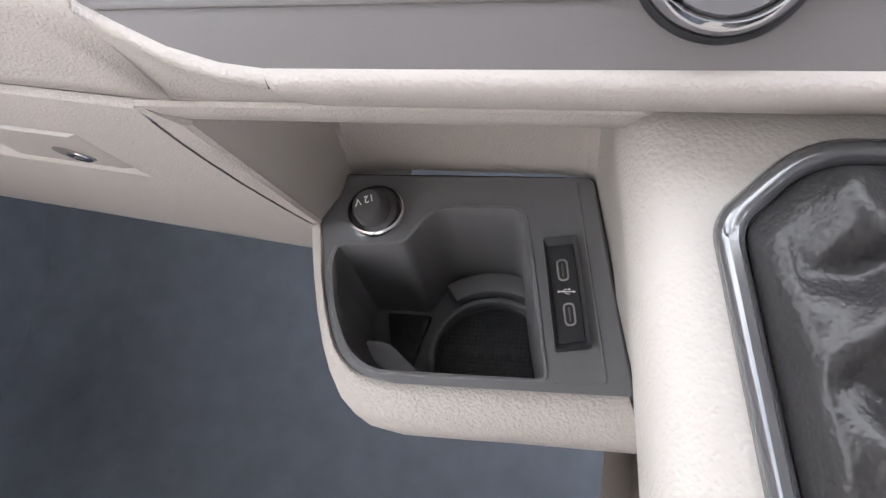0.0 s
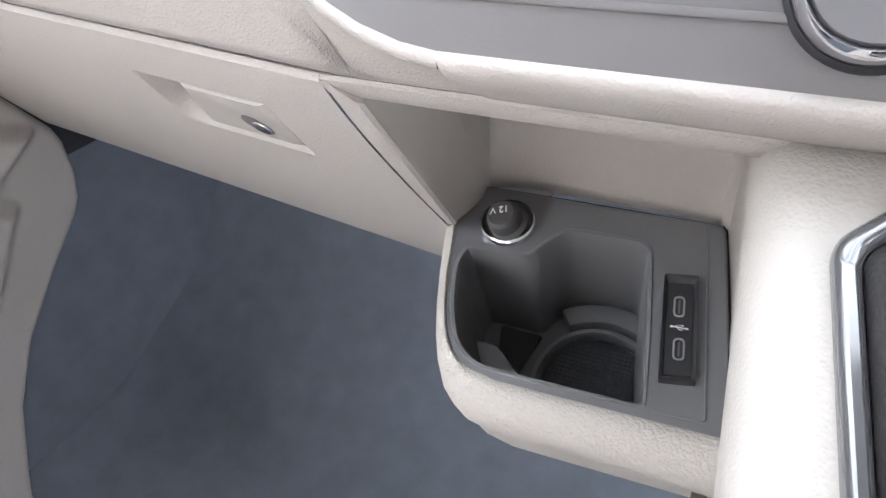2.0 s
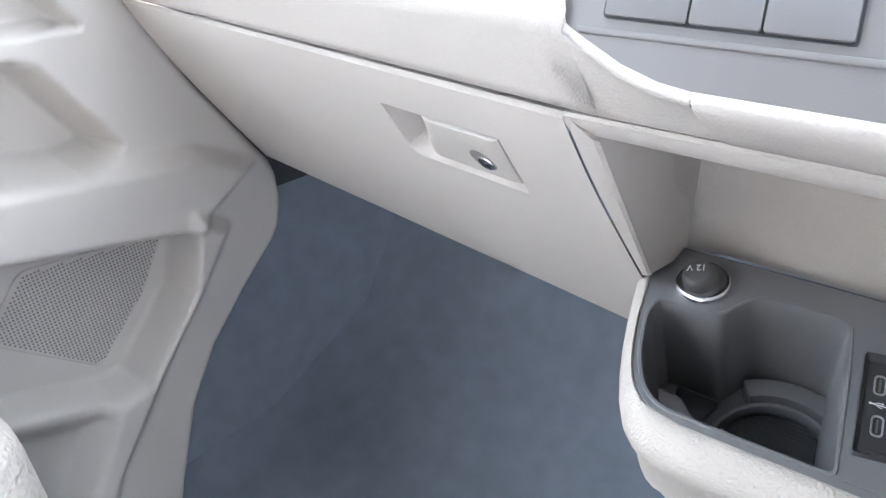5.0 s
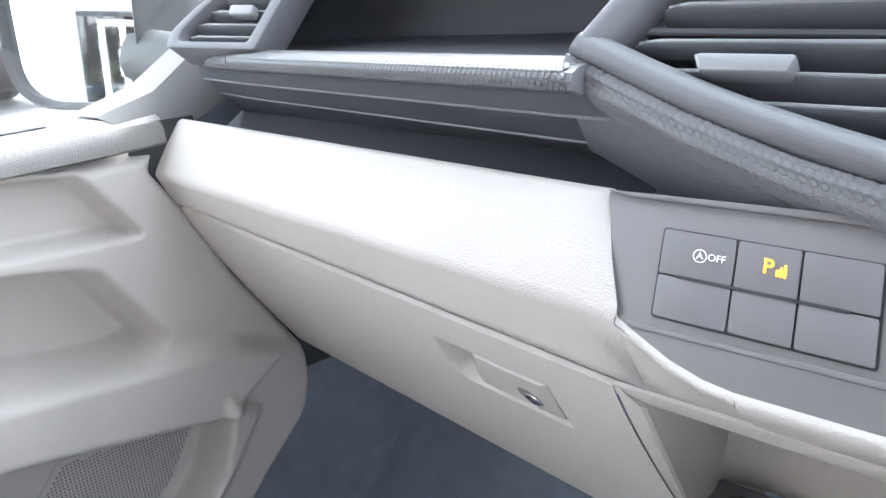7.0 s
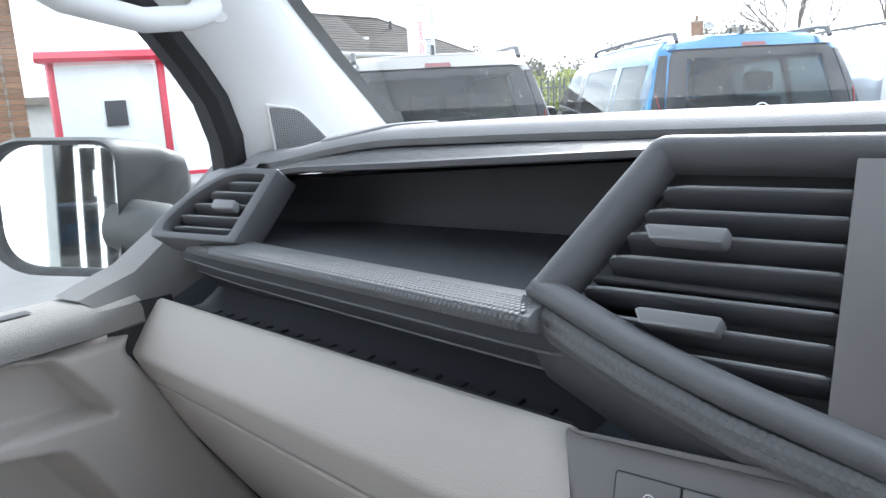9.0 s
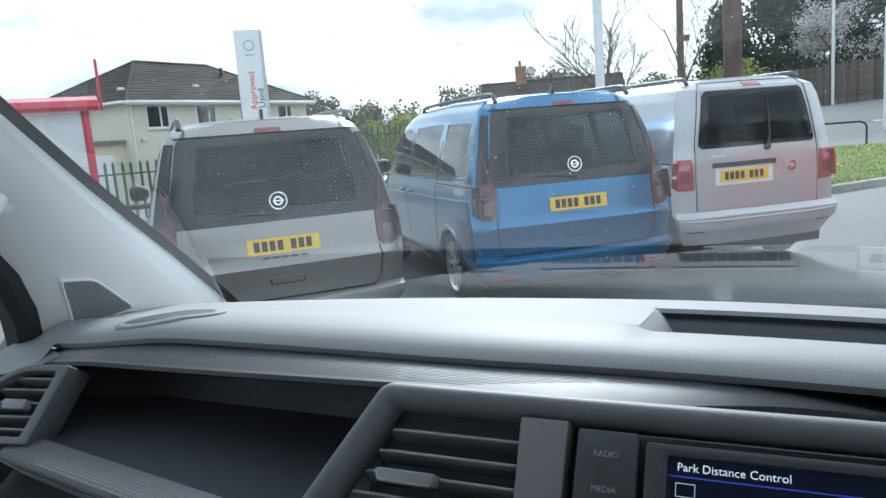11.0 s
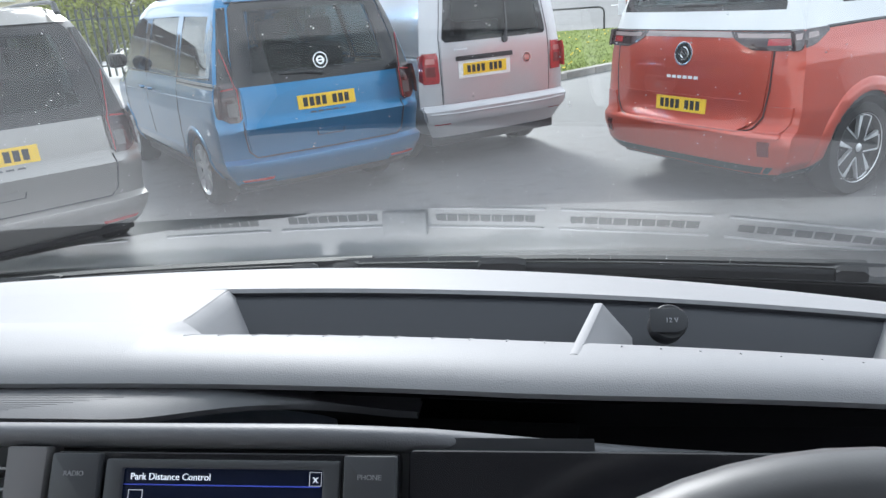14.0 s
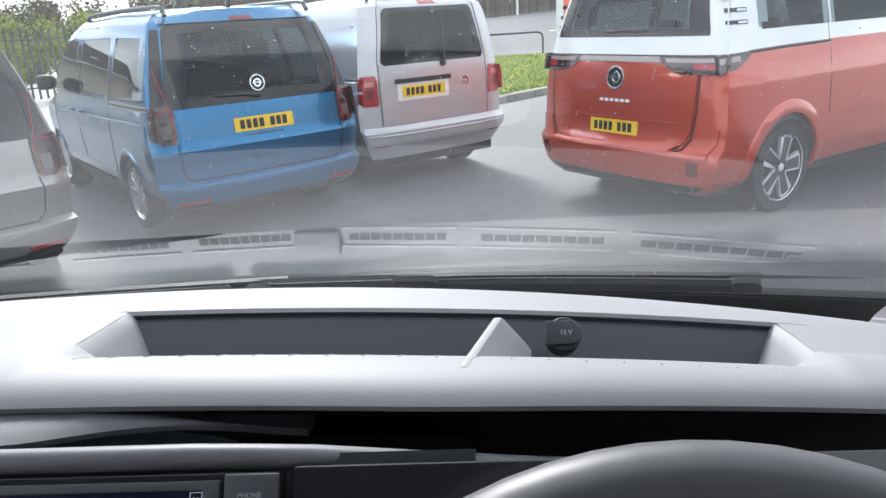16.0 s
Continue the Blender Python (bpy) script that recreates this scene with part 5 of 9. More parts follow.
part("rail_slot", loft([[(-0.628, y, 1.2292), (-0.642, y, 1.2297)] for y in span(0.05, 0.205, 4)]), BLACK, door)
part("mirror_gusset", loft([[(-0.612, 0.255, 1.223), (-0.612, 0.34, 1.212), (-0.612, 0.44, 1.25), (-0.625, 0.46, 1.30)], [(-0.625, 0.245, 1.230), (-0.63, 0.31, 1.245), (-0.635, 0.40, 1.30), (-0.64, 0.46, 1.345)], [(-0.66, 0.24, 1.232), (-0.67, 0.31, 1.25), (-0.67, 0.40, 1.305), (-0.67, 0.46, 1.35)]]), mat("grey mirror gusset", (0.15, 0.147, 0.144), 0.6, bump=0.3, bscale=700), door)
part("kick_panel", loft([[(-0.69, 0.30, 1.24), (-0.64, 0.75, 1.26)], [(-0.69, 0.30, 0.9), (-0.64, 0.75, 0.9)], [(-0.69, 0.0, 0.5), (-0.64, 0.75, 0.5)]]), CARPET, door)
part("door_gap", loft([[(-0.612, 0.26, 1.22), (-0.60, 0.33, 1.22)], [(-0.612, 0.27, 1.12), (-0.60, 0.345, 1.10)], [(-0.615, 0.36, 0.99), (-0.60, 0.44, 0.96)], [(-0.615, 0.42, 0.88), (-0.60, 0.50, 0.88)]]), BLACK, door)
part("door_skin", box(-0.79, -0.74, -0.9, 0.62, 0.45, 1.2, 0.02, 3), mat("white van paint", (0.7, 0.7, 0.7), 0.3, coat=0.8), door)

# ---------------------------------------------------------------- windscreen pillar, window seal
pillar = thing("windscreen_pillar", "pale grey trimmed windscreen pillar with a speaker grille", "pillar", kind="structure")
SEALP = [(-0.63, 0.462, 1.330), (-0.62, 0.452, 1.375), (-0.62, 0.437, 1.42), (-0.618, 0.412, 1.455), (-0.612, 0.375, 1.495), (-0.605, 0.335, 1.525), (-0.59, 0.24, 1.585), (-0.57, 0.10, 1.66), (-0.55, -0.1, 1.74)]
WSP = [(-0.60, 0.775, 1.288), (-0.594, 0.715, 1.340), (-0.588, 0.640, 1.405), (-0.583, 0.575, 1.458), (-0.572, 0.505, 1.513), (-0.555, 0.438, 1.564), (-0.525, 0.32, 1.655), (-0.49, 0.18, 1.76), (-0.45, 0.04, 1.86)]
rows = []
for i, (a, b) in enumerate(zip(SEALP, WSP)):
    a, b = Vector(a), Vector(b)
    bulge = (0.055, 0.052, 0.046, 0.040, 0.034, 0.03, 0.025, 0.02, 0.02)[i]
    rows.append([a + Vector((-0.03, 0.02, 0)), a, *[a.lerp(b, k) + Vector((bulge * math.sin(math.pi * k ** 0.75), 0, 0.3 * bulge * math.sin(math.pi * k))) for k in (0.08, 0.18, 0.3, 0.45, 0.6, 0.75, 0.88, 0.96)], b, b + Vector((-0.012, 0.02, 0.01))])
part("pillar_trim", loft(rows), PILLAR, pillar, "pale grey pillar trim")
SPM = plane_m((-0.5925, 0.4795, 1.3470), (0.033, 0.064, 0.007), (0.009, -0.015, 0.06))
gpo = rounded([(0, 0), (0.0735, 0.002), (0.0335, 0.0545), (-0.003, 0.0635)], [0.004, 0.008, 0.010, 0.004], 4)
part("grille_rim", ring(gpo, toward(gpo, [(0.03, 0.025)] * len(gpo), 0.07), -0.02, 0.0025, 0.001, SPM), PILLAR, pillar)
gm = part("tweeter_grille", prism(toward(gpo, [(0.03, 0.025)] * len(gpo), 0.05), -0.02, 0.001, 0, 1, SPM), mat("tweeter grille", (0.38, 0.38, 0.385), 0.6), pillar, "perforated tweeter grille")
# no holes cut: darker dots on the plate give their shade
hole = bmesh.new()
for a in np.arange(-0.004, 0.083, 0.0026):
    for b in np.arange(0.002, 0.062, 0.0026):
        if inside(gpo, a, b) > 0.003:
            bmesh.ops.create_cube(hole, size=0.0012, matrix=SPM @ Matrix.Translation((a, b, 0.0012)))
tagged(part("grille_holes", hole, mat("grey grille holes", (0.10, 0.10, 0.105), 0.7), gm, smooth=False), kind="stuff")
SEAL = mat("black rubber seal", (0.012, 0.012, 0.014), 0.6)
part("glass_border", loft([[Vector(q) + Vector((-0.006, 0.0, -0.002)), Vector(q) + Vector((0.004, 0.004, 0.003)), Vector(q) + Vector((0.011, 0.012, 0.002))] for q in WSP]), SEAL, pillar, "black border of the windscreen")
part("window_seal", loft([[Vector(p) + Vector((0.004, 0.004, 0.002)), Vector(p) + Vector((0.006, -0.012, -0.005)), Vector(p) + Vector((-0.004, -0.022, -0.010)), Vector(p) + Vector((-0.03, -0.020, -0.008)), Vector(p) + Vector((-0.05, 0.0, 0.0))] for p in ((-0.63, 0.458, 1.23), *SEALP)]), SEAL, pillar, "black rubber window seal")
handle = thing("grab_handle", "pale grey grab handle on the pillar", "grab handle")
part("handle_bar", tube([(-0.580, 0.400, 1.508), (-0.565, 0.385, 1.503), (-0.555, 0.36, 1.492), (-0.556, 0.31, 1.487), (-0.558, 0.24, 1.50), (-0.555, 0.16, 1.54), (-0.56, 0.12, 1.575), (-0.575, 0.10, 1.60)], [0.014, 0.0135, 0.012, 0.0115, 0.0115, 0.012, 0.0135, 0.014], 14), PILLAR, handle)
part("handle_mount", prism([(0.02 * math.cos(a), 0.014 * math.sin(a)) for a in span(0, 6.28, 21)[:-1]], -0.012, 0.004, 0.003, 2, plane_m((-0.578, 0.402, 1.508), (0.1, 0.8, -0.55), (0.3, 0.5, 0.8))), PILLAR, handle)

# ---------------------------------------------------------------- windscreen, wipers, van shell
def y_ws(x):
    return 0.85 - 0.16 * (x - CX) ** 2


xw = span(-0.64, 0.99, 40)
ws = part("windscreen", loft([[(x, y_ws(x) - 0.86 * k, 1.275 + 0.72 * k) for k in span(0, 1, 6)] for x in xw]), GLASS)
ws.visible_shadow = False
tagged(ws, "raked laminated windscreen with fine dust", "windscreen", kind="structure")
part("screen_band", loft([[(x, y_ws(x) - 0.012, 1.279), (x, y_ws(x) + 0.012, 1.265)] for x in xw]), SEAL, ws)
cowl = thing("windscreen_cowl", "black plastic cowl below the windscreen", "cowl", kind="structure")
part("cowl_panel", loft([[(x, y_ws(x) - 0.005, 1.274), (x, y_ws(x) + 0.02, 1.294), (x, y_ws(x) + 0.07, 1.262), (x, y_ws(x) + 0.13, 1.20), (x, y_ws(x) + 0.20, 1.10)] for x in xw]), mat("weathered black plastic", (0.035, 0.035, 0.038), 0.6, bump=0.3, bscale=300), cowl)
part("bonnet", loft([[(x, y_ws(x) + 0.14, 1.19), (x, 1.25, 1.05), (x, 1.5, 0.92), (x, 1.62, 0.75), (x, 1.66, 0.35)] for x in span(-0.7, 1.05, 12)]), MATS["white van paint"], cowl)
WIP = mat("black wiper rubber", (0.022, 0.022, 0.024), 0.6, spec=0.4)


def wiper(x0, x1, xk, lab):
    """A flat blade along the foot of the glass, its end caps, and the arm that lies behind it."""
    w = thing("wiper", lab, "wiper", group="windscreen wipers")

    def at(x, dy=0.0, dz=0.0):
        return Vector((x, y_ws(x) - 0.0215 + dy, 1.298 + dz))

    part("blade", loft([[at(x, -0.006, -0.012), at(x, -0.008, -0.003), at(x, -0.006, 0.001), at(x, -0.001, 0.004), at(x, 0.003, 0.003), at(x, 0.004, -0.004), at(x, 0.002, -0.012)] for x in span(x0, x1, 24)], close=True, caps=True), WIP, w)
    part("blade_edge", tube([at(x, -0.004, 0.0036) for x in span(x0 + 0.03, x1 - 0.03, 24)], 0.0012, 6), WIP, w)
    for a, b in ((x1 - 0.032, x1 + 0.003), (x0 - 0.003, x0 + 0.032)):
        part("blade_tip", loft([[at(x, -0.010, -0.010), at(x, -0.010, 0.002 + h), at(x, -0.003, 0.006 + h), at(x, 0.005, 0.003 + h), at(x, 0.006, -0.010)] for x, h in ((a, -0.002), (a + 0.006, 0.001), (b - 0.006, 0.001), (b, -0.003))], close=True, caps=True), WIP, w)
    part("blade_mount", loft([[at(x, -0.012, -0.008), at(x, -0.013, 0.005 + h), at(x, -0.006, 0.011 + h), at(x, 0.006, 0.008 + h), at(x, 0.009, -0.006)] for x, h in ((xk - 0.032, -0.006), (xk - 0.026, 0.0), (xk + 0.02, 0.0), (xk + 0.032, -0.003))], close=True, caps=True), WIP, w)
    part("arm", loft([[at(x, dy - 0.007, dz - 0.003), at(x, dy - 0.006, dz + 0.003), at(x, dy + 0.006, dz + 0.004), at(x, dy + 0.008, dz - 0.003)] for x, dy, dz in ((xk, 0.004, 0.004), (xk + 0.08, 0.010, 0.003), (xk + 0.20, 0.018, 0.000), (xk + 0.34, 0.030, -0.004), (xk + 0.46, 0.052, -0.010))], close=True, caps=True), WIP, w)


wiper(-0.50, 0.085, -0.305, "black passenger-side windscreen wiper lying on the glass")
wiper(0.115, 0.78, 0.345, "black driver-side windscreen wiper lying on the glass")

LINING = mat("pale headlining", (0.5, 0.5, 0.49), 0.95, bump=0.4, bscale=900, var=0.04)
tagged(part("ceiling", box(-0.72, 1.07, -1.30, 0.02, 1.96, 2.02, 0.02, 2), LINING), "pale cloth headlining of the cab", "ceiling", kind="structure")
tagged(part("header_rail", box(-0.60, 0.95, -0.05, 0.06, 1.90, 1.97, 0.02, 2), LINING), "headlining edge above the windscreen", "trim", kind="structure")
# unseen closing wall, its grey raised to bounce light onto the dash
tagged(part("wall_rear", box(-0.75, 1.10, -1.30, -1.24, 0.45, 2.0, 0.0), mat("grey bulkhead", (0.5, 0.5, 0.5), 0.8)), "unseen grey bulkhead behind the cab, paled to bounce light", "wall", kind="structure")
tagged(part("wall_right", join(box(1.03, 1.09, -1.25, 0.80, 0.45, 0.85, 0.01), box(1.03, 1.09, 0.42, 0.80, 0.85, 1.24, 0.01), box(1.03, 1.09, -1.25, -0.62, 0.85, 1.24, 0.01)), BEIGE_S), "cab side with the open driver doorway", "wall", kind="structure")
tagged(part("pillar_right", loft([[(2 * CX - x, y, z), (2 * CX - a, b, c)] for (x, y, z), (a, b, c) in zip(SEALP, WSP)]), PILLAR), "pale grey windscreen pillar trim", "pillar", kind="structure")
tagged(part("pillar_rear", box(-0.75, -0.60, -1.25, -0.62, 1.20, 1.97, 0.02), PILLAR), "pale grey door pillar behind the seat", "pillar", kind="structure")
tagged(part("pillar_rear", box(0.97, 1.09, -1.25, -0.62, 1.20, 1.97, 0.02), PILLAR), "pale grey door pillar behind the seat", "pillar", kind="structure")
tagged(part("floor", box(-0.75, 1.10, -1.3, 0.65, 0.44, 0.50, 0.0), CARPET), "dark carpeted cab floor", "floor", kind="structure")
wg = part("window_1", loft([[(-0.70, -0.9, 1.20), (-0.70, 0.46, 1.20)], [(-0.66, -0.9, 1.55), (-0.655, 0.36, 1.53)], [(-0.60, -0.9, 1.9), (-0.60, 0.0, 1.80)]]), GLASS)
wg.visible_shadow = False
tagged(wg, "clear side window of the passenger door", "window", kind="structure")

# added out of view to keep sun off the mirror gusset
tagged(part("wing", box(-0.80, -0.765, 0.50, 0.90, 0.9, 1.26, 0.02, 2), MATS["white van paint"]), "unseen white front wing panel added to block sun", "panel", kind="structure")

# ---------------------------------------------------------------- side mirror
mirror = thing("side_mirror", "black door mirror on a body-coloured foot", "mirror")
mc = Vector((-0.905, 0.375, 1.292))
MM = plane_m(mc, Vector((0.853, 0.517, 0.0)), Vector((-0.036, 0.06, 1.0))) @ Matrix.Diagonal((1.1, 1, 1, 1))
mo = rounded([(-0.094, -0.088), (0.080, -0.098), (0.086, 0.086), (-0.055, 0.092), (-0.094, 0.066)], [0.060, 0.036, 0.032, 0.05, 0.06], 8)
mi = toward(mo, [(0.0, 0.0)] * len(mo), 0.11)
hous = loft([[(u, v, h) for u, v in o] for o, h in ((mi, -0.035), (mi, 0.004), (toward(mo, [(0, 0)] * len(mo), 0.05), 0.012), (mo, 0.002), (mo, -0.03), ([(u + 0.022, v) for u, v in toward(mo, [(0.02, 0)] * len(mo), 0.06)], -0.07), ([(u + 0.040, v) for u, v in toward(mo, [(0.03, 0)] * len(mo), 0.22)], -0.115), ([(u + 0.045, v) for u, v in toward(mo, [(0.03, 0)] * len(mo), 0.5)], -0.15), ([(u + 0.045, v) for u, v in toward(mo, [(0.03, 0)] * len(mo), 0.85)], -0.168))], close=True)
hous.transform(MM)
part("mirror_housing", hous, mat("textured black mirror shell", (0.025, 0.026, 0.028), 0.55, bump=0.3, bscale=700), mirror)
part("mirror_glass", prism(toward(mi, [(0, 0)] * len(mi), -0.01), -0.008, -0.004, 0, 1, MM), mat("mirror silver", (0.9, 0.92, 0.92), 0.02, metal=1.0, var=0.0), mirror, "clear mirror glass")
part("mirror_foot", tube([(-0.86, 0.43, 1.262), (-0.80, 0.45, 1.25), (-0.74, 0.465, 1.232), (-0.70, 0.475, 1.215), (-0.65, 0.48, 1.19)], [0.036, 0.040, 0.038, 0.036, 0.034], 20), mat("grey mirror foot", (0.06, 0.063, 0.063), 0.5, bump=0.2, bscale=500), mirror)

# ---------------------------------------------------------------- seat and steering wheel
seat = thing("passenger_seat", "woven beige cloth passenger seat", "seat")
CLOTH = mat("woven beige cloth", (0.50, 0.46, 0.42), 0.95, bump=1.0, bscale=260, kind="leather", var=0.1, vscale=60)
part("cushion", box(-0.60, -0.345, -0.55, 0.035, 0.72, 0.965, 0.05, 6), CLOTH, seat)
part("backrest", box(-0.60, -0.14, -0.75, -0.58, 0.80, 1.55, 0.05, 5), CLOTH, seat)
part("seat_base", box(-0.58, -0.36, -0.5, -0.02, 0.50, 0.73, 0.01), BLACK, seat)

wheel = thing("steering_wheel", "black leather three-spoke steering wheel", "steering wheel")
tilt = radians(36)
WM = plane_m((0.509, 0.030, 1.317), (1, 0, 0), (0, math.sin(tilt), math.cos(tilt)))
part("rim", loft([[WM @ Vector(((0.185 + 0.0165 * math.cos(b)) * math.sin(a), (0.185 + 0.0165 * math.cos(b)) * math.cos(a), 0.0165 * math.sin(b))) for b in span(0, 6.28319, 15)[:-1]] for a in span(0, 6.28319, 73)], close=True), mat("black wheel leather", (0.055, 0.055, 0.058), 0.45, bump=0.05, bscale=1200, kind="leather"), wheel)
part("hub", prism(rounded([(-0.075, -0.06), (0.075, -0.06), (0.085, 0.035), (-0.085, 0.035)], 0.02), -0.05, -0.01, 0.008, 3, WM), BLACK, wheel)
for a, b in ((-0.18, -0.08), (0.08, 0.18)):
    part("spoke", box(a, b, -0.02, 0.018, -0.035, -0.012, 0.005, 2, WM), BLACK, wheel)
part("spoke", box(-0.025, 0.025, -0.18, -0.05, -0.035, -0.012, 0.005, 2, WM), BLACK, wheel)
part("column", tube([WM @ Vector((0, 0, -0.04)), WM @ Vector((0, 0, -0.30))], 0.045, 16), BLACK, wheel)


# ---------------------------------------------------------------- parked vans
RUBBER = mat("tyre rubber", (0.02, 0.02, 0.021), 0.85, bump=0.3, bscale=120)
ALLOY = mat("alloy wheel", (0.62, 0.63, 0.65), 0.3, metal=0.9, var=0.03)
PLATE = mat("yellow number plate", (0.85, 0.55, 0.03), 0.45, var=0.03)
REDLENS = mat("red lamp lens", (0.35, 0.015, 0.02), 0.12, coat=0.6, var=0.25, vscale=30)
DARKRED = mat("dark red lamp lens", (0.16, 0.012, 0.014), 0.12, coat=0.6, var=0.15, vscale=30)
DARKLENS = mat("smoked lamp lens", (0.035, 0.012, 0.014), 0.1, coat=0.8, var=0.3, vscale=40)
CLADDING = mat("black body cladding", (0.03, 0.03, 0.032), 0.6, bump=0.2, bscale=300)
FRIT = mat("black glass border", (0.008, 0.008, 0.009), 0.08, var=0.05)
CABIN = mat("dark cabin trim", (0.035, 0.035, 0.038), 0.8, var=0.1)
WHITEP = mat("white van print", (0.8, 0.8, 0.8), 0.4, var=0.02)
RAILM = mat("dark grey roof rail", (0.06, 0.062, 0.065), 0.4)


def paint(name, color, metal=0.75):
    return mat(name, color, 0.30, metal=metal, coat=1.0, var=0.05, vscale=1.5, bump=0.02, bscale=900)


class Van:
    """A van's skin as a function, for laying panels on it. x to its right, y forward from the rear, z up."""

    def __init__(self, L, W, prof, rear, top, plan, bow):
        self.L, self.W, self.prof, self.rear, self.top, self.plan, self.bow = L, W, prof, rear, top, plan, bow
        self.H = prof[-1][0]

    def hw(self, z):
        return lerp(self.prof, z) * self.W / 2

    def height(self, z, y):
        t = lerp(self.top, y)
        return z if z < 0.9 else 0.9 + (z - 0.9) * (t - 0.9) / (self.H - 0.9)

    def back(self, x, z):
        s = min(1.0, abs(x) / max(0.05, self.hw(z)))
        return lerp(self.rear, z) + self.bow[0] * s * s + self.bow[1] * s ** 8

    def side(self, y, z):
        return self.hw(z) * lerp(self.plan, y)

    def at(self, x, z, off=0.0):
        return Vector((x, self.back(x, z) - off, z))

    def on(self, sgn, y, z, off=0.0):
        return Vector((sgn * (self.side(y, z) + off), y, z))

    def body(self, holes_rear, holes_side, arches):
        zs = sorted(set([z for z, _ in self.prof] + span(self.prof[0][0], self.H - 0.06, 34)))
        ring_ = [(1, z) for z in zs] + [(k, self.H + 0.012 * (1 - k * k)) for k in (0.75, 0.4, 0.0)]
        ring_ += [(-k, z) for k, z in ring_[-2::-1]]
        rows = []
        for s in (0.0, 0.2, 0.4, 0.55, 0.68, 0.8, 0.88, 0.94, 0.98, 1.0):
            rows.append([(k * s * self.hw(z), self.back(s * k * self.hw(z), min(z, self.H)), z) for k, z in ring_])
        ymin = self.bow[0] + self.bow[1]
        for y in sorted(set([0.12, 0.2, 0.3] + span(0.4, self.L - 0.3, 52) + [self.L - 0.15, self.L - 0.04])):
            rows.append([(k * self.hw(min(z, self.H)) * lerp(self.plan, y), max(y, lerp(self.rear, min(z, self.H)) + ymin + 0.02 + 0.05 * y) if y < 0.8 else y, self.height(z, y)) for k, z in ring_])
        rows.append([(k * self.hw(z) * 0.8, self.L, self.height(z, self.L) * 0.9 + 0.05) for k, z in ring_])
        bm = loft(rows, caps=True)
        kill = [f for f in bm.faces if f.calc_area() < 1e-5]
        for f in bm.faces:
            c = f.calc_center_median()
            n = f.normal
            if any(inside(h, abs(c.x) if h[0][0] >= 0 and min(p[0] for p in h) >= 0 else c.x, c.z) > 0.0 for h in holes_rear) and c.y < 0.5 and abs(c.x) < self.hw(c.z) * 0.93:
                kill.append(f)
            elif any(inside(h, c.y, c.z) > 0.0 for h in holes_side) and abs(c.x) > self.hw(min(c.z, self.H)) * 0.6:
                kill.append(f)
            elif any(math.hypot(c.y - a, c.z - r) < r + 0.02 for a, r in arches) and abs(c.x) > self.W * 0.3:
                kill.append(f)
        bmesh.ops.delete(bm, geom=list(dict.fromkeys(kill)), context="FACES")
        return bm

    def rear_patch(self, edges, off, nx=14, nz=10, depth=0.012):
        """A panel on the rear: edges is a table of z to (left, right)."""
        z0, z1 = edges[0][0], edges[-1][0]
        rows = [[self.at(lerp(edges, z)[0] + (lerp(edges, z)[1] - lerp(edges, z)[0]) * i / (nx - 1), z, off) for i in range(nx)] for z in span(z0, z1, nz)]
        return slab(rows, Vector((0, depth, 0)))

    def side_patch(self, sgn, edges, off, ny=14, nz=6, depth=0.012):
        """A panel on a flank: edges is a table of y to (low, high)."""
        y0, y1 = edges[0][0], edges[-1][0]
        rows = [[self.on(sgn, y, lerp(edges, y)[0] + (lerp(edges, y)[1] - lerp(edges, y)[0]) * i / (nz - 1), off) for i in range(nz)] for y in span(y0, y1, ny)]
        return slab(rows, Vector((-sgn * depth, 0, 0)))

    def rear_line(self, pts, r=0.004, off=0.0):
        out = []
        for (a, b), (c, d) in zip(pts, pts[1:]):
            out += [self.at(a + (c - a) * k, b + (d - b) * k, off) for k in span(0, 1, 6)[:-1]]
        return tube(out + [self.at(*pts[-1], off)], r, 5)

    def side_line(self, sgn, pts, r=0.004, off=0.0):
        out = []
        for (a, b), (c, d) in zip(pts, pts[1:]):
            out += [self.on(sgn, a + (c - a) * k, b + (d - b) * k, off) for k in span(0, 1, 8)[:-1]]
        return tube(out + [self.on(sgn, *pts[-1], off)], r, 5)


def slab(rows, d):
    """A grid of points with thickness d."""
    bm = bmesh.new()
    a = [[bm.verts.new(p) for p in r] for r in rows]
    b = [[bm.verts.new(Vector(p) + d) for p in r] for r in rows]
    n, m = len(rows), len(rows[0])
    for i in range(n - 1):
        for j in range(m - 1):
            bm.faces.new((a[i][j], a[i][j + 1], a[i + 1][j + 1], a[i + 1][j]))
            bm.faces.new((b[i][j], b[i + 1][j], b[i + 1][j + 1], b[i][j + 1]))
    for i in range(n - 1):
        bm.faces.new((a[i][0], a[i + 1][0], b[i + 1][0], b[i][0]))
        bm.faces.new((a[i][-1], b[i][-1], b[i + 1][-1], a[i + 1][-1]))
    for j in range(m - 1):
        bm.faces.new((a[0][j], b[0][j], b[0][j + 1], a[0][j + 1]))
        bm.faces.new((a[-1][j], a[-1][j + 1], b[-1][j + 1], b[-1][j]))
    return bm


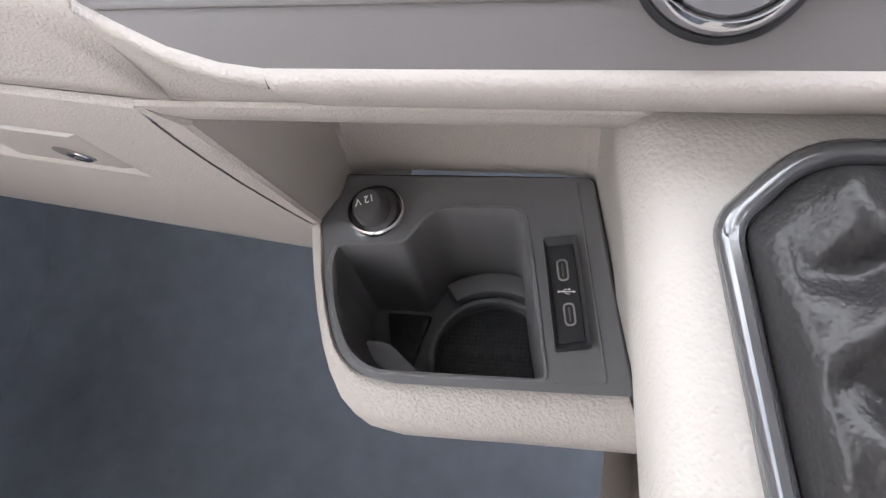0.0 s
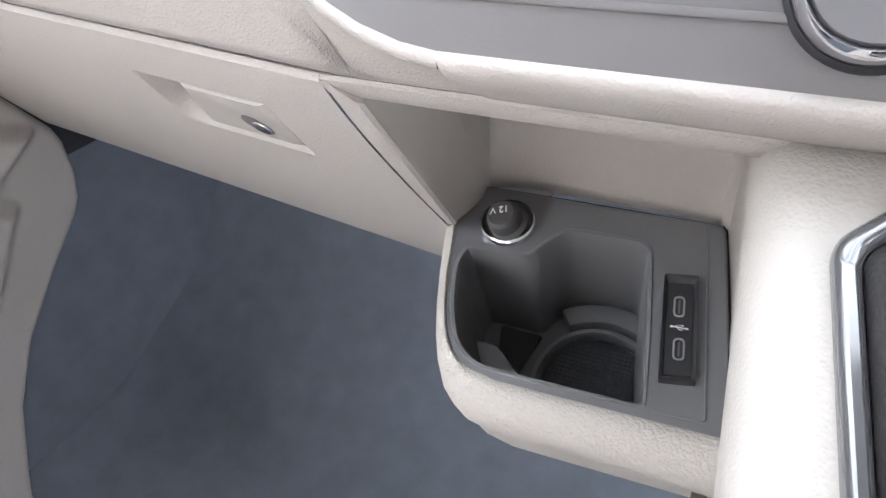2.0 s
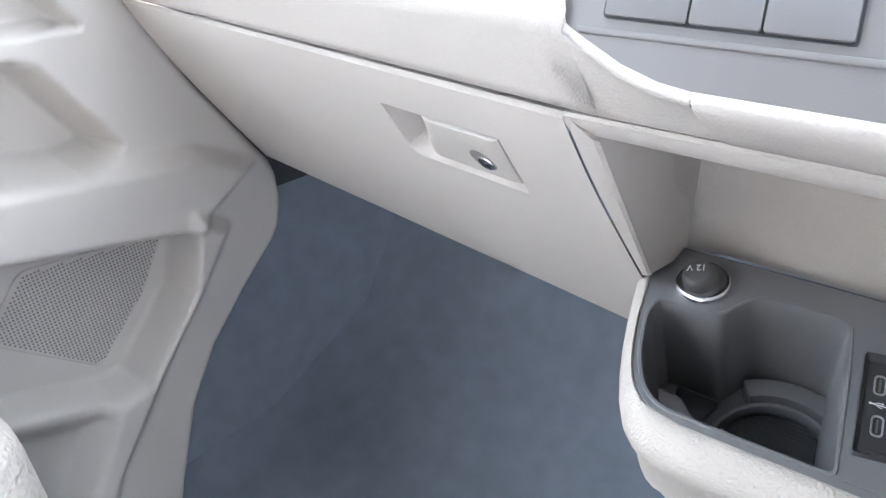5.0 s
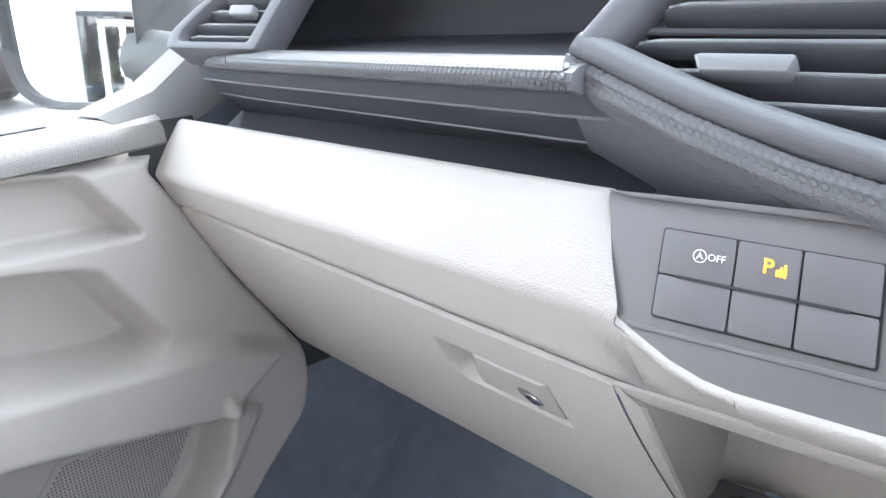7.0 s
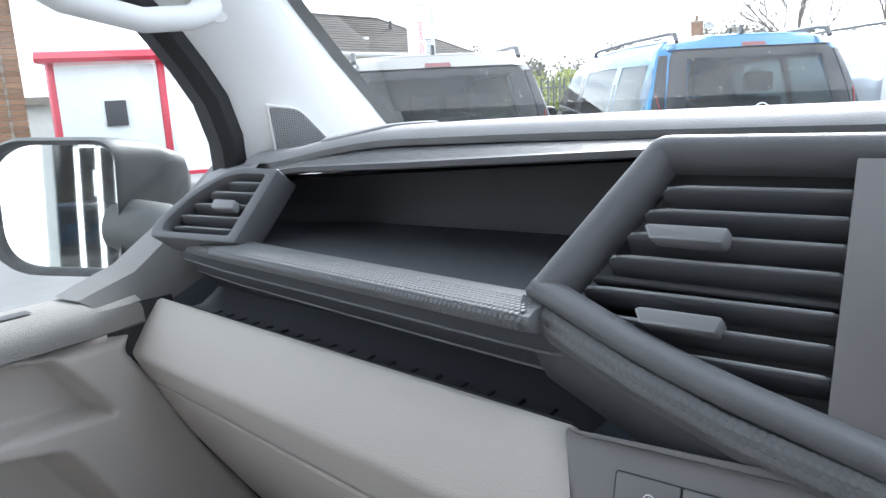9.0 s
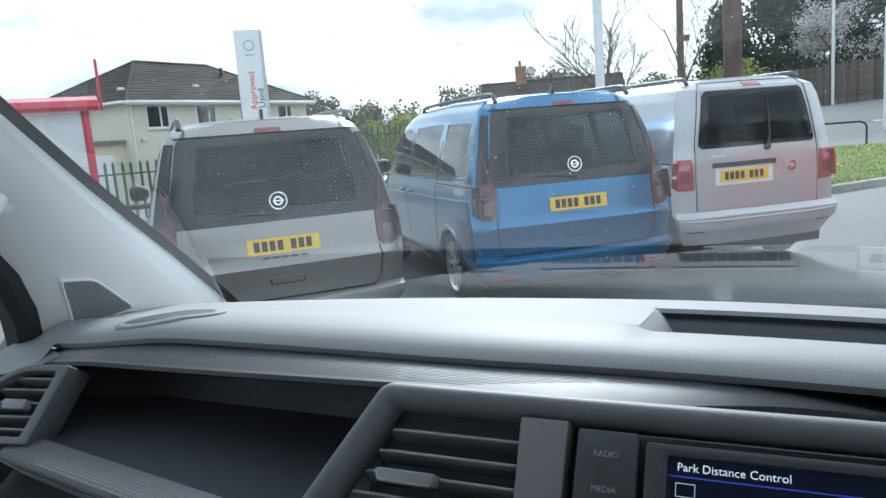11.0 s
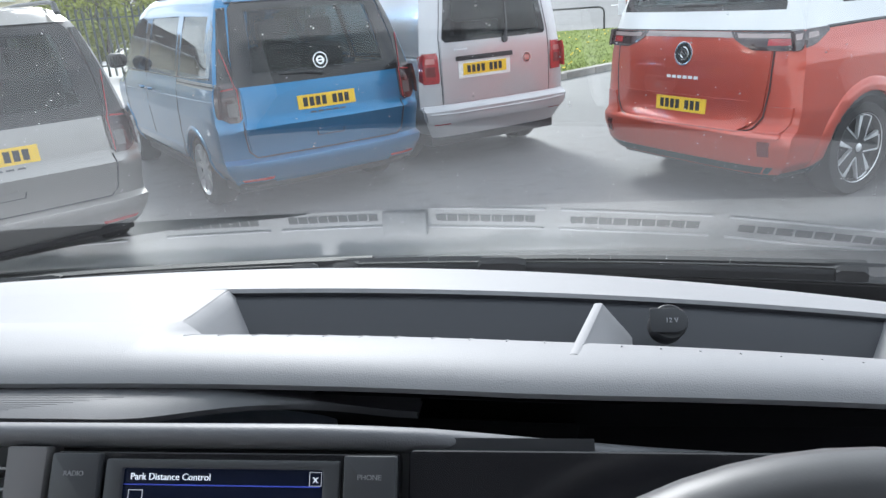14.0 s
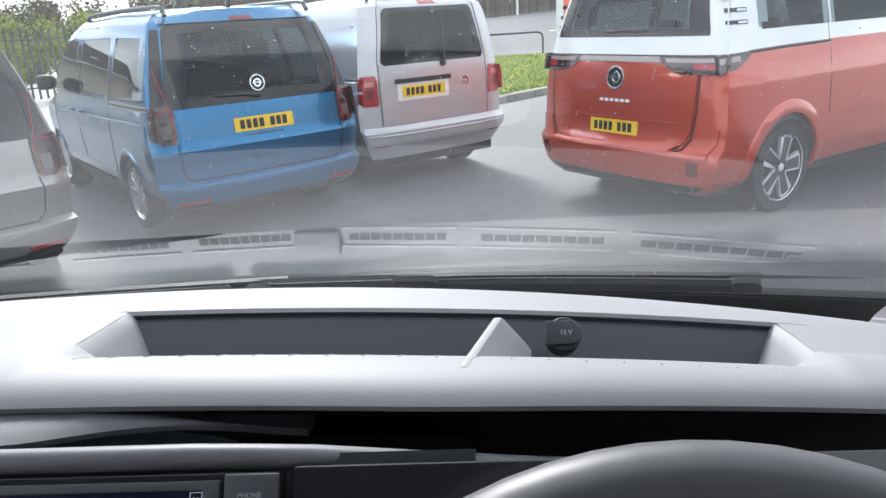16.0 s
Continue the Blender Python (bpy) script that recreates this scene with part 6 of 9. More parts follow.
def wheel_on(car, x, y, r, spokes, twin=False, width=0.21, color=None):
    sgn = 1 if x > 0 else -1
    m = Matrix.Translation((x, y, r)) @ pose(0, 0, 0, 0, 90 * sgn, 0)
    w = part("wheel", lathe([(0.02, -0.06), (r * 0.66, -0.06), (r * 0.68, -0.02), (r * 0.70, 0.0)], 40, m), CLADDING, car, "tyre on an alloy rim")
    part("tyre", lathe([(r * 0.66, -width * 0.9), (r * 0.92, -width), (r, -width * 0.85), (r, -width * 0.15), (r * 0.93, -0.0), (r * 0.72, 0.008), (r * 0.68, -0.004), (r * 0.66, -0.03)], 48, m), RUBBER, w)
    bms = [lathe([(r * 0.63, -0.03), (r * 0.69, 0.004), (r * 0.705, 0.006), (r * 0.70, -0.01)], 48, m), lathe([(0, 0.002), (0.05, 0.0), (0.065, -0.01), (0.065, -0.04)], 24, m)]
    for k in range(spokes):
        a = 2 * math.pi * k / spokes + 0.2
        for d in ((-0.16, 0.16) if twin else (0.0,)):
            t = Matrix.Rotation(a, 4, "Z")
            o = r * 0.68
            pts = [(0.04, -0.018), (o, -0.014 + d * o * 0.9), (o, 0.020 + d * o * 0.9), (0.04, 0.018)]
            bms.append(prism(pts, -0.045, -0.008, 0.004, 1, m @ t))
    part("rim", join(*bms), color or ALLOY, w, "silver alloy rim")
    return w


def blade_wheel(car, x, y, r, width=0.235):
    """A dark wheel with five broad blades, each edged in bright metal."""
    sgn = 1 if x > 0 else -1
    m = Matrix.Translation((x, y, r)) @ pose(0, 0, 0, 0, 90 * sgn, 0)
    bright = mat("turned wheel metal", (0.72, 0.73, 0.75), 0.3, metal=0.6)
    w = part("wheel", lathe([(0.02, -0.06), (r * 0.66, -0.06), (r * 0.68, -0.02), (r * 0.70, 0.0)], 40, m), BLACK, car, "tyre on a black and silver rim")
    part("tyre", lathe([(r * 0.66, -width * 0.9), (r * 0.92, -width), (r, -width * 0.85), (r, -width * 0.15), (r * 0.93, -0.0), (r * 0.72, 0.008), (r * 0.68, -0.004), (r * 0.66, -0.03)], 48, m), RUBBER, w)
    part("rim", lathe([(r * 0.66, -0.03), (r * 0.695, 0.002), (r * 0.705, 0.005), (r * 0.70, -0.01)], 48, m), bright, w, "thin silver rim edge")
    o = r * 0.675
    for k in range(5):
        t = m @ Matrix.Rotation(2 * math.pi * k / 5 + 0.35, 4, "Z")
        blade = [(0.02, -0.042), (o * 0.97, -0.052), (o, 0.0), (o * 0.96, 0.058), (0.02, 0.042)]
        part("spoke", prism(blade, -0.045, -0.012, 0.003, 1, t), CLADDING, w, "dark grey wheel blade")
        edges = [[(0.062, 0.036), (o * 0.93, 0.054), (o * 0.89, 0.094), (0.074, 0.047)],
                 [(0.062, -0.047), (o * 0.96, -0.062), (o * 0.98, -0.047), (0.062, -0.037)],
                 [(o * 0.95, -0.055), (o * 1.0, -0.05), (o * 1.01, 0.0), (o * 0.98, 0.06), (o * 0.93, 0.056), (o * 0.96, 0.0)]]
        for e in edges:
            part("spoke_edge", prism(e, -0.040, -0.009, 0.002, 1, t), bright, w, "bright turned blade edge")
    part("hub_cap", lathe([(0, 0.0), (0.022, -0.001), (0.032, -0.006), (0.034, -0.03)], 24, m), bright, w, "silver hub cap")
    return w


def arch(car, van, y, r, material, sgn, name="wheel_arch", w=0.05):
    rows = []
    for a in span(-12, 192, 26):
        c, s = math.cos(radians(a)), math.sin(radians(a))
        rows.append([van.on(sgn, y + (r + k) * c, max(0.2, r + (r + k) * s), o) for k, o in ((0.015, -0.14), (0.015, 0.010), (0.028, 0.014), (w, 0.007), (w + 0.012, -0.004))])
    part(name, loft(rows), material, car)


def bars(van, x0, x1, z0, z1, n, off, material, parent, name="print", seed=1):
    step = (x1 - x0) / n
    for i in range(n):
        a = x0 + step * i
        part(name, van.rear_patch([(z0, (a + step * 0.14, a + step * 0.86)), (z1, (a + step * 0.14, a + step * 0.86))], off, 3, 2, 0.002), material, parent)


def number_plate(car, van, z, off=0.012, xc=0.0):
    p = part("number_plate", van.rear_patch([(z - 0.0555, (xc - 0.26, xc + 0.26)), (z + 0.0555, (xc - 0.26, xc + 0.26))], off, 6, 3, 0.008), PLATE, car, "yellow number plate")
    for i in range(7):
        a = xc - 0.215 + i * 0.056 + (0.04 if i > 3 else 0)
        part("print", van.rear_patch([(z - 0.036, (a, a + 0.040)), (z + 0.036, (a, a + 0.040))], off + 0.002, 3, 2, 0.002), BLACK, p)
    return p


def badge(car, van, x, z, r, off=0.012, dark=False):
    c = van.at(x, z, off)
    m = plane_m(c, (1, 0, 0), (0, 0.12, 1)) 
    b = part("badge", ring([(r * math.cos(a), r * math.sin(a)) for a in span(0, 6.2832, 33)[:-1]], [(r * 0.86 * math.cos(a), r * 0.86 * math.sin(a)) for a in span(0, 6.2832, 33)[:-1]], -0.012, 0.006, 0.001, m), CHROME, car, "round chrome badge")
    part("badge_field", lathe([(0, 0.002), (r * 0.86, 0.001), (r * 0.86, -0.012)], 32, m), GLOSSBLK, b)
    part("badge_disc", lathe([(r * 0.30, 0.003), (r * 0.34, 0.006), (r * 0.50, 0.006), (r * 0.54, 0.003)], 24, m), CHROME, b)
    part("badge_bar", box(-r * 0.62, r * 0.62, -r * 0.07, r * 0.07, 0.001, 0.007, 0.001, 1, m), CHROME, b)
    return b


def seats(car, y0, material=CABIN):
    for y in (y0, y0 + 0.95):
        for x in (-0.5, 0.0, 0.5) if y == y0 else (-0.45, 0.45):
            s = part("cabin_seat", join(box(x - 0.22, x + 0.22, y, y + 0.14, 0.75, 1.30, 0.05, 3), box(x - 0.13, x + 0.13, y, y + 0.10, 1.34, 1.52, 0.04, 3)), material, car)
    part("cabin_floor", box(-0.8, 0.8, 0.35, 3.5, 0.55, 0.62), material, car)
    part("dash_block", box(-0.75, 0.75, 3.0, 3.3, 0.7, 1.12, 0.05), material, car)


def roof_rail(car, van, sgn, y0, y1, h=0.045):
    x = sgn * (van.hw(van.H - 0.05) * 0.92)
    z = van.H - 0.03
    part("roof_rail", tube([(x, y0, z), (x, y0 + 0.05, z + h * 0.8), (x, y0 + 0.16, z + h), (x, (y0 + y1) / 2, z + h + 0.01), (x, y1 - 0.16, z + h), (x, y1 - 0.05, z + h * 0.8), (x, y1, z)], [0.02, 0.02, 0.015, 0.015, 0.015, 0.02, 0.02], 8), RAILM, car, "dark roof rail")


def people_van(name, label, m, color, dark_gate=False):
    """A recent five-door people carrier with a glass tailgate and upright lamps."""
    pm = paint("paint of " + name, color)
    t = thing(name, label, "van", m, group="parked vans")
    prof = [(0.24, 0.80), (0.30, 0.90), (0.40, 0.965), (0.47, 0.985), (0.50, 0.975), (0.60, 0.985), (0.80, 1.0), (1.0, 0.985), (1.08, 0.96), (1.15, 0.945), (1.3, 0.905), (1.5, 0.845), (1.62, 0.80), (1.70, 0.755), (1.755, 0.69), (1.785, 0.60)]
    v = Van(4.5, 1.855, prof, [(0.24, 0.10), (0.30, 0.035), (0.40, 0.008), (0.455, 0.0), (0.470, 0.004), (0.500, 0.062), (0.60, 0.058), (0.70, 0.042), (0.735, 0.034), (0.755, 0.046), (0.78, 0.058), (1.0, 0.078), (1.08, 0.092), (1.4, 0.165), (1.7, 0.27), (1.785, 0.36)],
            [(0, 1.785), (0.4, 1.80), (1.5, 1.82), (2.6, 1.80), (3.0, 1.74), (3.35, 1.52), (3.7, 1.20), (3.9, 1.14), (4.3, 1.02), (4.5, 0.80)],
            [(0, 0.965), (0.25, 0.99), (0.6, 1.0), (3.4, 1.0), (4.0, 0.96), (4.3, 0.88), (4.5, 0.75)], (0.02, 0.075))
    gi = [(-0.60, 1.15), (0.60, 1.15), (0.55, 1.63), (-0.55, 1.63)]
    sw = [[(0.40, 1.17), (1.18, 1.17), (1.18, 1.59), (0.50, 1.59)], [(1.27, 1.17), (2.27, 1.17), (2.27, 1.60), (1.27, 1.60)], [(2.46, 1.17), (3.28, 1.17), (2.95, 1.55), (2.46, 1.59)]]
    part("body", v.body([gi], sw, [(0.863, 0.33), (3.62, 0.33)]), pm, t)
    # tailgate: number-plate field above a full-width crease, undercut panel below it
    GATE = [(0.508, (-0.64, 0.64)), (0.53, (-0.69, 0.69)), (0.70, (-0.715, 0.715))]
    part("tailgate", join(v.rear_patch([(0.738, (-0.725, 0.725)), (0.80, (-0.70, 0.70)), (1.07, (-0.705, 0.705))], 0.012, 18, 8), v.rear_patch([*GATE, (0.738, (-0.725, 0.725))], 0.012, 18, 8)), pm, t, "painted lower tailgate")
    part("plate_field", v.rear_patch([(0.775, (-0.56, 0.56)), (0.90, (-0.50, 0.50)), (1.0, (-0.40, 0.40)), (1.045, (-0.30, 0.30))], 0.006, 16, 6, 0.002), pm, t)
    for sg in (-1, 1):
        part("shut_line", v.rear_line([(sg * 0.722, 0.80), (sg * 0.735, 0.72), (sg * 0.712, 0.56), (sg * 0.655, 0.502), (0, 0.499)], 0.005, 0.004), BLACK, t)
    # one frame of black glass border round the clear pane
    fr = [v.rear_patch([(1.062, (-0.725, 0.725)), (1.16, (-0.735, 0.735))], 0.014, 16, 4), v.rear_patch([(1.62, (-0.66, 0.66)), (1.69, (-0.63, 0.63)), (1.705, (-0.60, 0.60))], 0.014, 16, 3),
          v.rear_patch([(1.155, (-0.735, -0.585)), (1.3, (-0.725, -0.575)), (1.63, (-0.655, -0.535))], 0.014, 4, 8), v.rear_patch([(1.155, (0.585, 0.735)), (1.3, (0.575, 0.725)), (1.63, (0.535, 0.655))], 0.014, 4, 8)]
    part("rear_glass_border", join(*fr), FRIT, t, "black border of the rear window")
    part("rear_window", v.rear_patch([(1.145, (-0.60, 0.60)), (1.635, (-0.545, 0.545))], 0.016, 12, 6, 0.002), CARGLASS, t, "tinted rear window")
    part("spoiler", v.rear_patch([(1.70, (-0.66, 0.66)), (1.745, (-0.64, 0.64)), (1.785, (-0.52, 0.52))], 0.03, 16, 4, 0.06), pm, t)
    part("brake_light", v.rear_patch([(1.705, (-0.10, 0.10)), (1.735, (-0.09, 0.09))], 0.036, 4, 2), DARKRED, t, "red high brake light")
    for sg in (-1, 1):
        def lr(a, b):
            return (a, b) if sg > 0 else (-b, -a)
        lamp = part("tail_lamp", v.rear_patch([(0.80, lr(0.755, 0.83)), (0.83, lr(0.725, 0.88)), (1.04, lr(0.715, 0.885)), (1.075, lr(0.72, 0.875)), (1.10, lr(0.735, 0.86))], 0.018, 8, 10, 0.05), DARKLENS, t, "smoked upright tail lamp")
        part("lamp_strip", v.rear_patch([(1.09, lr(0.735, 0.865)), (1.3, lr(0.735, 0.82)), (1.55, lr(0.69, 0.755)), (1.66, lr(0.665, 0.72))], 0.015, 4, 10, 0.03), FRIT, lamp)
        part("lamp_glow", v.rear_line([(sg * 0.745, 0.82), (sg * 0.735, 1.05), (sg * 0.75, 1.08), (sg * 0.79, 1.36)], 0.0035, 0.020), REDLENS, lamp)
        part("lamp_glow", v.rear_line([(sg * 0.76, 1.06), (sg * 0.86, 1.05)], 0.006, 0.020), REDLENS, lamp)
        part("lamp_well", v.rear_patch([(0.85, lr(0.76, 0.83)), (0.95, lr(0.755, 0.83))], 0.021, 3, 3, 0.004), mat("grey lamp well", (0.10, 0.09, 0.09), 0.15, coat=0.6), lamp)
        part("lamp_wing", v.side_patch(sg, [(0.085, (0.84, 1.09)), (0.14, (0.85, 1.085)), (0.19, (0.93, 1.06))], 0.010, 6, 5, 0.02), DARKLENS, lamp)
        part("reflector", v.rear_patch([(0.318, lr(0.56, 0.79)), (0.338, lr(0.55, 0.81))], 0.012, 8, 2), REDLENS, t, "red bumper reflector")
        part("exhaust_recess", v.rear_patch([(0.262, lr(0.52, 0.80)), (0.305, lr(0.54, 0.82))], 0.010, 8, 3), CLADDING, t)
        arch(t, v, 0.863, 0.33, pm, sg)
        arch(t, v, 3.62, 0.33, pm, sg)
        wheel_on(t, sg * 0.885, 0.863, 0.325, 10)
        wheel_on(t, sg * 0.885, 3.62, 0.325, 10)
        roof_rail(t, v, sg, 0.26, 2.55, 0.075)
        part("window_line", v.side_patch(sg, [(0.30, (1.15, 1.50)), (0.44, (1.135, 1.63)), (0.8, (1.13, 1.645)), (1.20, (1.13, 1.65))], 0.004, 12, 6, 0.004), CARGLASS, t, "tinted side window")
        part("window_line", v.side_patch(sg, [(1.25, (1.12, 1.655)), (2.30, (1.12, 1.655))], 0.004, 10, 6, 0.004), CARGLASS, t)
        part("window_line", v.side_patch(sg, [(2.44, (1.12, 1.65)), (2.9, (1.12, 1.60)), (3.15, (1.12, 1.42)), (3.36, (1.12, 1.17))], 0.004, 10, 6, 0.004), CARGLASS, t)
        part("door_pillar", v.side_patch(sg, [(2.29, (1.11, 1.66)), (2.45, (1.11, 1.66))], 0.006, 3, 6, 0.01), FRIT, t)
        part("door_pillar", v.side_patch(sg, [(1.19, (1.12, 1.655)), (1.26, (1.12, 1.655))], 0.006, 3, 6, 0.01), FRIT, t)
        part("window_trim", v.side_line(sg, [(0.30, 1.135), (1.2, 1.115), (3.36, 1.105)], 0.009, 0.004), FRIT, t)
        part("slide_rail", v.side_patch(sg, [(0.16, (1.055, 1.10)), (1.20, (1.055, 1.10))], 0.008, 6, 3, 0.01), mat("satin slide rail", (0.35, 0.36, 0.37), 0.3, metal=0.8), t, "sliding door rail")
        part("slide_slot", v.side_line(sg, [(0.18, 1.077), (1.18, 1.077)], 0.007, 0.012), BLACK, t)
        part("side_crease", v.side_line(sg, [(0.22, 0.955), (1.0, 0.94), (2.4, 0.92), (3.6, 0.90)], 0.012, -0.004), pm, t)
        part("shut_line", v.side_line(sg, [(1.225, 0.72), (1.225, 1.10)], 0.004), BLACK, t)
        part("shut_line", v.side_line(sg, [(1.30, 0.40), (1.27, 0.66), (1.225, 0.74)], 0.004), BLACK, t)
        part("shut_line", v.side_line(sg, [(2.37, 0.40), (2.37, 1.68)], 0.004), BLACK, t)
        part("shut_line", v.side_line(sg, [(3.40, 0.45), (3.42, 1.1)], 0.004), BLACK, t)
        part("sill", v.side_patch(sg, [(1.25, (0.25, 0.36)), (3.2, (0.25, 0.36))], 0.012, 4, 3, 0.03), CLADDING, t)
        for y in (2.24, 2.56):
            part("door_handle", tube([v.on(sg, y - 0.09, 0.955, -0.004), v.on(sg, y - 0.07, 0.957, 0.026), v.on(sg, y + 0.07, 0.957, 0.026), v.on(sg, y + 0.09, 0.955, -0.004)], 0.013, 8), pm, t)
        mirror_b = part("door_mirror", loft([[(sg * (0.90 + 0.19 * k), 3.16 + 0.02 * math.cos(a) * 3 * w, 1.205 + 0.078 * math.sin(a) * w) for a in span(0, 6.2832, 13)[:-1]] for k, w in ((0, 0.35), (0.12, 0.8), (0.35, 1.0), (0.8, 1.0), (0.95, 0.85), (1.0, 0.5))], close=True, caps=True), CLADDING, t, "black door mirror")
        # pane in gloss black, standing in for a dark reflection
        part("mirror_pane", loft([[(sg * 0.965, 3.098, 1.15), (sg * 1.05, 3.099, 1.155)], [(sg * 0.96, 3.098, 1.262), (sg * 1.05, 3.099, 1.255)]]), GLOSSBLK, mirror_b)
    part("bumper_lip", v.rear_patch([(0.235, (-0.74, 0.74)), (0.285, (-0.78, 0.78))], 0.008, 16, 4), CLADDING, t)
    part("tailgate_grip", v.rear_patch([(0.605, (-0.12, 0.12)), (0.65, (-0.13, 0.13))], 0.0135, 6, 2), CLADDING, t)
    part("grip_bar", v.rear_patch([(0.612, (-0.11, 0.11)), (0.66, (-0.125, 0.125))], 0.020, 6, 3), pm, t)
    number_plate(t, v, 0.89, 0.02)
    bars(v, -0.17, 0.17, 0.798, 0.810, 5, 0.018, RAILM, t, "model_bar")
    badge(t, v, 0, 1.205, 0.066, 0.022)
    part("rear_wiper", tube([v.at(0.0, 1.105, 0.03), v.at(-0.12, 1.125, 0.035), v.at(-0.38, 1.135, 0.03)], [0.016, 0.010, 0.006], 6), BLACK, t)
    part("fin_aerial", prism([(0, 0), (0.13, 0), (0.02, 0.085), (0.0, 0.08)], -0.012, 0.012, 0.004, 2, Matrix(((0, 0, 1, 0), (1, 0, 0, 0.45), (0, 1, 0, 1.795), (0, 0, 0, 1)))), GLOSSBLK, t)
    for k in (-1, 0, 1):
        part("roof_bead", tube([(0.22 * k, y, v.H + 0.012 * (1 - (0.22 * k / 0.55) ** 2) + (lerp(v.top, y) - v.H) * 0.98 - 0.003) for y in span(0.5, 2.4, 8)], 0.012, 6), pm, t)
    seats(t, 1.1)
    part("windscreen", loft([[(k * 0.76, 3.38, 1.22), (k * 0.70, 2.98, 1.70)] for k in (-1, -0.5, 0, 0.5, 1)]), CARGLASS, t)
    part("underbody", box(-0.8, 0.8, 0.2, 4.3, 0.20, 0.34, 0.02), CLADDING, t)
    return t


people_van("taupe_van", "taupe metallic people van with a wide dark rear window", pose(-3.008, 4.105, -0.055, 0, 0, 45.5), (0.30, 0.285, 0.27))
people_van("blue_van", "bright blue metallic people van with roof rails", pose(-1.263, 5.828, 0, 0, 0, 40.4), (0.016, 0.155, 0.335))


def panel_van(m):
    """An older small panel van with a windowed tailgate."""
    pm = paint("silver van paint", (0.50, 0.50, 0.52), 0.35)
    t = thing("silver_van", "silver panel van with a glazed tailgate and roof rails", "van", m, group="parked vans")
    prof = [(0.30, 0.86), (0.42, 0.94), (0.52, 0.99), (0.72, 1.0), (1.05, 0.985), (1.10, 0.965), (1.4, 0.92), (1.66, 0.865), (1.76, 0.81), (1.81, 0.71), (1.845, 0.58)]
    v = Van(4.41, 1.793, prof, [(0.3, 0.07), (0.40, 0.03), (0.46, 0.0), (0.57, 0.0), (0.60, 0.045), (0.62, 0.055), (1.1, 0.06), (1.5, 0.10), (1.76, 0.15), (1.845, 0.26)],
            [(0, 1.845), (1.5, 1.865), (2.5, 1.83), (2.9, 1.76), (3.3, 1.47), (3.6, 1.15), (4.1, 1.02), (4.41, 0.8)],
            [(0, 0.975), (0.3, 0.995), (0.6, 1.0), (3.3, 1.0), (4.0, 0.95), (4.41, 0.78)], (0.02, 0.06))
    gi = [(-0.56, 1.25), (0.56, 1.25), (0.49, 1.70), (-0.49, 1.70)]
    part("body", v.body([gi], [[(2.5, 1.16), (3.25, 1.16), (2.9, 1.55), (2.5, 1.58)]], [(0.80, 0.32), (3.48, 0.32)]), pm, t)
    part("tailgate", join(v.rear_patch([(0.635, (-0.655, 0.655)), (0.9, (-0.66, 0.66)), (1.225, (-0.655, 0.655))], 0.01, 16, 8), v.rear_patch([(1.735, (-0.56, 0.56)), (1.79, (-0.52, 0.52))], 0.01, 16, 3)), pm, t, "silver tailgate skin")
    part("rear_glass_border", join(v.rear_patch([(1.205, (-0.60, 0.60)), (1.225, (-0.625, 0.625)), (1.265, (-0.63, 0.63))], 0.012, 14, 3), v.rear_patch([(1.68, (-0.545, 0.545)), (1.72, (-0.53, 0.53)), (1.74, (-0.50, 0.50))], 0.012, 14, 3), v.rear_patch([(1.25, (-0.63, -0.545)), (1.70, (-0.545, -0.47))], 0.012, 3, 6), v.rear_patch([(1.25, (0.545, 0.63)), (1.70, (0.47, 0.545))], 0.012, 3, 6)), FRIT, t)
    part("rear_window", v.rear_patch([(1.245, (-0.565, 0.565)), (1.705, (-0.49, 0.49))], 0.013, 10, 5, 0.002), CARGLASS, t, "tinted rear window")
    part("brake_light", v.rear_patch([(1.765, (-0.10, 0.10)), (1.805, (-0.09, 0.09))], 0.016, 4, 2), REDLENS, t, "red high brake light")
    for sg in (-1, 1):
        def lr(a, b):
            return (a, b) if sg > 0 else (-b, -a)
        part("shut_line", v.rear_line([(sg * 0.665, 0.625), (sg * 0.672, 1.05), (sg * 0.665, 1.25), (sg * 0.585, 1.74), (sg * 0.53, 1.815), (0, 1.82)], 0.004, 0.002), BLACK, t)
        lamp = part("tail_lamp", v.rear_patch([(0.83, lr(0.70, 0.845)), (0.86, lr(0.69, 0.87)), (1.09, lr(0.70, 0.865)), (1.12, lr(0.71, 0.84))], 0.016, 8, 8, 0.06), REDLENS, t, "red tail lamp")
        part("lamp_glow", v.rear_patch([(1.02, lr(0.735, 0.83)), (1.07, lr(0.735, 0.825))], 0.020, 3, 2), mat("pale red lamp lens", (0.5, 0.16, 0.15), 0.12, coat=0.6), lamp)
        part("lamp_well", v.rear_patch([(0.90, lr(0.735, 0.83)), (0.99, lr(0.735, 0.83))], 0.019, 3, 2), DARKRED, lamp)
        part("lamp_wing", v.side_patch(sg, [(0.06, (0.85, 1.11)), (0.15, (0.87, 1.10))], 0.010, 5, 5, 0.02), REDLENS, lamp)
        part("reflector", v.rear_patch([(0.43, lr(0.62, 0.78)), (0.448, lr(0.62, 0.80))], 0.010, 6, 2), REDLENS, t)
        arch(t, v, 0.80, 0.32, pm, sg)
        arch(t, v, 3.48, 0.32, pm, sg)
        wheel_on(t, sg * 0.86, 0.80, 0.315, 7)
        wheel_on(t, sg * 0.86, 3.48, 0.315, 7)
        roof_rail(t, v, sg, 0.28, 2.6, 0.06)
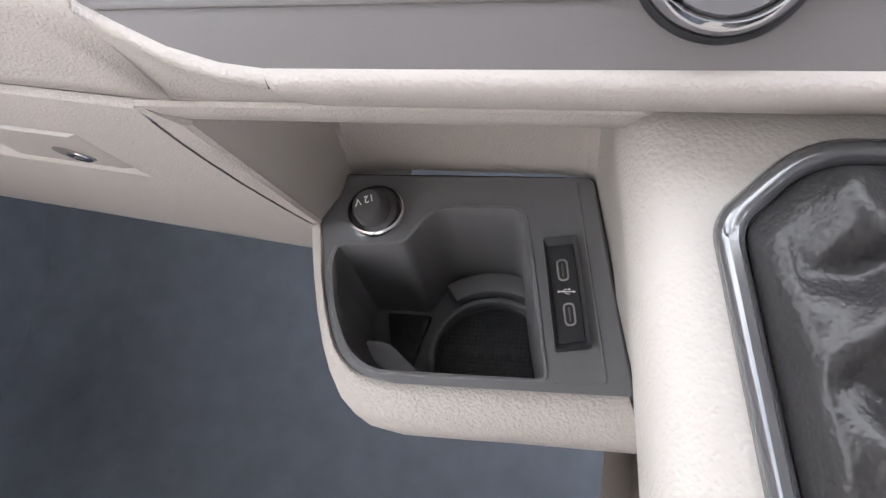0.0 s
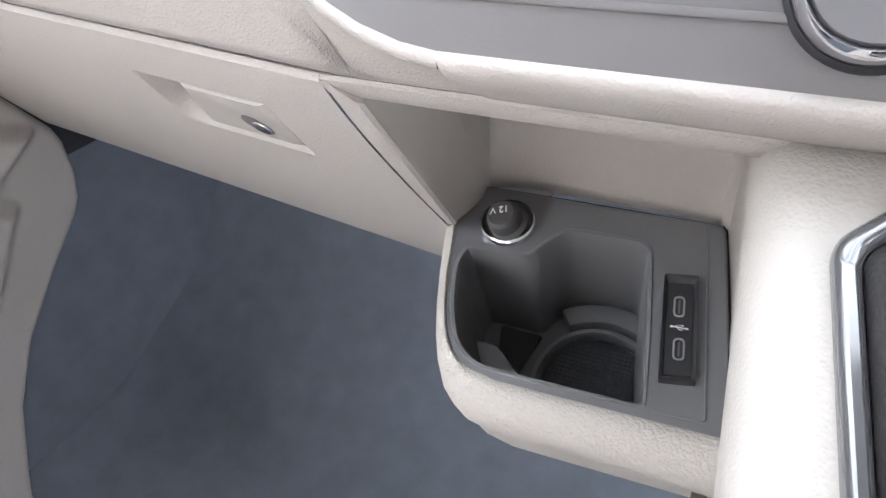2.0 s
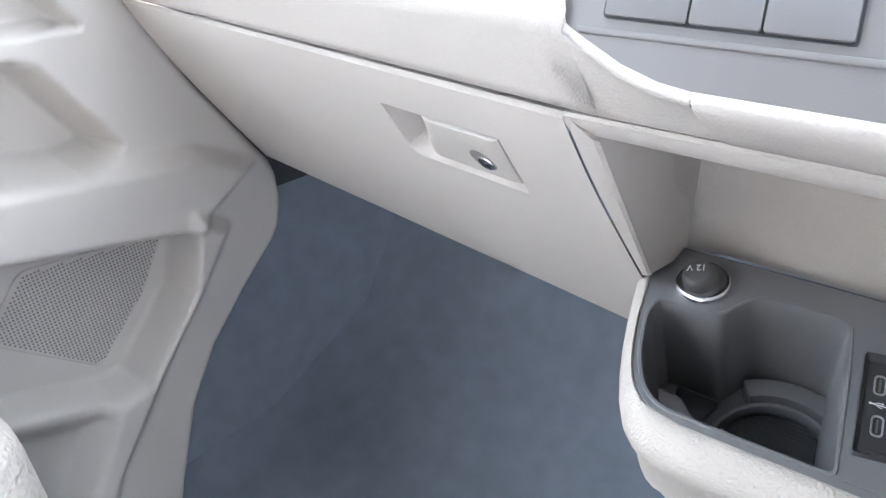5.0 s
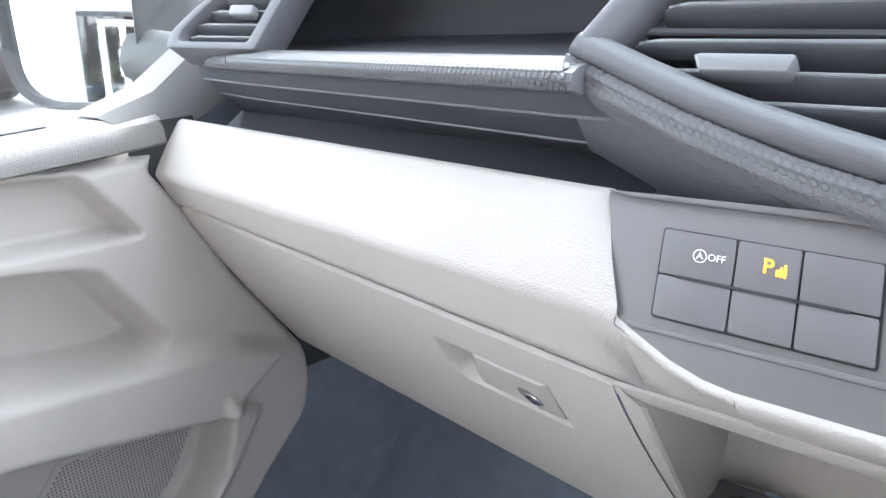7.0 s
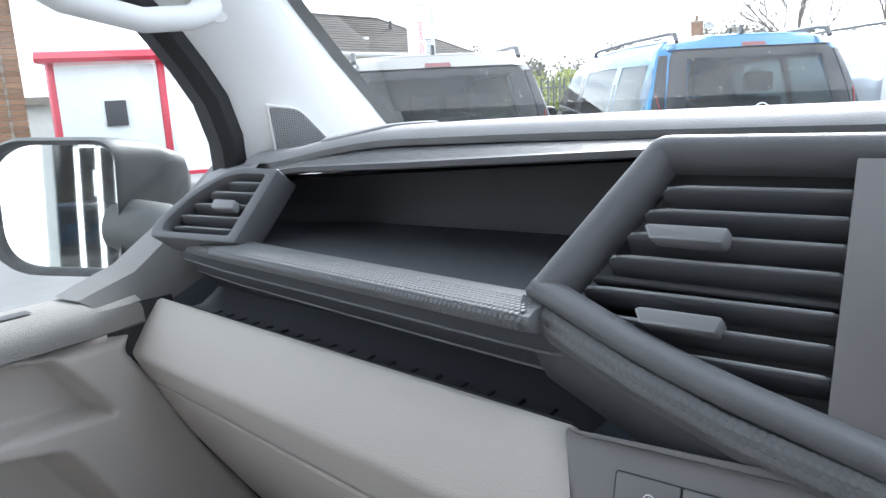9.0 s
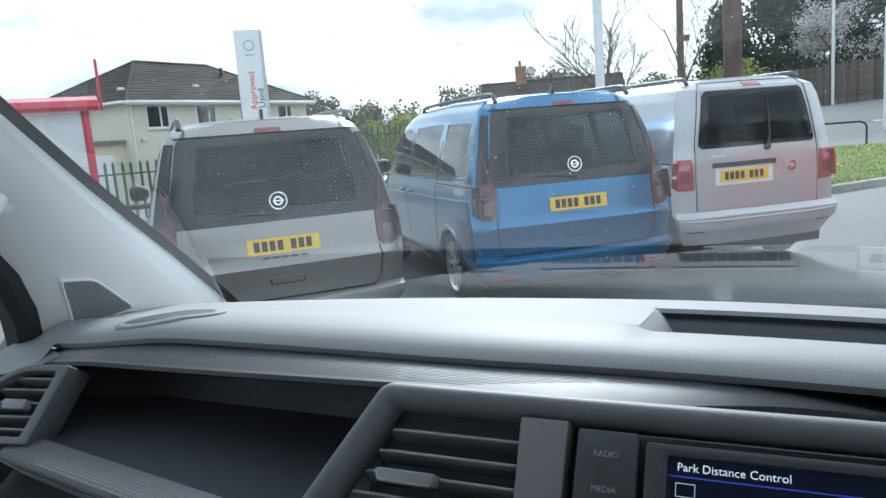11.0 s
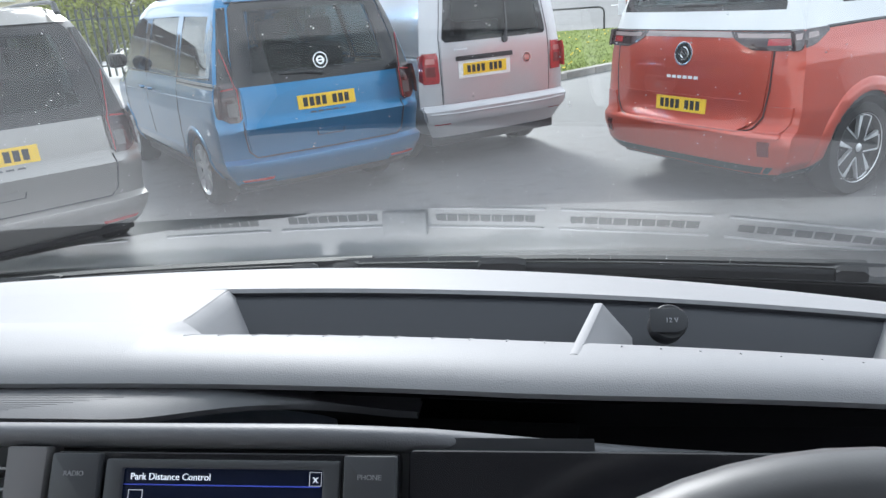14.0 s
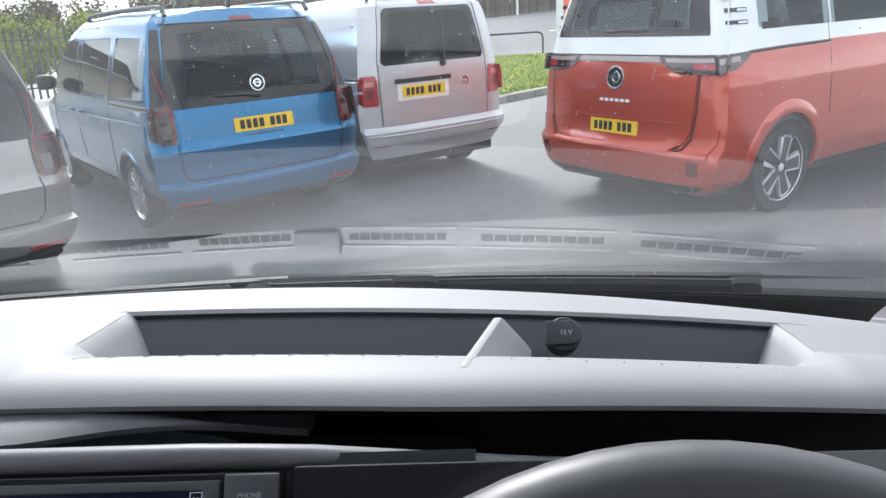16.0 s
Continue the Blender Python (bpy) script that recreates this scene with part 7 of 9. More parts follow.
        part("slide_rail", v.side_patch(sg, [(0.18, (1.075, 1.095)), (1.45, (1.075, 1.095))], 0.006, 6, 2, 0.01), BLACK, t)
        part("rail_edge", v.side_line(sg, [(0.18, 1.055), (1.45, 1.055)], 0.006, 0.004), pm, t)
        part("shut_line", v.side_line(sg, [(1.50, 0.42), (1.50, 1.70)], 0.004), BLACK, t)
        part("window_line", v.side_patch(sg, [(2.45, (1.13, 1.62)), (2.85, (1.13, 1.58)), (3.3, (1.13, 1.17))], 0.004, 10, 6, 0.004), CARGLASS, t)
    part("bumper", v.rear_patch([(0.445, (-0.80, 0.80)), (0.47, (-0.86, 0.86)), (0.55, (-0.88, 0.88)), (0.60, (-0.885, 0.885)), (0.618, (-0.87, 0.87))], 0.03, 26, 8, 0.10), pm, t, "silver rear bumper")
    part("bumper_step", v.rear_line([(-0.84, 0.545), (-0.5, 0.535), (0.5, 0.535), (0.84, 0.545)], 0.008, 0.032), pm, t)
    part("bumper_lip", v.rear_patch([(0.33, (-0.70, 0.70)), (0.44, (-0.76, 0.76))], -0.03, 14, 4), CLADDING, t)
    XP = -0.165
    part("plate_surround", v.rear_patch([(0.855, (XP - 0.31, XP + 0.31)), (1.025, (XP - 0.31, XP + 0.31))], 0.014, 6, 3), WHITEP, t)
    part("grip_bar", v.rear_patch([(1.025, (XP - 0.335, XP + 0.335)), (1.068, (XP - 0.335, XP + 0.335))], 0.03, 8, 3, 0.03), BLACK, t, "black tailgate handle strip")
    number_plate(t, v, 0.94, 0.019, XP)
    badge(t, v, 0.36, 0.985, 0.052, 0.016)
    bars(v, -0.52, -0.36, 1.125, 1.14, 5, 0.012, CHROME, t, "model_bar")
    part("rear_wiper", tube([v.at(0.09, 1.185, 0.03), v.at(0.115, 1.30, 0.03), v.at(0.13, 1.66, 0.025)], [0.022, 0.011, 0.007], 6), BLACK, t)
    part("wiper_cap", lathe([(0, 0.03), (0.03, 0.025), (0.036, 0.0)], 16, plane_m(v.at(0.09, 1.185, 0.012), (1, 0, 0), (0, 0.12, 1))), BLACK, t)
    part("cargo", join(box(-0.55, -0.15, 0.6, 0.8, 0.7, 1.40, 0.02), box(0.0, 0.5, 0.7, 0.9, 0.7, 1.36, 0.02)), CABIN, t)
    part("cabin_floor", box(-0.8, 0.8, 0.3, 3.3, 0.55, 0.62), CABIN, t)
    part("bulkhead", box(-0.75, 0.75, 2.3, 2.34, 0.6, 1.7), CABIN, t)
    part("underbody", box(-0.78, 0.78, 0.15, 4.2, 0.2, 0.34, 0.02), CLADDING, t)
    return t


panel_van(pose(0.102, 7.407, 0, 0, 0, 38.1))


def microbus(m):
    """A rounded two-tone electric bus, white above and orange red below."""
    red = paint("orange red paint", (0.50, 0.062, 0.032), 0.35)
    white = paint("white upper paint", (0.75, 0.76, 0.77), 0.0)
    t = thing("red_van", "orange-red and white two-tone microbus", "van", m, group="parked vans")
    prof = [(0.28, 0.86), (0.36, 0.94), (0.50, 0.985), (0.75, 1.0), (1.08, 0.985), (1.22, 0.96), (1.32, 0.935), (1.6, 0.875), (1.78, 0.82), (1.87, 0.74), (1.94, 0.58)]
    v = Van(4.71, 1.985, prof, [(0.28, 0.06), (0.36, 0.015), (0.50, -0.01), (0.58, -0.005), (0.62, 0.045), (0.70, 0.06), (1.0, 0.07), (1.20, 0.085), (1.32, 0.11), (1.6, 0.17), (1.87, 0.25), (1.94, 0.34)],
            [(0, 1.94), (0.6, 1.96), (2.6, 1.96), (3.3, 1.88), (3.9, 1.5), (4.3, 1.1), (4.71, 0.85)],
            [(0, 0.955), (0.3, 0.99), (0.7, 1.0), (3.8, 1.0), (4.4, 0.94), (4.71, 0.8)], (0.025, 0.09))
    gi = [(-0.66, 1.47), (0.66, 1.47), (0.60, 1.77), (-0.60, 1.77)]
    side_holes = [[(0.66, 1.47), (1.44, 1.47), (1.44, 1.74), (0.74, 1.74)], [(1.60, 1.47), (3.0, 1.47), (3.0, 1.74), (1.60, 1.74)], [(3.1, 1.42), (3.75, 1.40), (3.5, 1.64), (3.1, 1.70)]]
    RA = 0.95
    arches = [(RA, 0.40), (3.94, 0.40)]
    for nm, mt, keep in (("lower_body", red, False), ("upper_body", white, True)):
        bm = v.body([gi], side_holes, arches)
        cut = [f for f in bm.faces if (f.calc_center_median().z > 1.30) != keep]
        bmesh.ops.delete(bm, geom=cut, context="FACES")
        part(nm, bm, mt, t, "orange-red lower body" if nm == "lower_body" else "white upper body")
    part("belt_band", v.rear_patch([(1.303, (-0.93, 0.93)), (1.36, (-0.915, 0.915)), (1.435, (-0.885, 0.885))], 0.012, 24, 5), white, t)
    part("tailgate", v.rear_patch([(0.60, (-0.58, 0.58)), (0.625, (-0.67, 0.67)), (0.72, (-0.745, 0.745)), (1.0, (-0.77, 0.77)), (1.245, (-0.77, 0.77))], 0.012, 20, 10), red, t, "orange-red tailgate")
    part("rear_glass_border", join(v.rear_patch([(1.435, (-0.795, 0.795)), (1.49, (-0.79, 0.79))], 0.014, 14, 2), v.rear_patch([(1.75, (-0.72, 0.72)), (1.83, (-0.66, 0.66))], 0.014, 14, 3), v.rear_patch([(1.46, (-0.795, -0.64)), (1.78, (-0.705, -0.58))], 0.014, 3, 6), v.rear_patch([(1.46, (0.64, 0.795)), (1.78, (0.58, 0.705))], 0.014, 3, 6)), FRIT, t)
    part("rear_window", v.rear_patch([(1.465, (-0.67, 0.67)), (1.785, (-0.60, 0.60))], 0.015, 10, 5, 0.002), CARGLASS, t, "tinted rear window")
    part("spoiler", v.rear_patch([(1.83, (-0.72, 0.72)), (1.91, (-0.62, 0.62))], 0.06, 14, 3, 0.10), BLACK, t)
    part("strip_gap", v.rear_line([(-0.93, 1.298), (-0.5, 1.300), (0.5, 1.300), (0.93, 1.298)], 0.006, 0.008), BLACK, t)
    part("light_strip", v.rear_patch([(1.250, (-0.60, 0.60)), (1.292, (-0.66, 0.66))], 0.018, 16, 2), mat("pale smoked strip", (0.36, 0.29, 0.28), 0.15, coat=0.6), t, "pale light strip across the tailgate")
    for sg in (-1, 1):
        def lr(a, b):
            return (a, b) if sg > 0 else (-b, -a)
        lamp = part("tail_lamp", v.rear_patch([(1.165, lr(0.64, 0.945)), (1.19, lr(0.56, 0.955)), (1.24, lr(0.46, 0.955)), (1.292, lr(0.42, 0.945))], 0.020, 14, 8, 0.04), DARKLENS, t, "smoked wraparound tail lamp")
        part("lamp_glow", v.rear_patch([(1.20, lr(0.74, 0.93)), (1.245, lr(0.74, 0.93))], 0.024, 6, 2, 0.006), REDLENS, lamp)
        part("lamp_bar", v.rear_patch([(1.25, lr(0.50, 0.94)), (1.28, lr(0.48, 0.94))], 0.024, 10, 2, 0.006), MATS["pale smoked strip"], lamp)
        part("lamp_wing", v.side_patch(sg, [(0.12, (1.165, 1.30)), (0.30, (1.195, 1.305)), (0.46, (1.28, 1.31))], 0.012, 8, 4, 0.03), DARKLENS, lamp)
        part("lamp_bar", v.side_patch(sg, [(0.13, (1.235, 1.275)), (0.34, (1.25, 1.285))], 0.016, 8, 3, 0.01), MATS["pale smoked strip"], lamp)
        part("shut_line", v.rear_line([(sg * 0.785, 1.165), (sg * 0.785, 0.90), (sg * 0.755, 0.70), (sg * 0.69, 0.615), (sg * 0.58, 0.588), (0, 0.585)], 0.005, 0.006), BLACK, t)
        part("bumper_cheek", v.rear_patch([(0.60, lr(0.71, 0.90)), (0.66, lr(0.76, 0.945)), (0.78, lr(0.80, 0.955))], 0.016, 8, 6, 0.04), red, t)
        part("reflector", v.rear_patch([(0.43, lr(0.775, 0.85)), (0.54, lr(0.775, 0.855))], 0.010, 4, 4), mat("dark red reflector", (0.12, 0.016, 0.014), 0.25, coat=0.4), t)
        arch(t, v, RA, 0.40, red, sg, w=0.11)
        arch(t, v, 3.94, 0.40, red, sg, w=0.11)
        part("wheel_liner", tube([v.on(sg, RA + 0.41 * math.cos(radians(a)), 0.372 + 0.41 * math.sin(radians(a)), -0.14) for a in span(-8, 188, 20)], 0.13, 8), BLACK, t)
        blade_wheel(t, sg * 0.955, RA, 0.378)
        blade_wheel(t, sg * 0.955, 3.94, 0.378)
        part("sill", v.side_patch(sg, [(1.42, (0.28, 0.36)), (3.4, (0.28, 0.36))], 0.012, 4, 3, 0.03), CLADDING, t)
        part("side_window", v.side_patch(sg, [(0.60, (1.47, 1.66)), (0.68, (1.455, 1.74)), (1.50, (1.455, 1.76))], 0.006, 10, 6, 0.004), CARGLASS, t, "tinted side window")
        part("side_window", v.side_patch(sg, [(1.53, (1.455, 1.76)), (3.04, (1.455, 1.76))], 0.006, 10, 6, 0.004), CARGLASS, t)
        part("side_window", v.side_patch(sg, [(3.07, (1.40, 1.74)), (3.5, (1.40, 1.64)), (3.82, (1.40, 1.42))], 0.006, 10, 6, 0.004), CARGLASS, t)
        part("belt_line", v.side_line(sg, [(0.46, 1.305), (0.9, 1.315), (1.48, 1.32)], 0.012, 0.002), BLACK, t)
        part("waist", v.side_patch(sg, [(1.49, (1.30, 1.335)), (3.9, (1.30, 1.335))], 0.004, 10, 3, 0.006), red, t)
        for k in range(3):
            part("vent_slot", v.side_patch(sg, [(0.25, (1.50 + 0.085 * k, 1.53 + 0.085 * k)), (0.48, (1.50 + 0.085 * k, 1.53 + 0.085 * k))], 0.005, 3, 2, 0.008), FRIT, t)
            part("slot_mark", v.side_patch(sg, [(0.37, (1.507 + 0.085 * k, 1.523 + 0.085 * k)), (0.47, (1.507 + 0.085 * k, 1.523 + 0.085 * k))], 0.008, 3, 2, 0.004), ALLOY, t)
        part("shut_line", v.side_line(sg, [(1.47, 0.75), (1.49, 1.76)], 0.004), BLACK, t)
        part("shut_line", v.side_line(sg, [(3.02, 0.40), (3.04, 1.40)], 0.004), BLACK, t)
    part("bumper_edge", v.rear_patch([(0.56, (-0.90, 0.90)), (0.585, (-0.92, 0.92)), (0.60, (-0.90, 0.90))], 0.012, 26, 4, 0.05), red, t)
    part("bumper_lip", v.rear_patch([(0.285, (-0.80, 0.80)), (0.345, (-0.86, 0.86))], 0.004, 16, 4), CLADDING, t, "black lower bumper")
    part("plate_ledge", v.rear_patch([(0.795, (-0.62, 0.62)), (0.812, (-0.66, 0.66))], 0.022, 14, 2, 0.02), red, t)
    number_plate(t, v, 0.735, 0.02)
    badge(t, v, 0, 1.125, 0.092, 0.018)
    bars(v, -0.17, 0.17, 0.935, 0.958, 6, 0.018, WHITEP, t, "model_bar")
    part("rear_wiper", tube([v.at(-0.16, 1.475, 0.03), v.at(0.0, 1.485, 0.03), v.at(0.26, 1.478, 0.025)], [0.010, 0.014, 0.008], 6), BLACK, t)
    seats(t, 1.2)
    part("underbody", box(-0.80, 0.80, 0.2, 4.4, 0.22, 0.34, 0.02), CLADDING, t)
    return t


microbus(pose(1.54, 5.909, -0.04, 0, 0, -55.1))


# ---------------------------------------------------------------- surroundings
random.seed(7)
GRASS = mat("spring grass", (0.14, 0.18, 0.035), 0.95, spec=0.1, bump=0.5, bscale=30, var=0.2, vscale=2.0)
BLADE = mat("grass blades", (0.115, 0.155, 0.028), 0.95, spec=0.1, var=0.3, vscale=1.2)
YELLOW = mat("yellow flower heads", (0.75, 0.55, 0.04), 0.8, var=0.1)
ROAD = mat("pale road asphalt", (0.17, 0.17, 0.172), 0.9, bump=0.6, bscale=90, var=0.15, vscale=0.4, grime=0.3)
KERB = mat("weathered concrete kerb", (0.30, 0.285, 0.26), 0.9, bump=0.6, bscale=80, var=0.25, vscale=4, vary=0.15, grime=0.5)
LINE = mat("white road paint", (0.7, 0.7, 0.68), 0.8, var=0.15, vscale=8)
PLASTER = mat("cream wall plaster", (0.72, 0.66, 0.52), 0.9, bump=0.4, bscale=60, var=0.08, vscale=0.8, grime=0.15)
TILES = mat("brown roof tiles", (0.042, 0.032, 0.027), 0.9, spec=0.2, bump=0.6, bscale=25, var=0.3, vscale=3, vary=0.25, grime=0.4)
UPVC = mat("white window frame", (0.8, 0.8, 0.8), 0.4, var=0.03)
PANE = glass("house window pane", (0.25, 0.27, 0.3), see=0.6, base=0.10)
ROOMDARK = mat("dark room", (0.03, 0.03, 0.032), 0.9)
BRICK = mat("brown brick", (0.24, 0.13, 0.075), 0.9, bump=0.5, bscale=120, var=0.3, vscale=5, vary=0.25)
MORTAR = mat("grey mortar", (0.33, 0.30, 0.26), 0.95, bump=0.4, bscale=200, var=0.15)
GALV = mat("white lamp post paint", (0.72, 0.73, 0.74), 0.45, var=0.1, vscale=4, grime=0.2)
POLEW = mat("brown pole timber", (0.11, 0.075, 0.06), 0.9, bump=0.7, bscale=40, var=0.3, vscale=5)
PALG = mat("green palisade paint", (0.05, 0.14, 0.10), 0.5, var=0.15, vary=0.2)
PALD = mat("dark palisade steel", (0.07, 0.085, 0.07), 0.55, var=0.2, vary=0.25)
BOARD = mat("grey brown fence board", (0.12, 0.10, 0.085), 0.9, bump=0.5, bscale=60, var=0.3, vscale=3, vary=0.3)
REDP = mat("red shelter paint", (0.55, 0.03, 0.06), 0.35, coat=0.4, var=0.06)
FROST = mat("frosted shelter panel", (0.75, 0.78, 0.78), 0.3, var=0.04)
SIGNW = mat("white sign panel", (0.80, 0.81, 0.82), 0.4, var=0.04, vscale=1.5)
SIGNR = mat("red sign print", (0.72, 0.05, 0.04), 0.5, var=0.03)
SIGNO = mat("orange banner print", (0.80, 0.14, 0.05), 0.5, var=0.05)
SIGND = mat("dark blue sign print", (0.03, 0.05, 0.12), 0.5, var=0.03)
BARK = mat("grey tree bark", (0.10, 0.085, 0.07), 0.95, bump=0.8, bscale=30, var=0.3, vscale=4)
LEAF_Y = mat("yellow green leaf", (0.26, 0.29, 0.06), 0.7, var=0.4, vscale=1.0)
LEAF_D = mat("dark conifer leaf", (0.025, 0.045, 0.025), 0.8, var=0.4, vscale=1.0)
LEAF_M = mat("brown green leaf", (0.10, 0.11, 0.05), 0.8, var=0.5, vscale=0.7)
LEAF_W = mat("pale blossom", (0.48, 0.45, 0.42), 0.8, var=0.25, vscale=1.0)
# wood colour lightened to carry the haze of distance
WOODS = mat("far wood", (0.15, 0.14, 0.105), 0.9, var=0.4, vscale=0.3)


def pieces(name, bm, material, parent, ms):
    """Alike pieces on one mesh, each an object under its parent."""
    first = part(name, bm, material, parent, smooth=False)
    first.matrix_basis = ms[0]
    for m in ms[1:]:
        o = new(name, first.data)
        o.parent, o.matrix_basis = parent, m


def soup(name, verts, faces, material, parent=None):
    me = bpy.data.meshes.new(name)
    me.from_pydata(verts, [], faces)
    me.materials.append(material)
    ob = new(name, me)
    ob.parent = parent
    return ob


# verge, kerb and road
KERBL = [Vector(p) for p in ((-6.0, 12.6), (-2.0, 12.9), (0.2, 13.25), (0.95, 13.9), (2.4, 15.65), (6.0, 20.0), (11.5, 26.6))]


def along(line, s):
    for a, b in zip(line, line[1:]):
        d = (b - a).length
        if s <= d or b is line[-1]:
            return a + (b - a) * (s / d), (b - a).normalized()
        s -= d


KLEN = sum((b - a).length for a, b in zip(KERBL, KERBL[1:]))
rows = []
for s in span(0, KLEN, 40):
    p, d = along(KERBL, min(s, KLEN - 0.001))
    yb = max(27.6, p.y + 0.3)
    n = Vector((-d.y, d.x)) * 0.10
    rows.append([(p.x + n.x + (0 if k == 0 else 0.25 * k * (p.x - 1)), (p.y + n.y) + (yb - p.y) * k, 0.11 + terrain(p.x, p.y + (yb - p.y) * k) + 0.05 * math.sin(k * 3.0)) for k in (0, 0.02, 0.08, 0.2, 0.4, 0.6, 0.8, 1.0)])
tagged(part("verge", loft(rows), GRASS), "grass verge with yellow flowers behind the kerb", "grass", kind="structure")
kerb = thing("kerb", "weathered concrete kerb along the forecourt", "kerb", kind="structure")
ms = []
for i in range(int(KLEN / 0.92)):
    p, d = along(KERBL, 0.46 + 0.92 * i)
    ms.append(Matrix.Translation((p.x, p.y, random.uniform(-0.006, 0.006))) @ Matrix.Rotation(math.atan2(d.y, d.x) + random.uniform(-0.008, 0.008), 4, "Z"))
pieces("kerbstone", box(-0.452, 0.452, -0.07, 0.11, -0.1, 0.125, 0.018, 2), KERB, kerb, ms)
vs, fs, fv, ff = [], [], [], []
for i in range(16000):
    s = random.uniform(4.0, KLEN - 0.1)
    p, d = along(KERBL, s)
    k = random.random() ** 1.6
    yb = max(27.6, p.y + 0.3)
    x, y = p.x - d.y * 0.18 + 0.25 * k * (p.x - 1) * (k > 0), p.y + d.x * 0.18 + (yb - p.y) * k
    z = 0.11 + 0.05 * math.sin(k * 3.0)
    a, h, w = random.uniform(0, 6.28), random.uniform(0.02, 0.06), random.uniform(0.006, 0.014)
    c, q = math.cos(a) * w, math.sin(a) * w
    n = len(vs)
    vs += [(x - c, y - q, z - 0.01), (x + c, y + q, z - 0.01), (x + random.uniform(-0.04, 0.04), y + random.uniform(-0.04, 0.04), z + h)]
    fs.append((n, n + 1, n + 2))
    if i % 100 == 0:
        n = len(fv)
        r = random.uniform(0.025, 0.045)
        fv += [(x + r * math.cos(b), y + r * math.sin(b), z + h + 0.015 * (j % 2)) for j, b in enumerate(span(0, 6.28, 7)[:-1])] + [(x, y, z + h + 0.03)]
        ff += [(n + j, n + (j + 1) % 6, n + 6) for j in range(6)]
tagged(soup("grass_blades", vs, fs, BLADE), "tufts of spring grass on the verge", "grass", kind="stuff")
tagged(soup("dandelions", fv, ff, YELLOW), "yellow dandelion heads in the grass", "flowers", kind="stuff")
road = tagged(part("road", loft([[(x, y, terrain(x, y) + 0.03) for x in span(-45, 60, 50)] for y in span(27.7, 40.5, 14)]), ROAD), "pale grey public road climbing beyond the verge", "road", kind="structure")
for x in span(-20, 40, 16):
    part("road_marking", loft([[(x + u, y, terrain(x + u, y) + 0.036) for u in span(0, 2.0, 4)] for y in (34.0, 34.12)]), LINE, road)


def hoop(label, pts, r=0.035):
    rail = thing("hoop_rail", label, "rail", group="black hoop rails")
    part("bar", tube(pts, r, 10), mat("black rail paint", (0.015, 0.015, 0.017), 0.4, var=0.1), rail)
    for p in (pts[0], pts[-1]):
        part("foot", box(p[0] - 0.08, p[0] + 0.08, p[1] - 0.08, p[1] + 0.08, p[2] - 0.02, p[2] + 0.02, 0.005), KERB, rail)


def hoop_pts(x0, y0, x1, y1, z, h):
    a, b = Vector((x0, y0, z)), Vector((x1, y1, z))
    u, up = (b - a).normalized(), Vector((0, 0, 1))
    return [a, a + up * (h - 0.18), a + up * (h - 0.06) + u * 0.05, a + up * h + u * 0.18, b + up * h - u * 0.18, b + up * (h - 0.06) - u * 0.05, b + up * (h - 0.18), b]


hoop("black tubular knee rail on the grass verge", hoop_pts(-1.2, 26.6, 3.05, 27.3, 0.1, 0.78))
hoop("small black tubular rail beside the shelter", hoop_pts(-9.3, 8.2, -8.3, 8.7, 0.0, 0.75))


# poles
def pole(name, label, cat, x, y, r0, r1, h, material, extras=()):
    p = thing(name, label, cat)
    part("shaft", tube([(x, y, terrain(x, y) - 0.1), (x, y, h * 0.5), (x, y, h)], [r0, (r0 + r1) / 2, r1], 16), material, p)
    for nm, bm, m in extras:
        part(nm, bm, m, p)


pole("lamp_post", "white painted steel street lamp post", "lamp post", -2.55, 12.95, 0.085, 0.07, 8.0, GALV,
     [("lantern", box(-2.75, -2.35, 12.6, 13.9, 7.95, 8.1, 0.05, 3), GALV), ("access_door", box(-2.60, -2.50, 12.855, 12.87, 0.5, 1.0, 0.005), GALV)])
pole("telegraph_pole", "stout brown timber telegraph pole", "pole", -0.45, 14.6, 0.17, 0.15, 8.5, POLEW, [("cross_arm", box(-1.4, 0.5, 14.5, 14.62, 7.6, 7.75, 0.01), POLEW)])
pole("utility_pole", "slender dark timber utility pole", "pole", -2.5, 25.6, 0.12, 0.10, 8.0, POLEW, [("bracket", box(-2.62, -2.2, 25.5, 25.6, 3.9, 4.1, 0.01), POLEW)])
pole("sign_post", "thin grey steel post by the road", "pole", 3.0, 40.8, 0.07, 0.07, 7.5, GALV)

# pylon sign and banner
pyl = thing("pylon_sign", "tall white and grey pylon sign with red lettering", "sign", pose(-13.42, 17.25, 0, 0, 0, 38))
part("panel", box(-0.395, 0.395, -0.09, 0.09, 0.0, 4.86, 0.02, 3), SIGNW, pyl)
part("stripe", box(0.30, 0.398, -0.093, 0.093, 0.05, 4.8, 0.0), mat("grey sign edge", (0.55, 0.57, 0.6), 0.4), pyl)
part("corner_flash", prism([(-0.36, 1.98), (0.30, 1.98), (-0.05, 2.22)], 0.09, 0.095, 0, 1, Matrix(((1, 0, 0, 0), (0, 0, -1, 0), (0, 1, 0, 0), (0, 0, 0, 1)))), SIGNR, pyl)
part("emblem", ring([(0.15 * math.cos(a), 4.42 + 0.15 * math.sin(a)) for a in span(0, 6.2832, 25)[:-1]], [(0.125 * math.cos(a), 4.42 + 0.125 * math.sin(a)) for a in span(0, 6.2832, 25)[:-1]], 0.09, 0.094, 0, Matrix(((1, 0, 0, 0), (0, 0, -1, 0), (0, 1, 0, 0), (0, 0, 0, 1)))), mat("grey emblem", (0.3, 0.33, 0.38), 0.4), pyl)
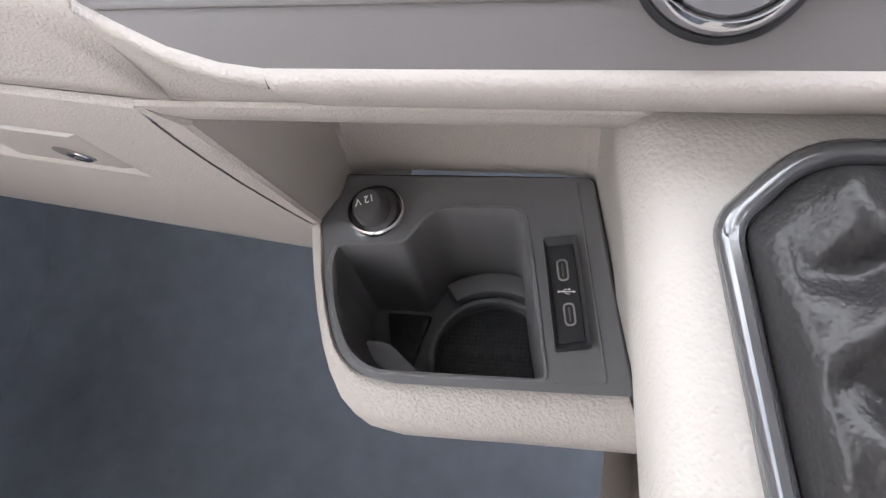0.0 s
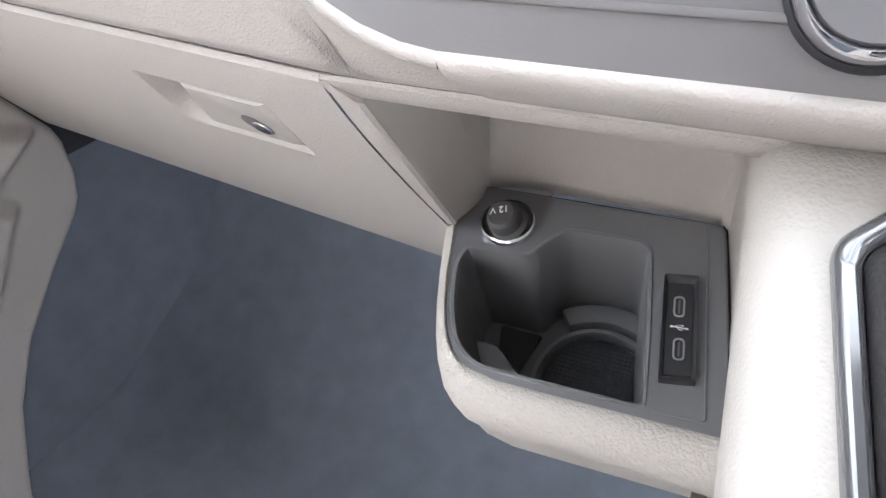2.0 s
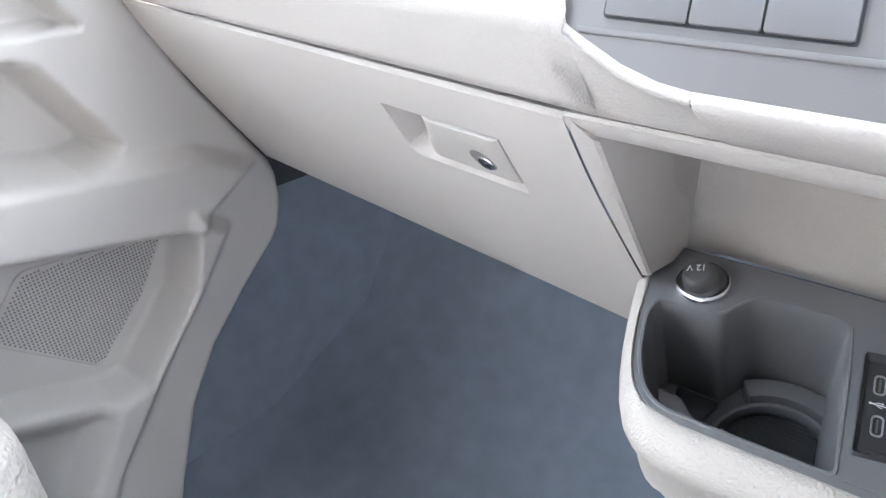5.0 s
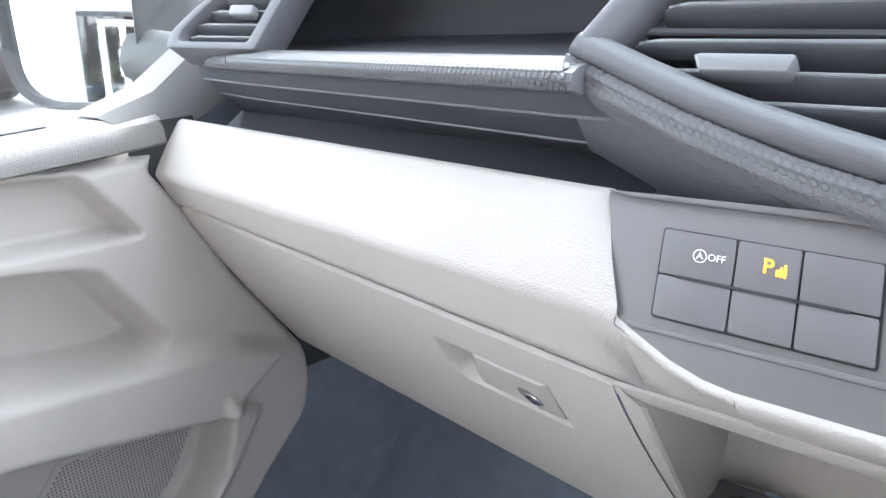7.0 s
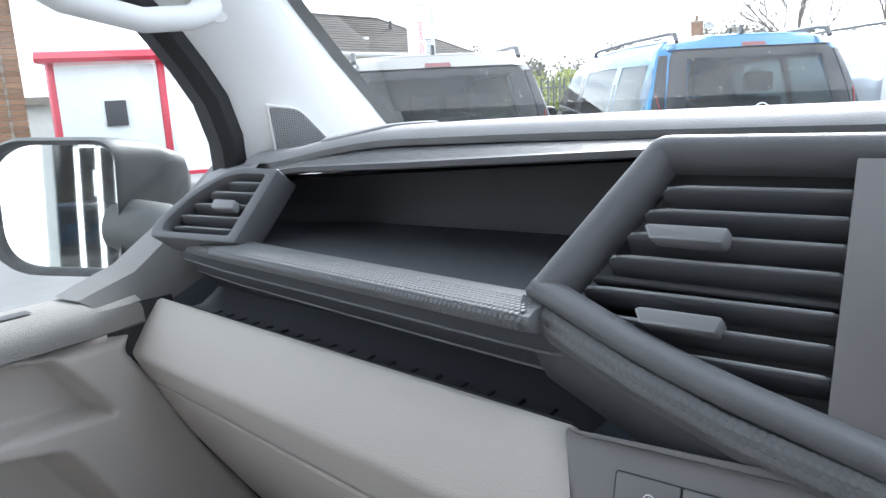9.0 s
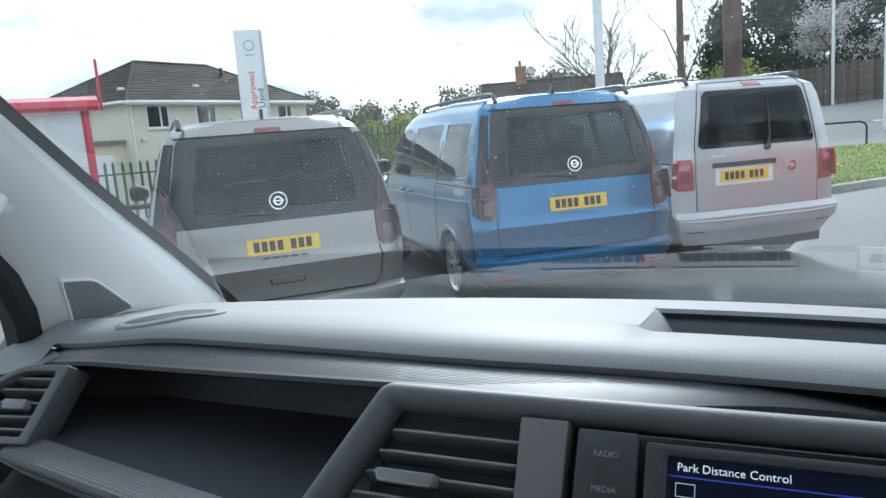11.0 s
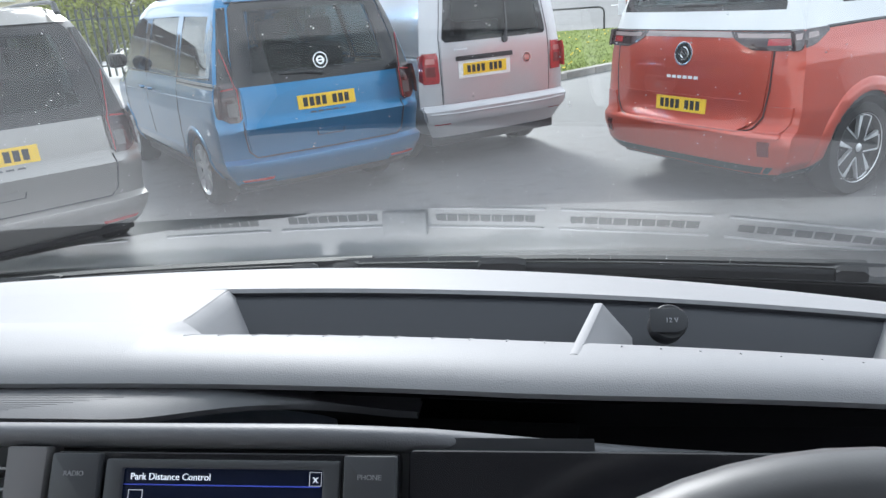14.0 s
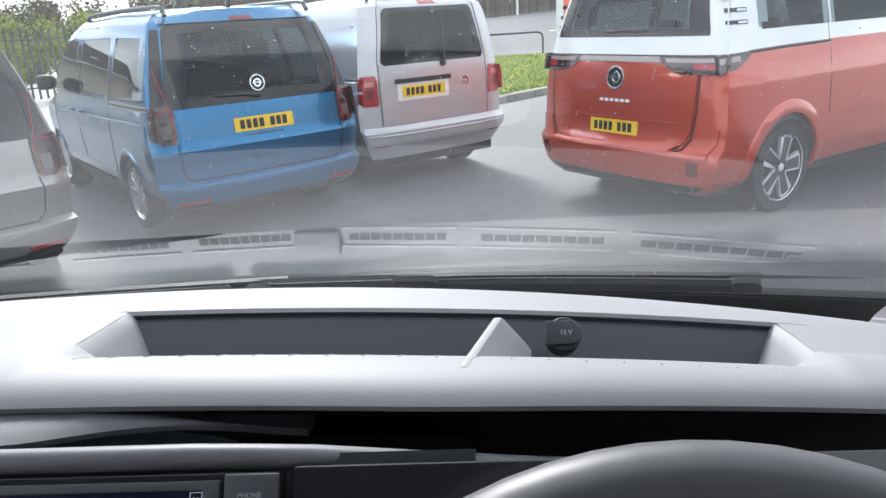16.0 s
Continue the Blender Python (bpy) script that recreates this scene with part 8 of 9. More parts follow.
part("emblem_bar", box(-0.13, 0.13, -0.095, -0.09, 4.14, 4.17), mat("grey emblem", (0.3, 0.33, 0.38), 0.4), pyl)
SF = Matrix(((1, 0, 0, 0), (0, 0, -1, 0), (0, 1, 0, 0), (0, 0, 0, 1)))
for tx, dx, m in (("Approved", -0.02, SIGNR), ("Used", 0.20, SIGND)):
    words("lettering", tx, SF @ Matrix.Translation((dx, 3.15 if m is SIGNR else 2.93, 0.094)) @ pose(0, 0, 0, 0, 0, 90), 0.27, m, pyl)
ban = thing("banner_sign", "white and orange upright banner sign", "sign", pose(4.5, 32.0, 0, 0, 0, -8))
part("panel", box(-0.42, 0.42, -0.07, 0.07, 0.0, 4.9, 0.02, 2), SIGNW, ban)
part("orange_field", box(-0.12, 0.43, -0.085, -0.072, 0.25, 2.75, 0.003), SIGNO, ban)
part("lettering_bar", box(-0.1, 0.2, -0.08, -0.072, 3.1, 4.6), mat("grey emblem", (0.3, 0.33, 0.38), 0.4), ban)


# fences
def palisade(label, a, b, h, material, step=0.19):
    f = thing("palisade_fence", label, "fence", group="palisade fences")
    a, b = Vector(a), Vector(b)
    n = int((b - a).length / step)
    ang = math.atan2(b.y - a.y, b.x - a.x)
    z0 = lambda p: terrain(p.x, p.y)
    ms = []
    for i in range(n + 1):
        p = a.lerp(b, i / n)
        ms.append(Matrix.Translation((p.x, p.y, z0(p) + random.uniform(-0.015, 0.015))) @ Matrix.Rotation(ang + random.uniform(-0.1, 0.1), 4, "Z") @ Matrix.Rotation(random.uniform(-0.012, 0.012), 4, "Y"))
    bm = bmesh.new()
    out = [(-0.034, 0.012), (-0.02, -0.006), (0.0, -0.012), (0.02, -0.006), (0.034, 0.012)]
    lo = [bm.verts.new((x, y, 0.05)) for x, y in out]
    hi = [bm.verts.new((x, y, h - 0.10 * abs(x) / 0.034 - 0.02)) for x, y in out]
    for i in range(4):
        bm.faces.new((lo[i], lo[i + 1], hi[i + 1], hi[i]))
    pieces("pale", bm, material, f, ms)
    for z in (0.35, h - 0.35):
        part("cross_rail", tube([(*p, z0(p) + z) for p in (a.lerp(b, k) + Vector((-math.sin(ang), math.cos(ang))) * 0.035 for k in span(0, 1, 8))], 0.025, 6), material, f)
    for k in span(0, 1, max(2, int((b - a).length / 2.7))):
        p = a.lerp(b, k) + Vector((-math.sin(ang), math.cos(ang))) * 0.07
        part("post", box(p.x - 0.04, p.x + 0.04, p.y - 0.04, p.y + 0.04, z0(p) - 0.1, z0(p) + h - 0.1, 0.004), material, f)


palisade("green painted steel palisade fence", (-17.2, 9.6), (-13.0, 13.9), 1.5, PALG)
palisade("dark steel palisade fence with pointed pales", (-12.7, 19.0), (-4.2, 28.4), 2.0, PALD)
wf = thing("board_fence", "tall weathered board fence beyond the road", "fence")
ms = []
for i in range(190):
    x = -6.0 + i * 0.152
    y = 42.0 + 0.1 * math.sin(x * 0.3)
    ms.append(Matrix.Translation((x, y, terrain(x, y) + random.uniform(-0.03, 0.03))) @ pose(0, 0, 0, random.uniform(-1, 1), random.uniform(-0.6, 0.6), 0))
pieces("board", box(-0.07, 0.07, -0.012, 0.012, 0.0, 2.0, 0.0), BOARD, wf, ms)
for z in (0.4, 1.6):
    part("rail", tube([(x, 42.1, terrain(x, 42) + z) for x in span(-6, 22.8, 20)], 0.05, 4), BOARD, wf)


# houses
def house_window(parent, m, w, h):
    """A two-light window in the plane of m: frame, mullion, sill, two panes, dark board standing for the unlit room."""
    win = part("window", ring(rect(0, w, 0, h), rect(0.07, w - 0.07, 0.07, h - 0.07), -0.05, 0.04, 0, m), UPVC, parent)
    part("mullion", box(w * 0.60, w * 0.60 + 0.08, 0.06, h - 0.06, -0.04, 0.03, 0, 1, m), UPVC, win)
    part("sill", box(-0.06, w + 0.06, -0.07, 0.0, -0.05, 0.11, 0.01, 1, m), UPVC, win)
    part("pane", box(0.06, w * 0.60 + 0.01, 0.06, h - 0.06, -0.02, -0.012, 0, 1, m), PANE, win)
    part("pane", box(w * 0.60 + 0.07, w - 0.06, 0.06, h - 0.06, -0.02, -0.012, 0, 1, m), PANE, win)
    part("window_reveal", box(0.05, w - 0.05, 0.05, h - 0.05, -0.20, -0.16, 0, 1, m), ROOMDARK, win)
    part("blind", box(w * 0.64, w - 0.08, 0.10, h - 0.08, -0.12, -0.11, 0, 1, m), UPVC, win)


def tile_rows(parent, a, b, c, d, n, name="tile_course"):
    """Stepped courses of tiles over a roof plane with eaves a-b and ridge d-c."""
    for k in range(n):
        k0, k1 = k / n, (k + 1.25) / n
        p, q = Vector(a).lerp(Vector(d), k0), Vector(b).lerp(Vector(c), k0)
        r, s = Vector(b).lerp(Vector(c), min(1, k1)), Vector(a).lerp(Vector(d), min(1, k1))
        nn = (Vector(b) - Vector(a)).cross(Vector(d) - Vector(a)).normalized()
        nn = nn if nn.z > 0 else -nn
        bm = bmesh.new()
        v = [bm.verts.new(x) for x in (p + nn * 0.05, q + nn * 0.05, r + nn * 0.012, s + nn * 0.012, p + nn * 0.0, q + nn * 0.0)]
        bm.faces.new(v[:4])
        bm.faces.new((v[4], v[5], v[1], v[0]))
        part(name, bm, TILES, parent, smooth=False)


def hip_house():
    o = Matrix.Translation((-27.6, 25.8, -0.75)) @ Matrix.Rotation(math.atan2(13.3, 1.0), 4, "Z")   # x along the front, y to the back
    h = thing("house", "cream rendered two-storey house with a hipped brown roof", "house", o, group="houses")
    L, W, E, R = 13.3, 8.0, 4.9, 7.35
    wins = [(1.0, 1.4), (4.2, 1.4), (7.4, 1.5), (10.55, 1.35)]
    bm = bmesh.new()
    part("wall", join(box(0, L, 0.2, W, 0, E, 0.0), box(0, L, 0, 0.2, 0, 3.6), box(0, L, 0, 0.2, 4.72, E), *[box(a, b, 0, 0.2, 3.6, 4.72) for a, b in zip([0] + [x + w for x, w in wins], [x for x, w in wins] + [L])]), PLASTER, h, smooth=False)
    fm = Matrix(((1, 0, 0, 0), (0, 0, -1, 0), (0, 1, 0, 0), (0, 0, 0, 1)))
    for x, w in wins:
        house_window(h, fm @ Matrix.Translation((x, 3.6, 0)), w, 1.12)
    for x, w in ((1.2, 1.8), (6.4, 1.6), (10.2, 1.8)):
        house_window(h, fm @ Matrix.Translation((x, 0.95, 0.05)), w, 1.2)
    e = 0.45
    A, B, C, D = (-e, -e, E), (L + e, -e, E), (L + e, W + e, E), (-e, W + e, E)
    P, Q = (4.0, W / 2, R), (L - 4.0, W / 2, R)
    roof = bmesh.new()
    v = [roof.verts.new(p) for p in (A, B, C, D, P, Q)]
    for f in ((0, 1, 5, 4), (1, 2, 5), (2, 3, 4, 5), (3, 0, 4), (3, 2, 1, 0)):
        roof.faces.new([v[i] for i in f])
    rf = part("roof", roof, TILES, h, "hipped brown tile roof", smooth=False)
    tile_rows(rf, A, B, Q, P, 15)
    tile_rows(rf, D, A, P, P, 15)
    part("ridge", tube([P, Q], 0.11, 8), TILES, rf)
    for a, b in ((A, P), (B, Q), (D, P)):
        part("ridge", tube([a, b], 0.09, 8), TILES, rf)
    part("gutter", tube([(-e, -e - 0.03, E - 0.05), (L + e, -e - 0.03, E - 0.05)], 0.07, 8), UPVC, h)
    part("gutter", tube([(-e - 0.03, -e, E - 0.05), (-e - 0.03, W + e, E - 0.05)], 0.07, 8), UPVC, h)
    part("fascia", box(-e + 0.02, L + e, -e, -e + 0.03, E - 0.18, E - 0.01), UPVC, h)
    part("downpipe", tube([(0.12, -0.06, E - 0.2), (0.12, -0.06, 0)], 0.04, 8), UPVC, h)
    part("downpipe", tube([(9.6, -0.06, E - 0.2), (9.6, -0.06, 0)], 0.04, 8), UPVC, h)
    part("flue_pipe", tube([(9.0, 2.6, 6.2), (9.0, 2.6, 7.1)], 0.09, 8), BLACK, h)
    part("roof_vent", box(5.3, 5.6, 1.0, 1.2, 5.75, 5.9, 0.02), UPVC, h)
    part("roof_vent", box(0.2, 0.5, 0.6, 0.8, 5.5, 5.62, 0.02), UPVC, h)
    part("security_lamp", box(0.5, 0.75, -0.16, 0.0, 3.0, 3.15, 0.02), GALV, h)
    # garage wing against the side wall
    part("garage_wall", box(-4.4, 0, 0.6, 6.0, 0, 2.95), PLASTER, h, smooth=False)
    part("garage_roof", box(-4.6, 0, 0.4, 6.2, 2.95, 3.12), mat("grey felt roof", (0.2, 0.2, 0.2), 0.9), h)
    gd = part("garage_door", box(-3.6, -0.7, 0.54, 0.60, 0.05, 2.45, 0.01), UPVC, h)
    for k in range(9):
        part("door_panel", box(-3.5 + k * 0.31, -3.23 + k * 0.31, 0.52, 0.545, 0.12, 2.38, 0.006, 1), UPVC, gd)


hip_house()


def bungalow():
    o = Matrix.Translation((-20.9, 55.6, 0.3)) @ Matrix.Rotation(math.atan2(2.4, 9.0), 4, "Z")
    h = thing("bungalow", "low brick bungalow with a brown gabled roof and chimney", "house", o, group="houses")
    L, W, E, R = 11.0, 6.0, 3.2, 4.95
    part("wall", box(0, L, 0, W, -0.5, E), mat("pale pink brick", (0.42, 0.31, 0.25), 0.9, bump=0.5, bscale=40, var=0.2, vscale=3), h, smooth=False)
    bm = bmesh.new()
    v = [bm.verts.new(p) for p in ((0, 0, E), (0, W, E), (0, W / 2, R))]
    bm.faces.new(v)
    part("gable", bm, MATS["pale pink brick"], h, smooth=False)
    A, B, P, Q, C, D = (-0.3, -0.4, E - 0.2), (L + 0.3, -0.4, E - 0.2), (-0.3, W / 2, R), (L + 0.3, W / 2, R), (L + 0.3, W + 0.4, E - 0.2), (-0.3, W + 0.4, E - 0.2)
    roof = bmesh.new()
    v = [roof.verts.new(p) for p in (A, B, Q, P, C, D)]
    roof.faces.new((v[0], v[1], v[2], v[3]))
    roof.faces.new((v[3], v[2], v[4], v[5]))
    rf = part("roof", roof, TILES, h, smooth=False)
    tile_rows(rf, A, B, Q, P, 12)
    part("ridge", tube([P, Q], 0.1, 8), TILES, rf)
    for a in (A, D):
        part("barge_board", tube([(a[0] - 0.03, a[1], a[2]), (P[0] - 0.03, P[1], P[2])], 0.10, 4), mat("green barge board", (0.05, 0.12, 0.09), 0.6), h)
    ch = part("chimney", box(2.6, 3.5, 2.5, 3.3, 4.4, 6.1, 0.02), BRICK, h, smooth=False)
    part("chimney_cap", box(2.55, 3.55, 2.45, 3.35, 6.1, 6.22, 0.02), MORTAR, ch)
    part("chimney_pot", lathe([(0.10, 0), (0.13, 0.05), (0.11, 0.4), (0.13, 0.45), (0.09, 0.45)], 12, Matrix.Translation((3.0, 2.9, 6.2))), BRICK, ch)
    part("aerial", join(tube([(3.5, 2.9, 5.6), (3.5, 2.9, 8.4)], 0.03, 6), tube([(2.6, 2.9, 8.2), (4.4, 2.9, 8.3)], 0.025, 6), *[tube([(2.7 + 0.25 * k, 2.6, 8.21), (2.7 + 0.25 * k, 3.2, 8.21)], 0.02, 4) for k in range(6)]), GALV, ch)
    part("satellite_dish", lathe([(0, 0), (0.2, 0.03), (0.36, 0.12)], 16, Matrix.Translation((3.9, 2.5, 5.75)) @ pose(0, 0, 0, 70, 0, 30)), mat("grey dish", (0.4, 0.4, 0.4), 0.6), ch)
    part("flue_pipe", tube([(5.5, 2.2, 4.5), (5.5, 2.2, 5.4)], 0.12, 8), BLACK, h)
    fm = Matrix(((1, 0, 0, 0), (0, 0, -1, 0), (0, 1, 0, 0), (0, 0, 0, 1)))
    for x in (1.0, 4.5, 8.0):
        house_window(h, fm @ Matrix.Translation((x, 1.2, 0.05)), 1.6, 1.2)


bungalow()


# trees
def limbs(base, h, r, spread, depth, rng, start=0.3, twigs=4):
    """Tapering limbs that fork, as one mesh; also the ends of the twigs."""
    bms, ends = [], []

    def grow_limb(p, d, ln, r, lev):
        pts, q = [p], p
        for i in range(4):
            d = (d + Vector((rng.uniform(-1, 1), rng.uniform(-1, 1), rng.uniform(-0.35, 0.6))) * 0.16).normalized()
            q = q + d * ln / 4
            pts.append(q)
        bms.append(tube(pts, [r, r * 0.85, r * 0.7, r * 0.55, r * 0.4], 6 if lev < 2 else 4))
        if lev < depth:
            for k in range(rng.randint(3, twigs + 1)):
                t = rng.uniform(start if lev == 0 else 0.25, 1.0)
                b = pts[min(3, int(t * 4))].lerp(pts[min(4, int(t * 4) + 1)], t * 4 % 1)
                a = rng.uniform(0, 6.283)
                nd = (d * rng.uniform(0.5, 0.9) + Vector((math.cos(a), math.sin(a), rng.uniform(0.0, 0.5))) * spread).normalized()
                grow_limb(b, nd, ln * rng.uniform(0.45, 0.7), r * 0.45, lev + 1)
        else:
            ends.append((pts[-1], d))
        if lev >= depth - 1:
            ends.append((pts[2], d))

    grow_limb(Vector(base), Vector((0, 0, 1)), h * 0.62, r, 0)
    return join(*bms), ends


def leaves(ends, n, size, radius, rng, droop=0.0):
    vs, fs = [], []
    for i in range(n):
        p, d = rng.choice(ends)
        p = p + Vector((rng.gauss(0, radius), rng.gauss(0, radius), rng.gauss(0, radius * 0.8) - droop))
        u = Vector((rng.uniform(-1, 1), rng.uniform(-1, 1), rng.uniform(-1, 1))).normalized()
        w = u.orthogonal().normalized()
        s = size * rng.uniform(0.5, 1.3)
        k = len(vs)
        vs += [p - u * s * 0.5, p + w * s * 0.28, p + u * s * 0.5, p - w * s * 0.28]
        fs.append((k, k + 1, k + 2, k + 3))
    return vs, fs


def tree(label, x, y, h, r, seed, leaf=None, n=0, size=0.15, radius=0.35, spread=0.8, depth=3, start=0.3, twigs=4):
    rng = random.Random(seed)
    t = thing("tree", label, "tree")
    bm, ends = limbs((x, y, terrain(x, y) - 0.1), h, r, spread, depth, rng, start, twigs)
    part("trunk", bm, BARK, t)
    if leaf is not None:
        soup("crown", *leaves(ends, n, size, radius, rng), leaf, t)


def conifer(label, x, y, h, w, seed, leaf=LEAF_D, n=5000):
    rng = random.Random(seed)
    t = thing("tree", label, "tree")
    z0 = terrain(x, y)
    part("trunk", tube([(x, y, z0 - 0.1), (x, y, z0 + h * 0.95)], [0.22, 0.04], 8), BARK, t)
    ends = []
    for i in range(160):
        k = rng.random() ** 0.7
        a = rng.uniform(0, 6.283)
        rr = w * (1 - k) ** 0.7 * rng.uniform(0.35, 1.0)
        ends.append((Vector((x + rr * math.cos(a), y + rr * math.sin(a), z0 + 0.4 + k * (h - 0.4))), None))
    soup("crown", *leaves(ends, n, 0.42, 0.42, rng), leaf, t)


def bush(label, x, y, w, h, seed, leaf, n=2500, size=0.25, depth=0.6):
    rng = random.Random(seed)
    t = thing("bush", label, "bush")
    z0 = terrain(x, y)
    ends, stems = [], []
    for i in range(60):
        a, k = rng.uniform(0, 6.283), rng.random() ** 0.5
        p = Vector((x + k * w * 0.5 * math.cos(a), y + k * w * 0.5 * depth * math.sin(a), z0 + h * rng.uniform(0.2, 1.0) * (1 - 0.5 * k * k)))
        ends.append((p, None))
        if i < 14:
            stems.append(tube([(x + (p.x - x) * 0.2, y, z0 - 0.1), (x + (p.x - x) * 0.6, y + (p.y - y) * 0.5, z0 + (p.z - z0) * 0.6), p], [0.05, 0.035, 0.015], 5))
    part("stem", join(*stems), BARK, t)
    soup("crown", *leaves(ends, n, size, h * 0.11, rng), leaf, t)


tree("bare grey tree with fine branches beside the road", -5.6, 30.0, 6.8, 0.12, 3, LEAF_M, 1200, 0.06, 0.2, 0.6, 4, 0.12, 6)
tree("bare tree with reddish twigs", -3.0, 33.0, 6.8, 0.11, 11, LEAF_M, 1200, 0.06, 0.2, 0.6, 4, 0.15, 5)
tree("small spring tree in first leaf", -21.0, 36.0, 4.3, 0.12, 5, LEAF_M, 900, 0.08, 0.2, 0.7, 3, 0.2, 4)
bush("yellow-green bush behind the fence", -23.0, 37.0, 7.5, 3.6, 21, LEAF_Y, 8000, 0.24)
bush("yellow-green bush behind the fence", -18.5, 38.0, 5.0, 2.9, 22, LEAF_Y, 5000, 0.24)
bush("dark hedge behind the fence", -14.0, 36.0, 7.0, 2.8, 23, LEAF_M, 6000, 0.24)
tree("pale blossoming tree over the board fence", 3.1, 44.0, 5.2, 0.18, 8, LEAF_W, 3800, 0.16, 0.32, 1.0, 3, 0.15, 4)
tree("pale blossoming tree over the board fence", 6.2, 44.5, 4.6, 0.16, 9, LEAF_W, 2800, 0.16, 0.32, 1.0, 3, 0.15, 4)
bush("yellow-green bush by the board fence", -1.6, 43.5, 4.2, 3.0, 31, LEAF_Y, 5000, 0.2)
for i, (x, y, h, w) in enumerate(((-2.2, 49, 6.4, 2.0), (0.6, 50, 9.0, 2.6), (3.8, 50, 9.5, 2.8), (7.2, 49, 9.2, 2.8), (10.8, 50, 9.6, 3.0), (14.5, 50, 8.6, 3.0))):
    conifer("dark dense conifer behind the board fence", x, y, h, w, 40 + i)
# woods along the skyline
rng = random.Random(77)
ends = []
for i in range(420):
    x = -75 + i * 0.33
    y = 72 + rng.uniform(-3, 6)
    top = 4.6 + 1.1 * math.sin(x * 0.21) + 0.8 * math.sin(x * 0.63 + 1) + rng.uniform(-0.5, 0.7)
    for k in range(5):
        ends.append((Vector((x + rng.uniform(-0.5, 0.5), y, top * (k + 1) / 5.0)), None))
tagged(soup("far_woods", *leaves(ends, 90000, 0.42, 0.45, rng), WOODS), "belt of bare brown woods along the skyline", "woods", kind="stuff")

# shelter, brick pillar and low building beside the forecourt
sh = thing("shelter", "red steel smoking shelter with frosted panels", "shelter")
SP = [Vector((-14.6, 7.0)), Vector((-13.45, 8.65)), Vector((-12.2, 10.35))]
for p in SP:
    part("post", box(p.x - 0.06, p.x + 0.06, p.y - 0.06, p.y + 0.06, 0, 2.55, 0.01), REDP, sh)
for a, b in zip(SP, SP[1:]):
    d = b - a
    fm = Matrix.Translation((a.x, a.y, 0)) @ Matrix.Rotation(math.atan2(d.y, d.x), 4, "Z")
    part("panel", box(0.07, d.length - 0.07, -0.015, 0.015, 0.25, 2.45, 0, 1, fm), FROST, sh)
    part("rail", box(0.06, d.length - 0.06, -0.035, 0.035, 0.18, 0.26, 0.005, 1, fm), REDP, sh)
fm = Matrix.Translation((SP[0].x, SP[0].y, 0)) @ Matrix.Rotation(math.atan2((SP[2] - SP[0]).y, (SP[2] - SP[0]).x), 4, "Z")
ln = (SP[2] - SP[0]).length
part("roof", loft([[fm @ Vector((x, y, z)) for y, z in ((-0.25, 2.50), (-0.30, 2.58), (-0.25, 2.70), (0.1, 2.80), (0.8, 2.83), (1.4, 2.70), (1.45, 2.52))] for x in (-0.2, 0.1, ln * 0.5, ln - 0.1, ln + 0.25)], close=True, caps=True), REDP, sh)
part("notice", box(0.9, 1.3, -0.05, -0.03, 1.25, 1.75, 0, 1, fm), BLACK, sh)
part("mast", tube([(-12.0, 10.6, 2.5), (-12.0, 10.6, 3.5)], 0.03, 6), REDP, sh)
pil = thing("brick_pillar", "brown brick pillar at the forecourt's edge", "pillar", pose(-11.0, 4.62, 0, 0, 0, 67))
part("core", box(-0.20, 0.20, -0.20, 0.20, 0, 4.0), MORTAR, pil, smooth=False)
ms = []
for c in range(52):
    for sd in range(4):
        for k in (-1, 1):
            ms.append(Matrix.Rotation(sd * math.pi / 2, 4, "Z") @ Matrix.Translation((0.105 * k + (0.0 if c % 2 else 0.012 * k), -0.203, 0.04 + 0.075 * c)))
pieces("brick", box(-0.098, 0.098, -0.012, 0.02, -0.032, 0.032, 0.004, 1), BRICK, pil, ms[:300])
vs2 = [box(-0.098, 0.098, -0.012, 0.02, -0.032, 0.032, 0.0, 1, m) for m in ms[300:]]
tagged(part("brick_rest", join(*vs2), BRICK, pil, smooth=False), kind="stuff")
lb = thing("low_building", "low flat-roofed building with a brown fascia", "building", pose(-24, 9.4, 0, 0, 0, 62))
part("wall", box(-5, 4, 0, 4, 0, 1.9), mat("pale low wall", (0.6, 0.58, 0.54), 0.9, bump=0.3, bscale=60), lb, smooth=False)
part("roof", box(-5.3, 4.3, -0.4, 4.2, 1.9, 2.15, 0.02), mat("brown fascia", (0.2, 0.17, 0.14), 0.8), lb)
people_van("dark_car", "dark grey people carrier parked beside the pillar", pose(-15.1, 2.0, 0, 0, 0, -62), (0.03, 0.032, 0.036))

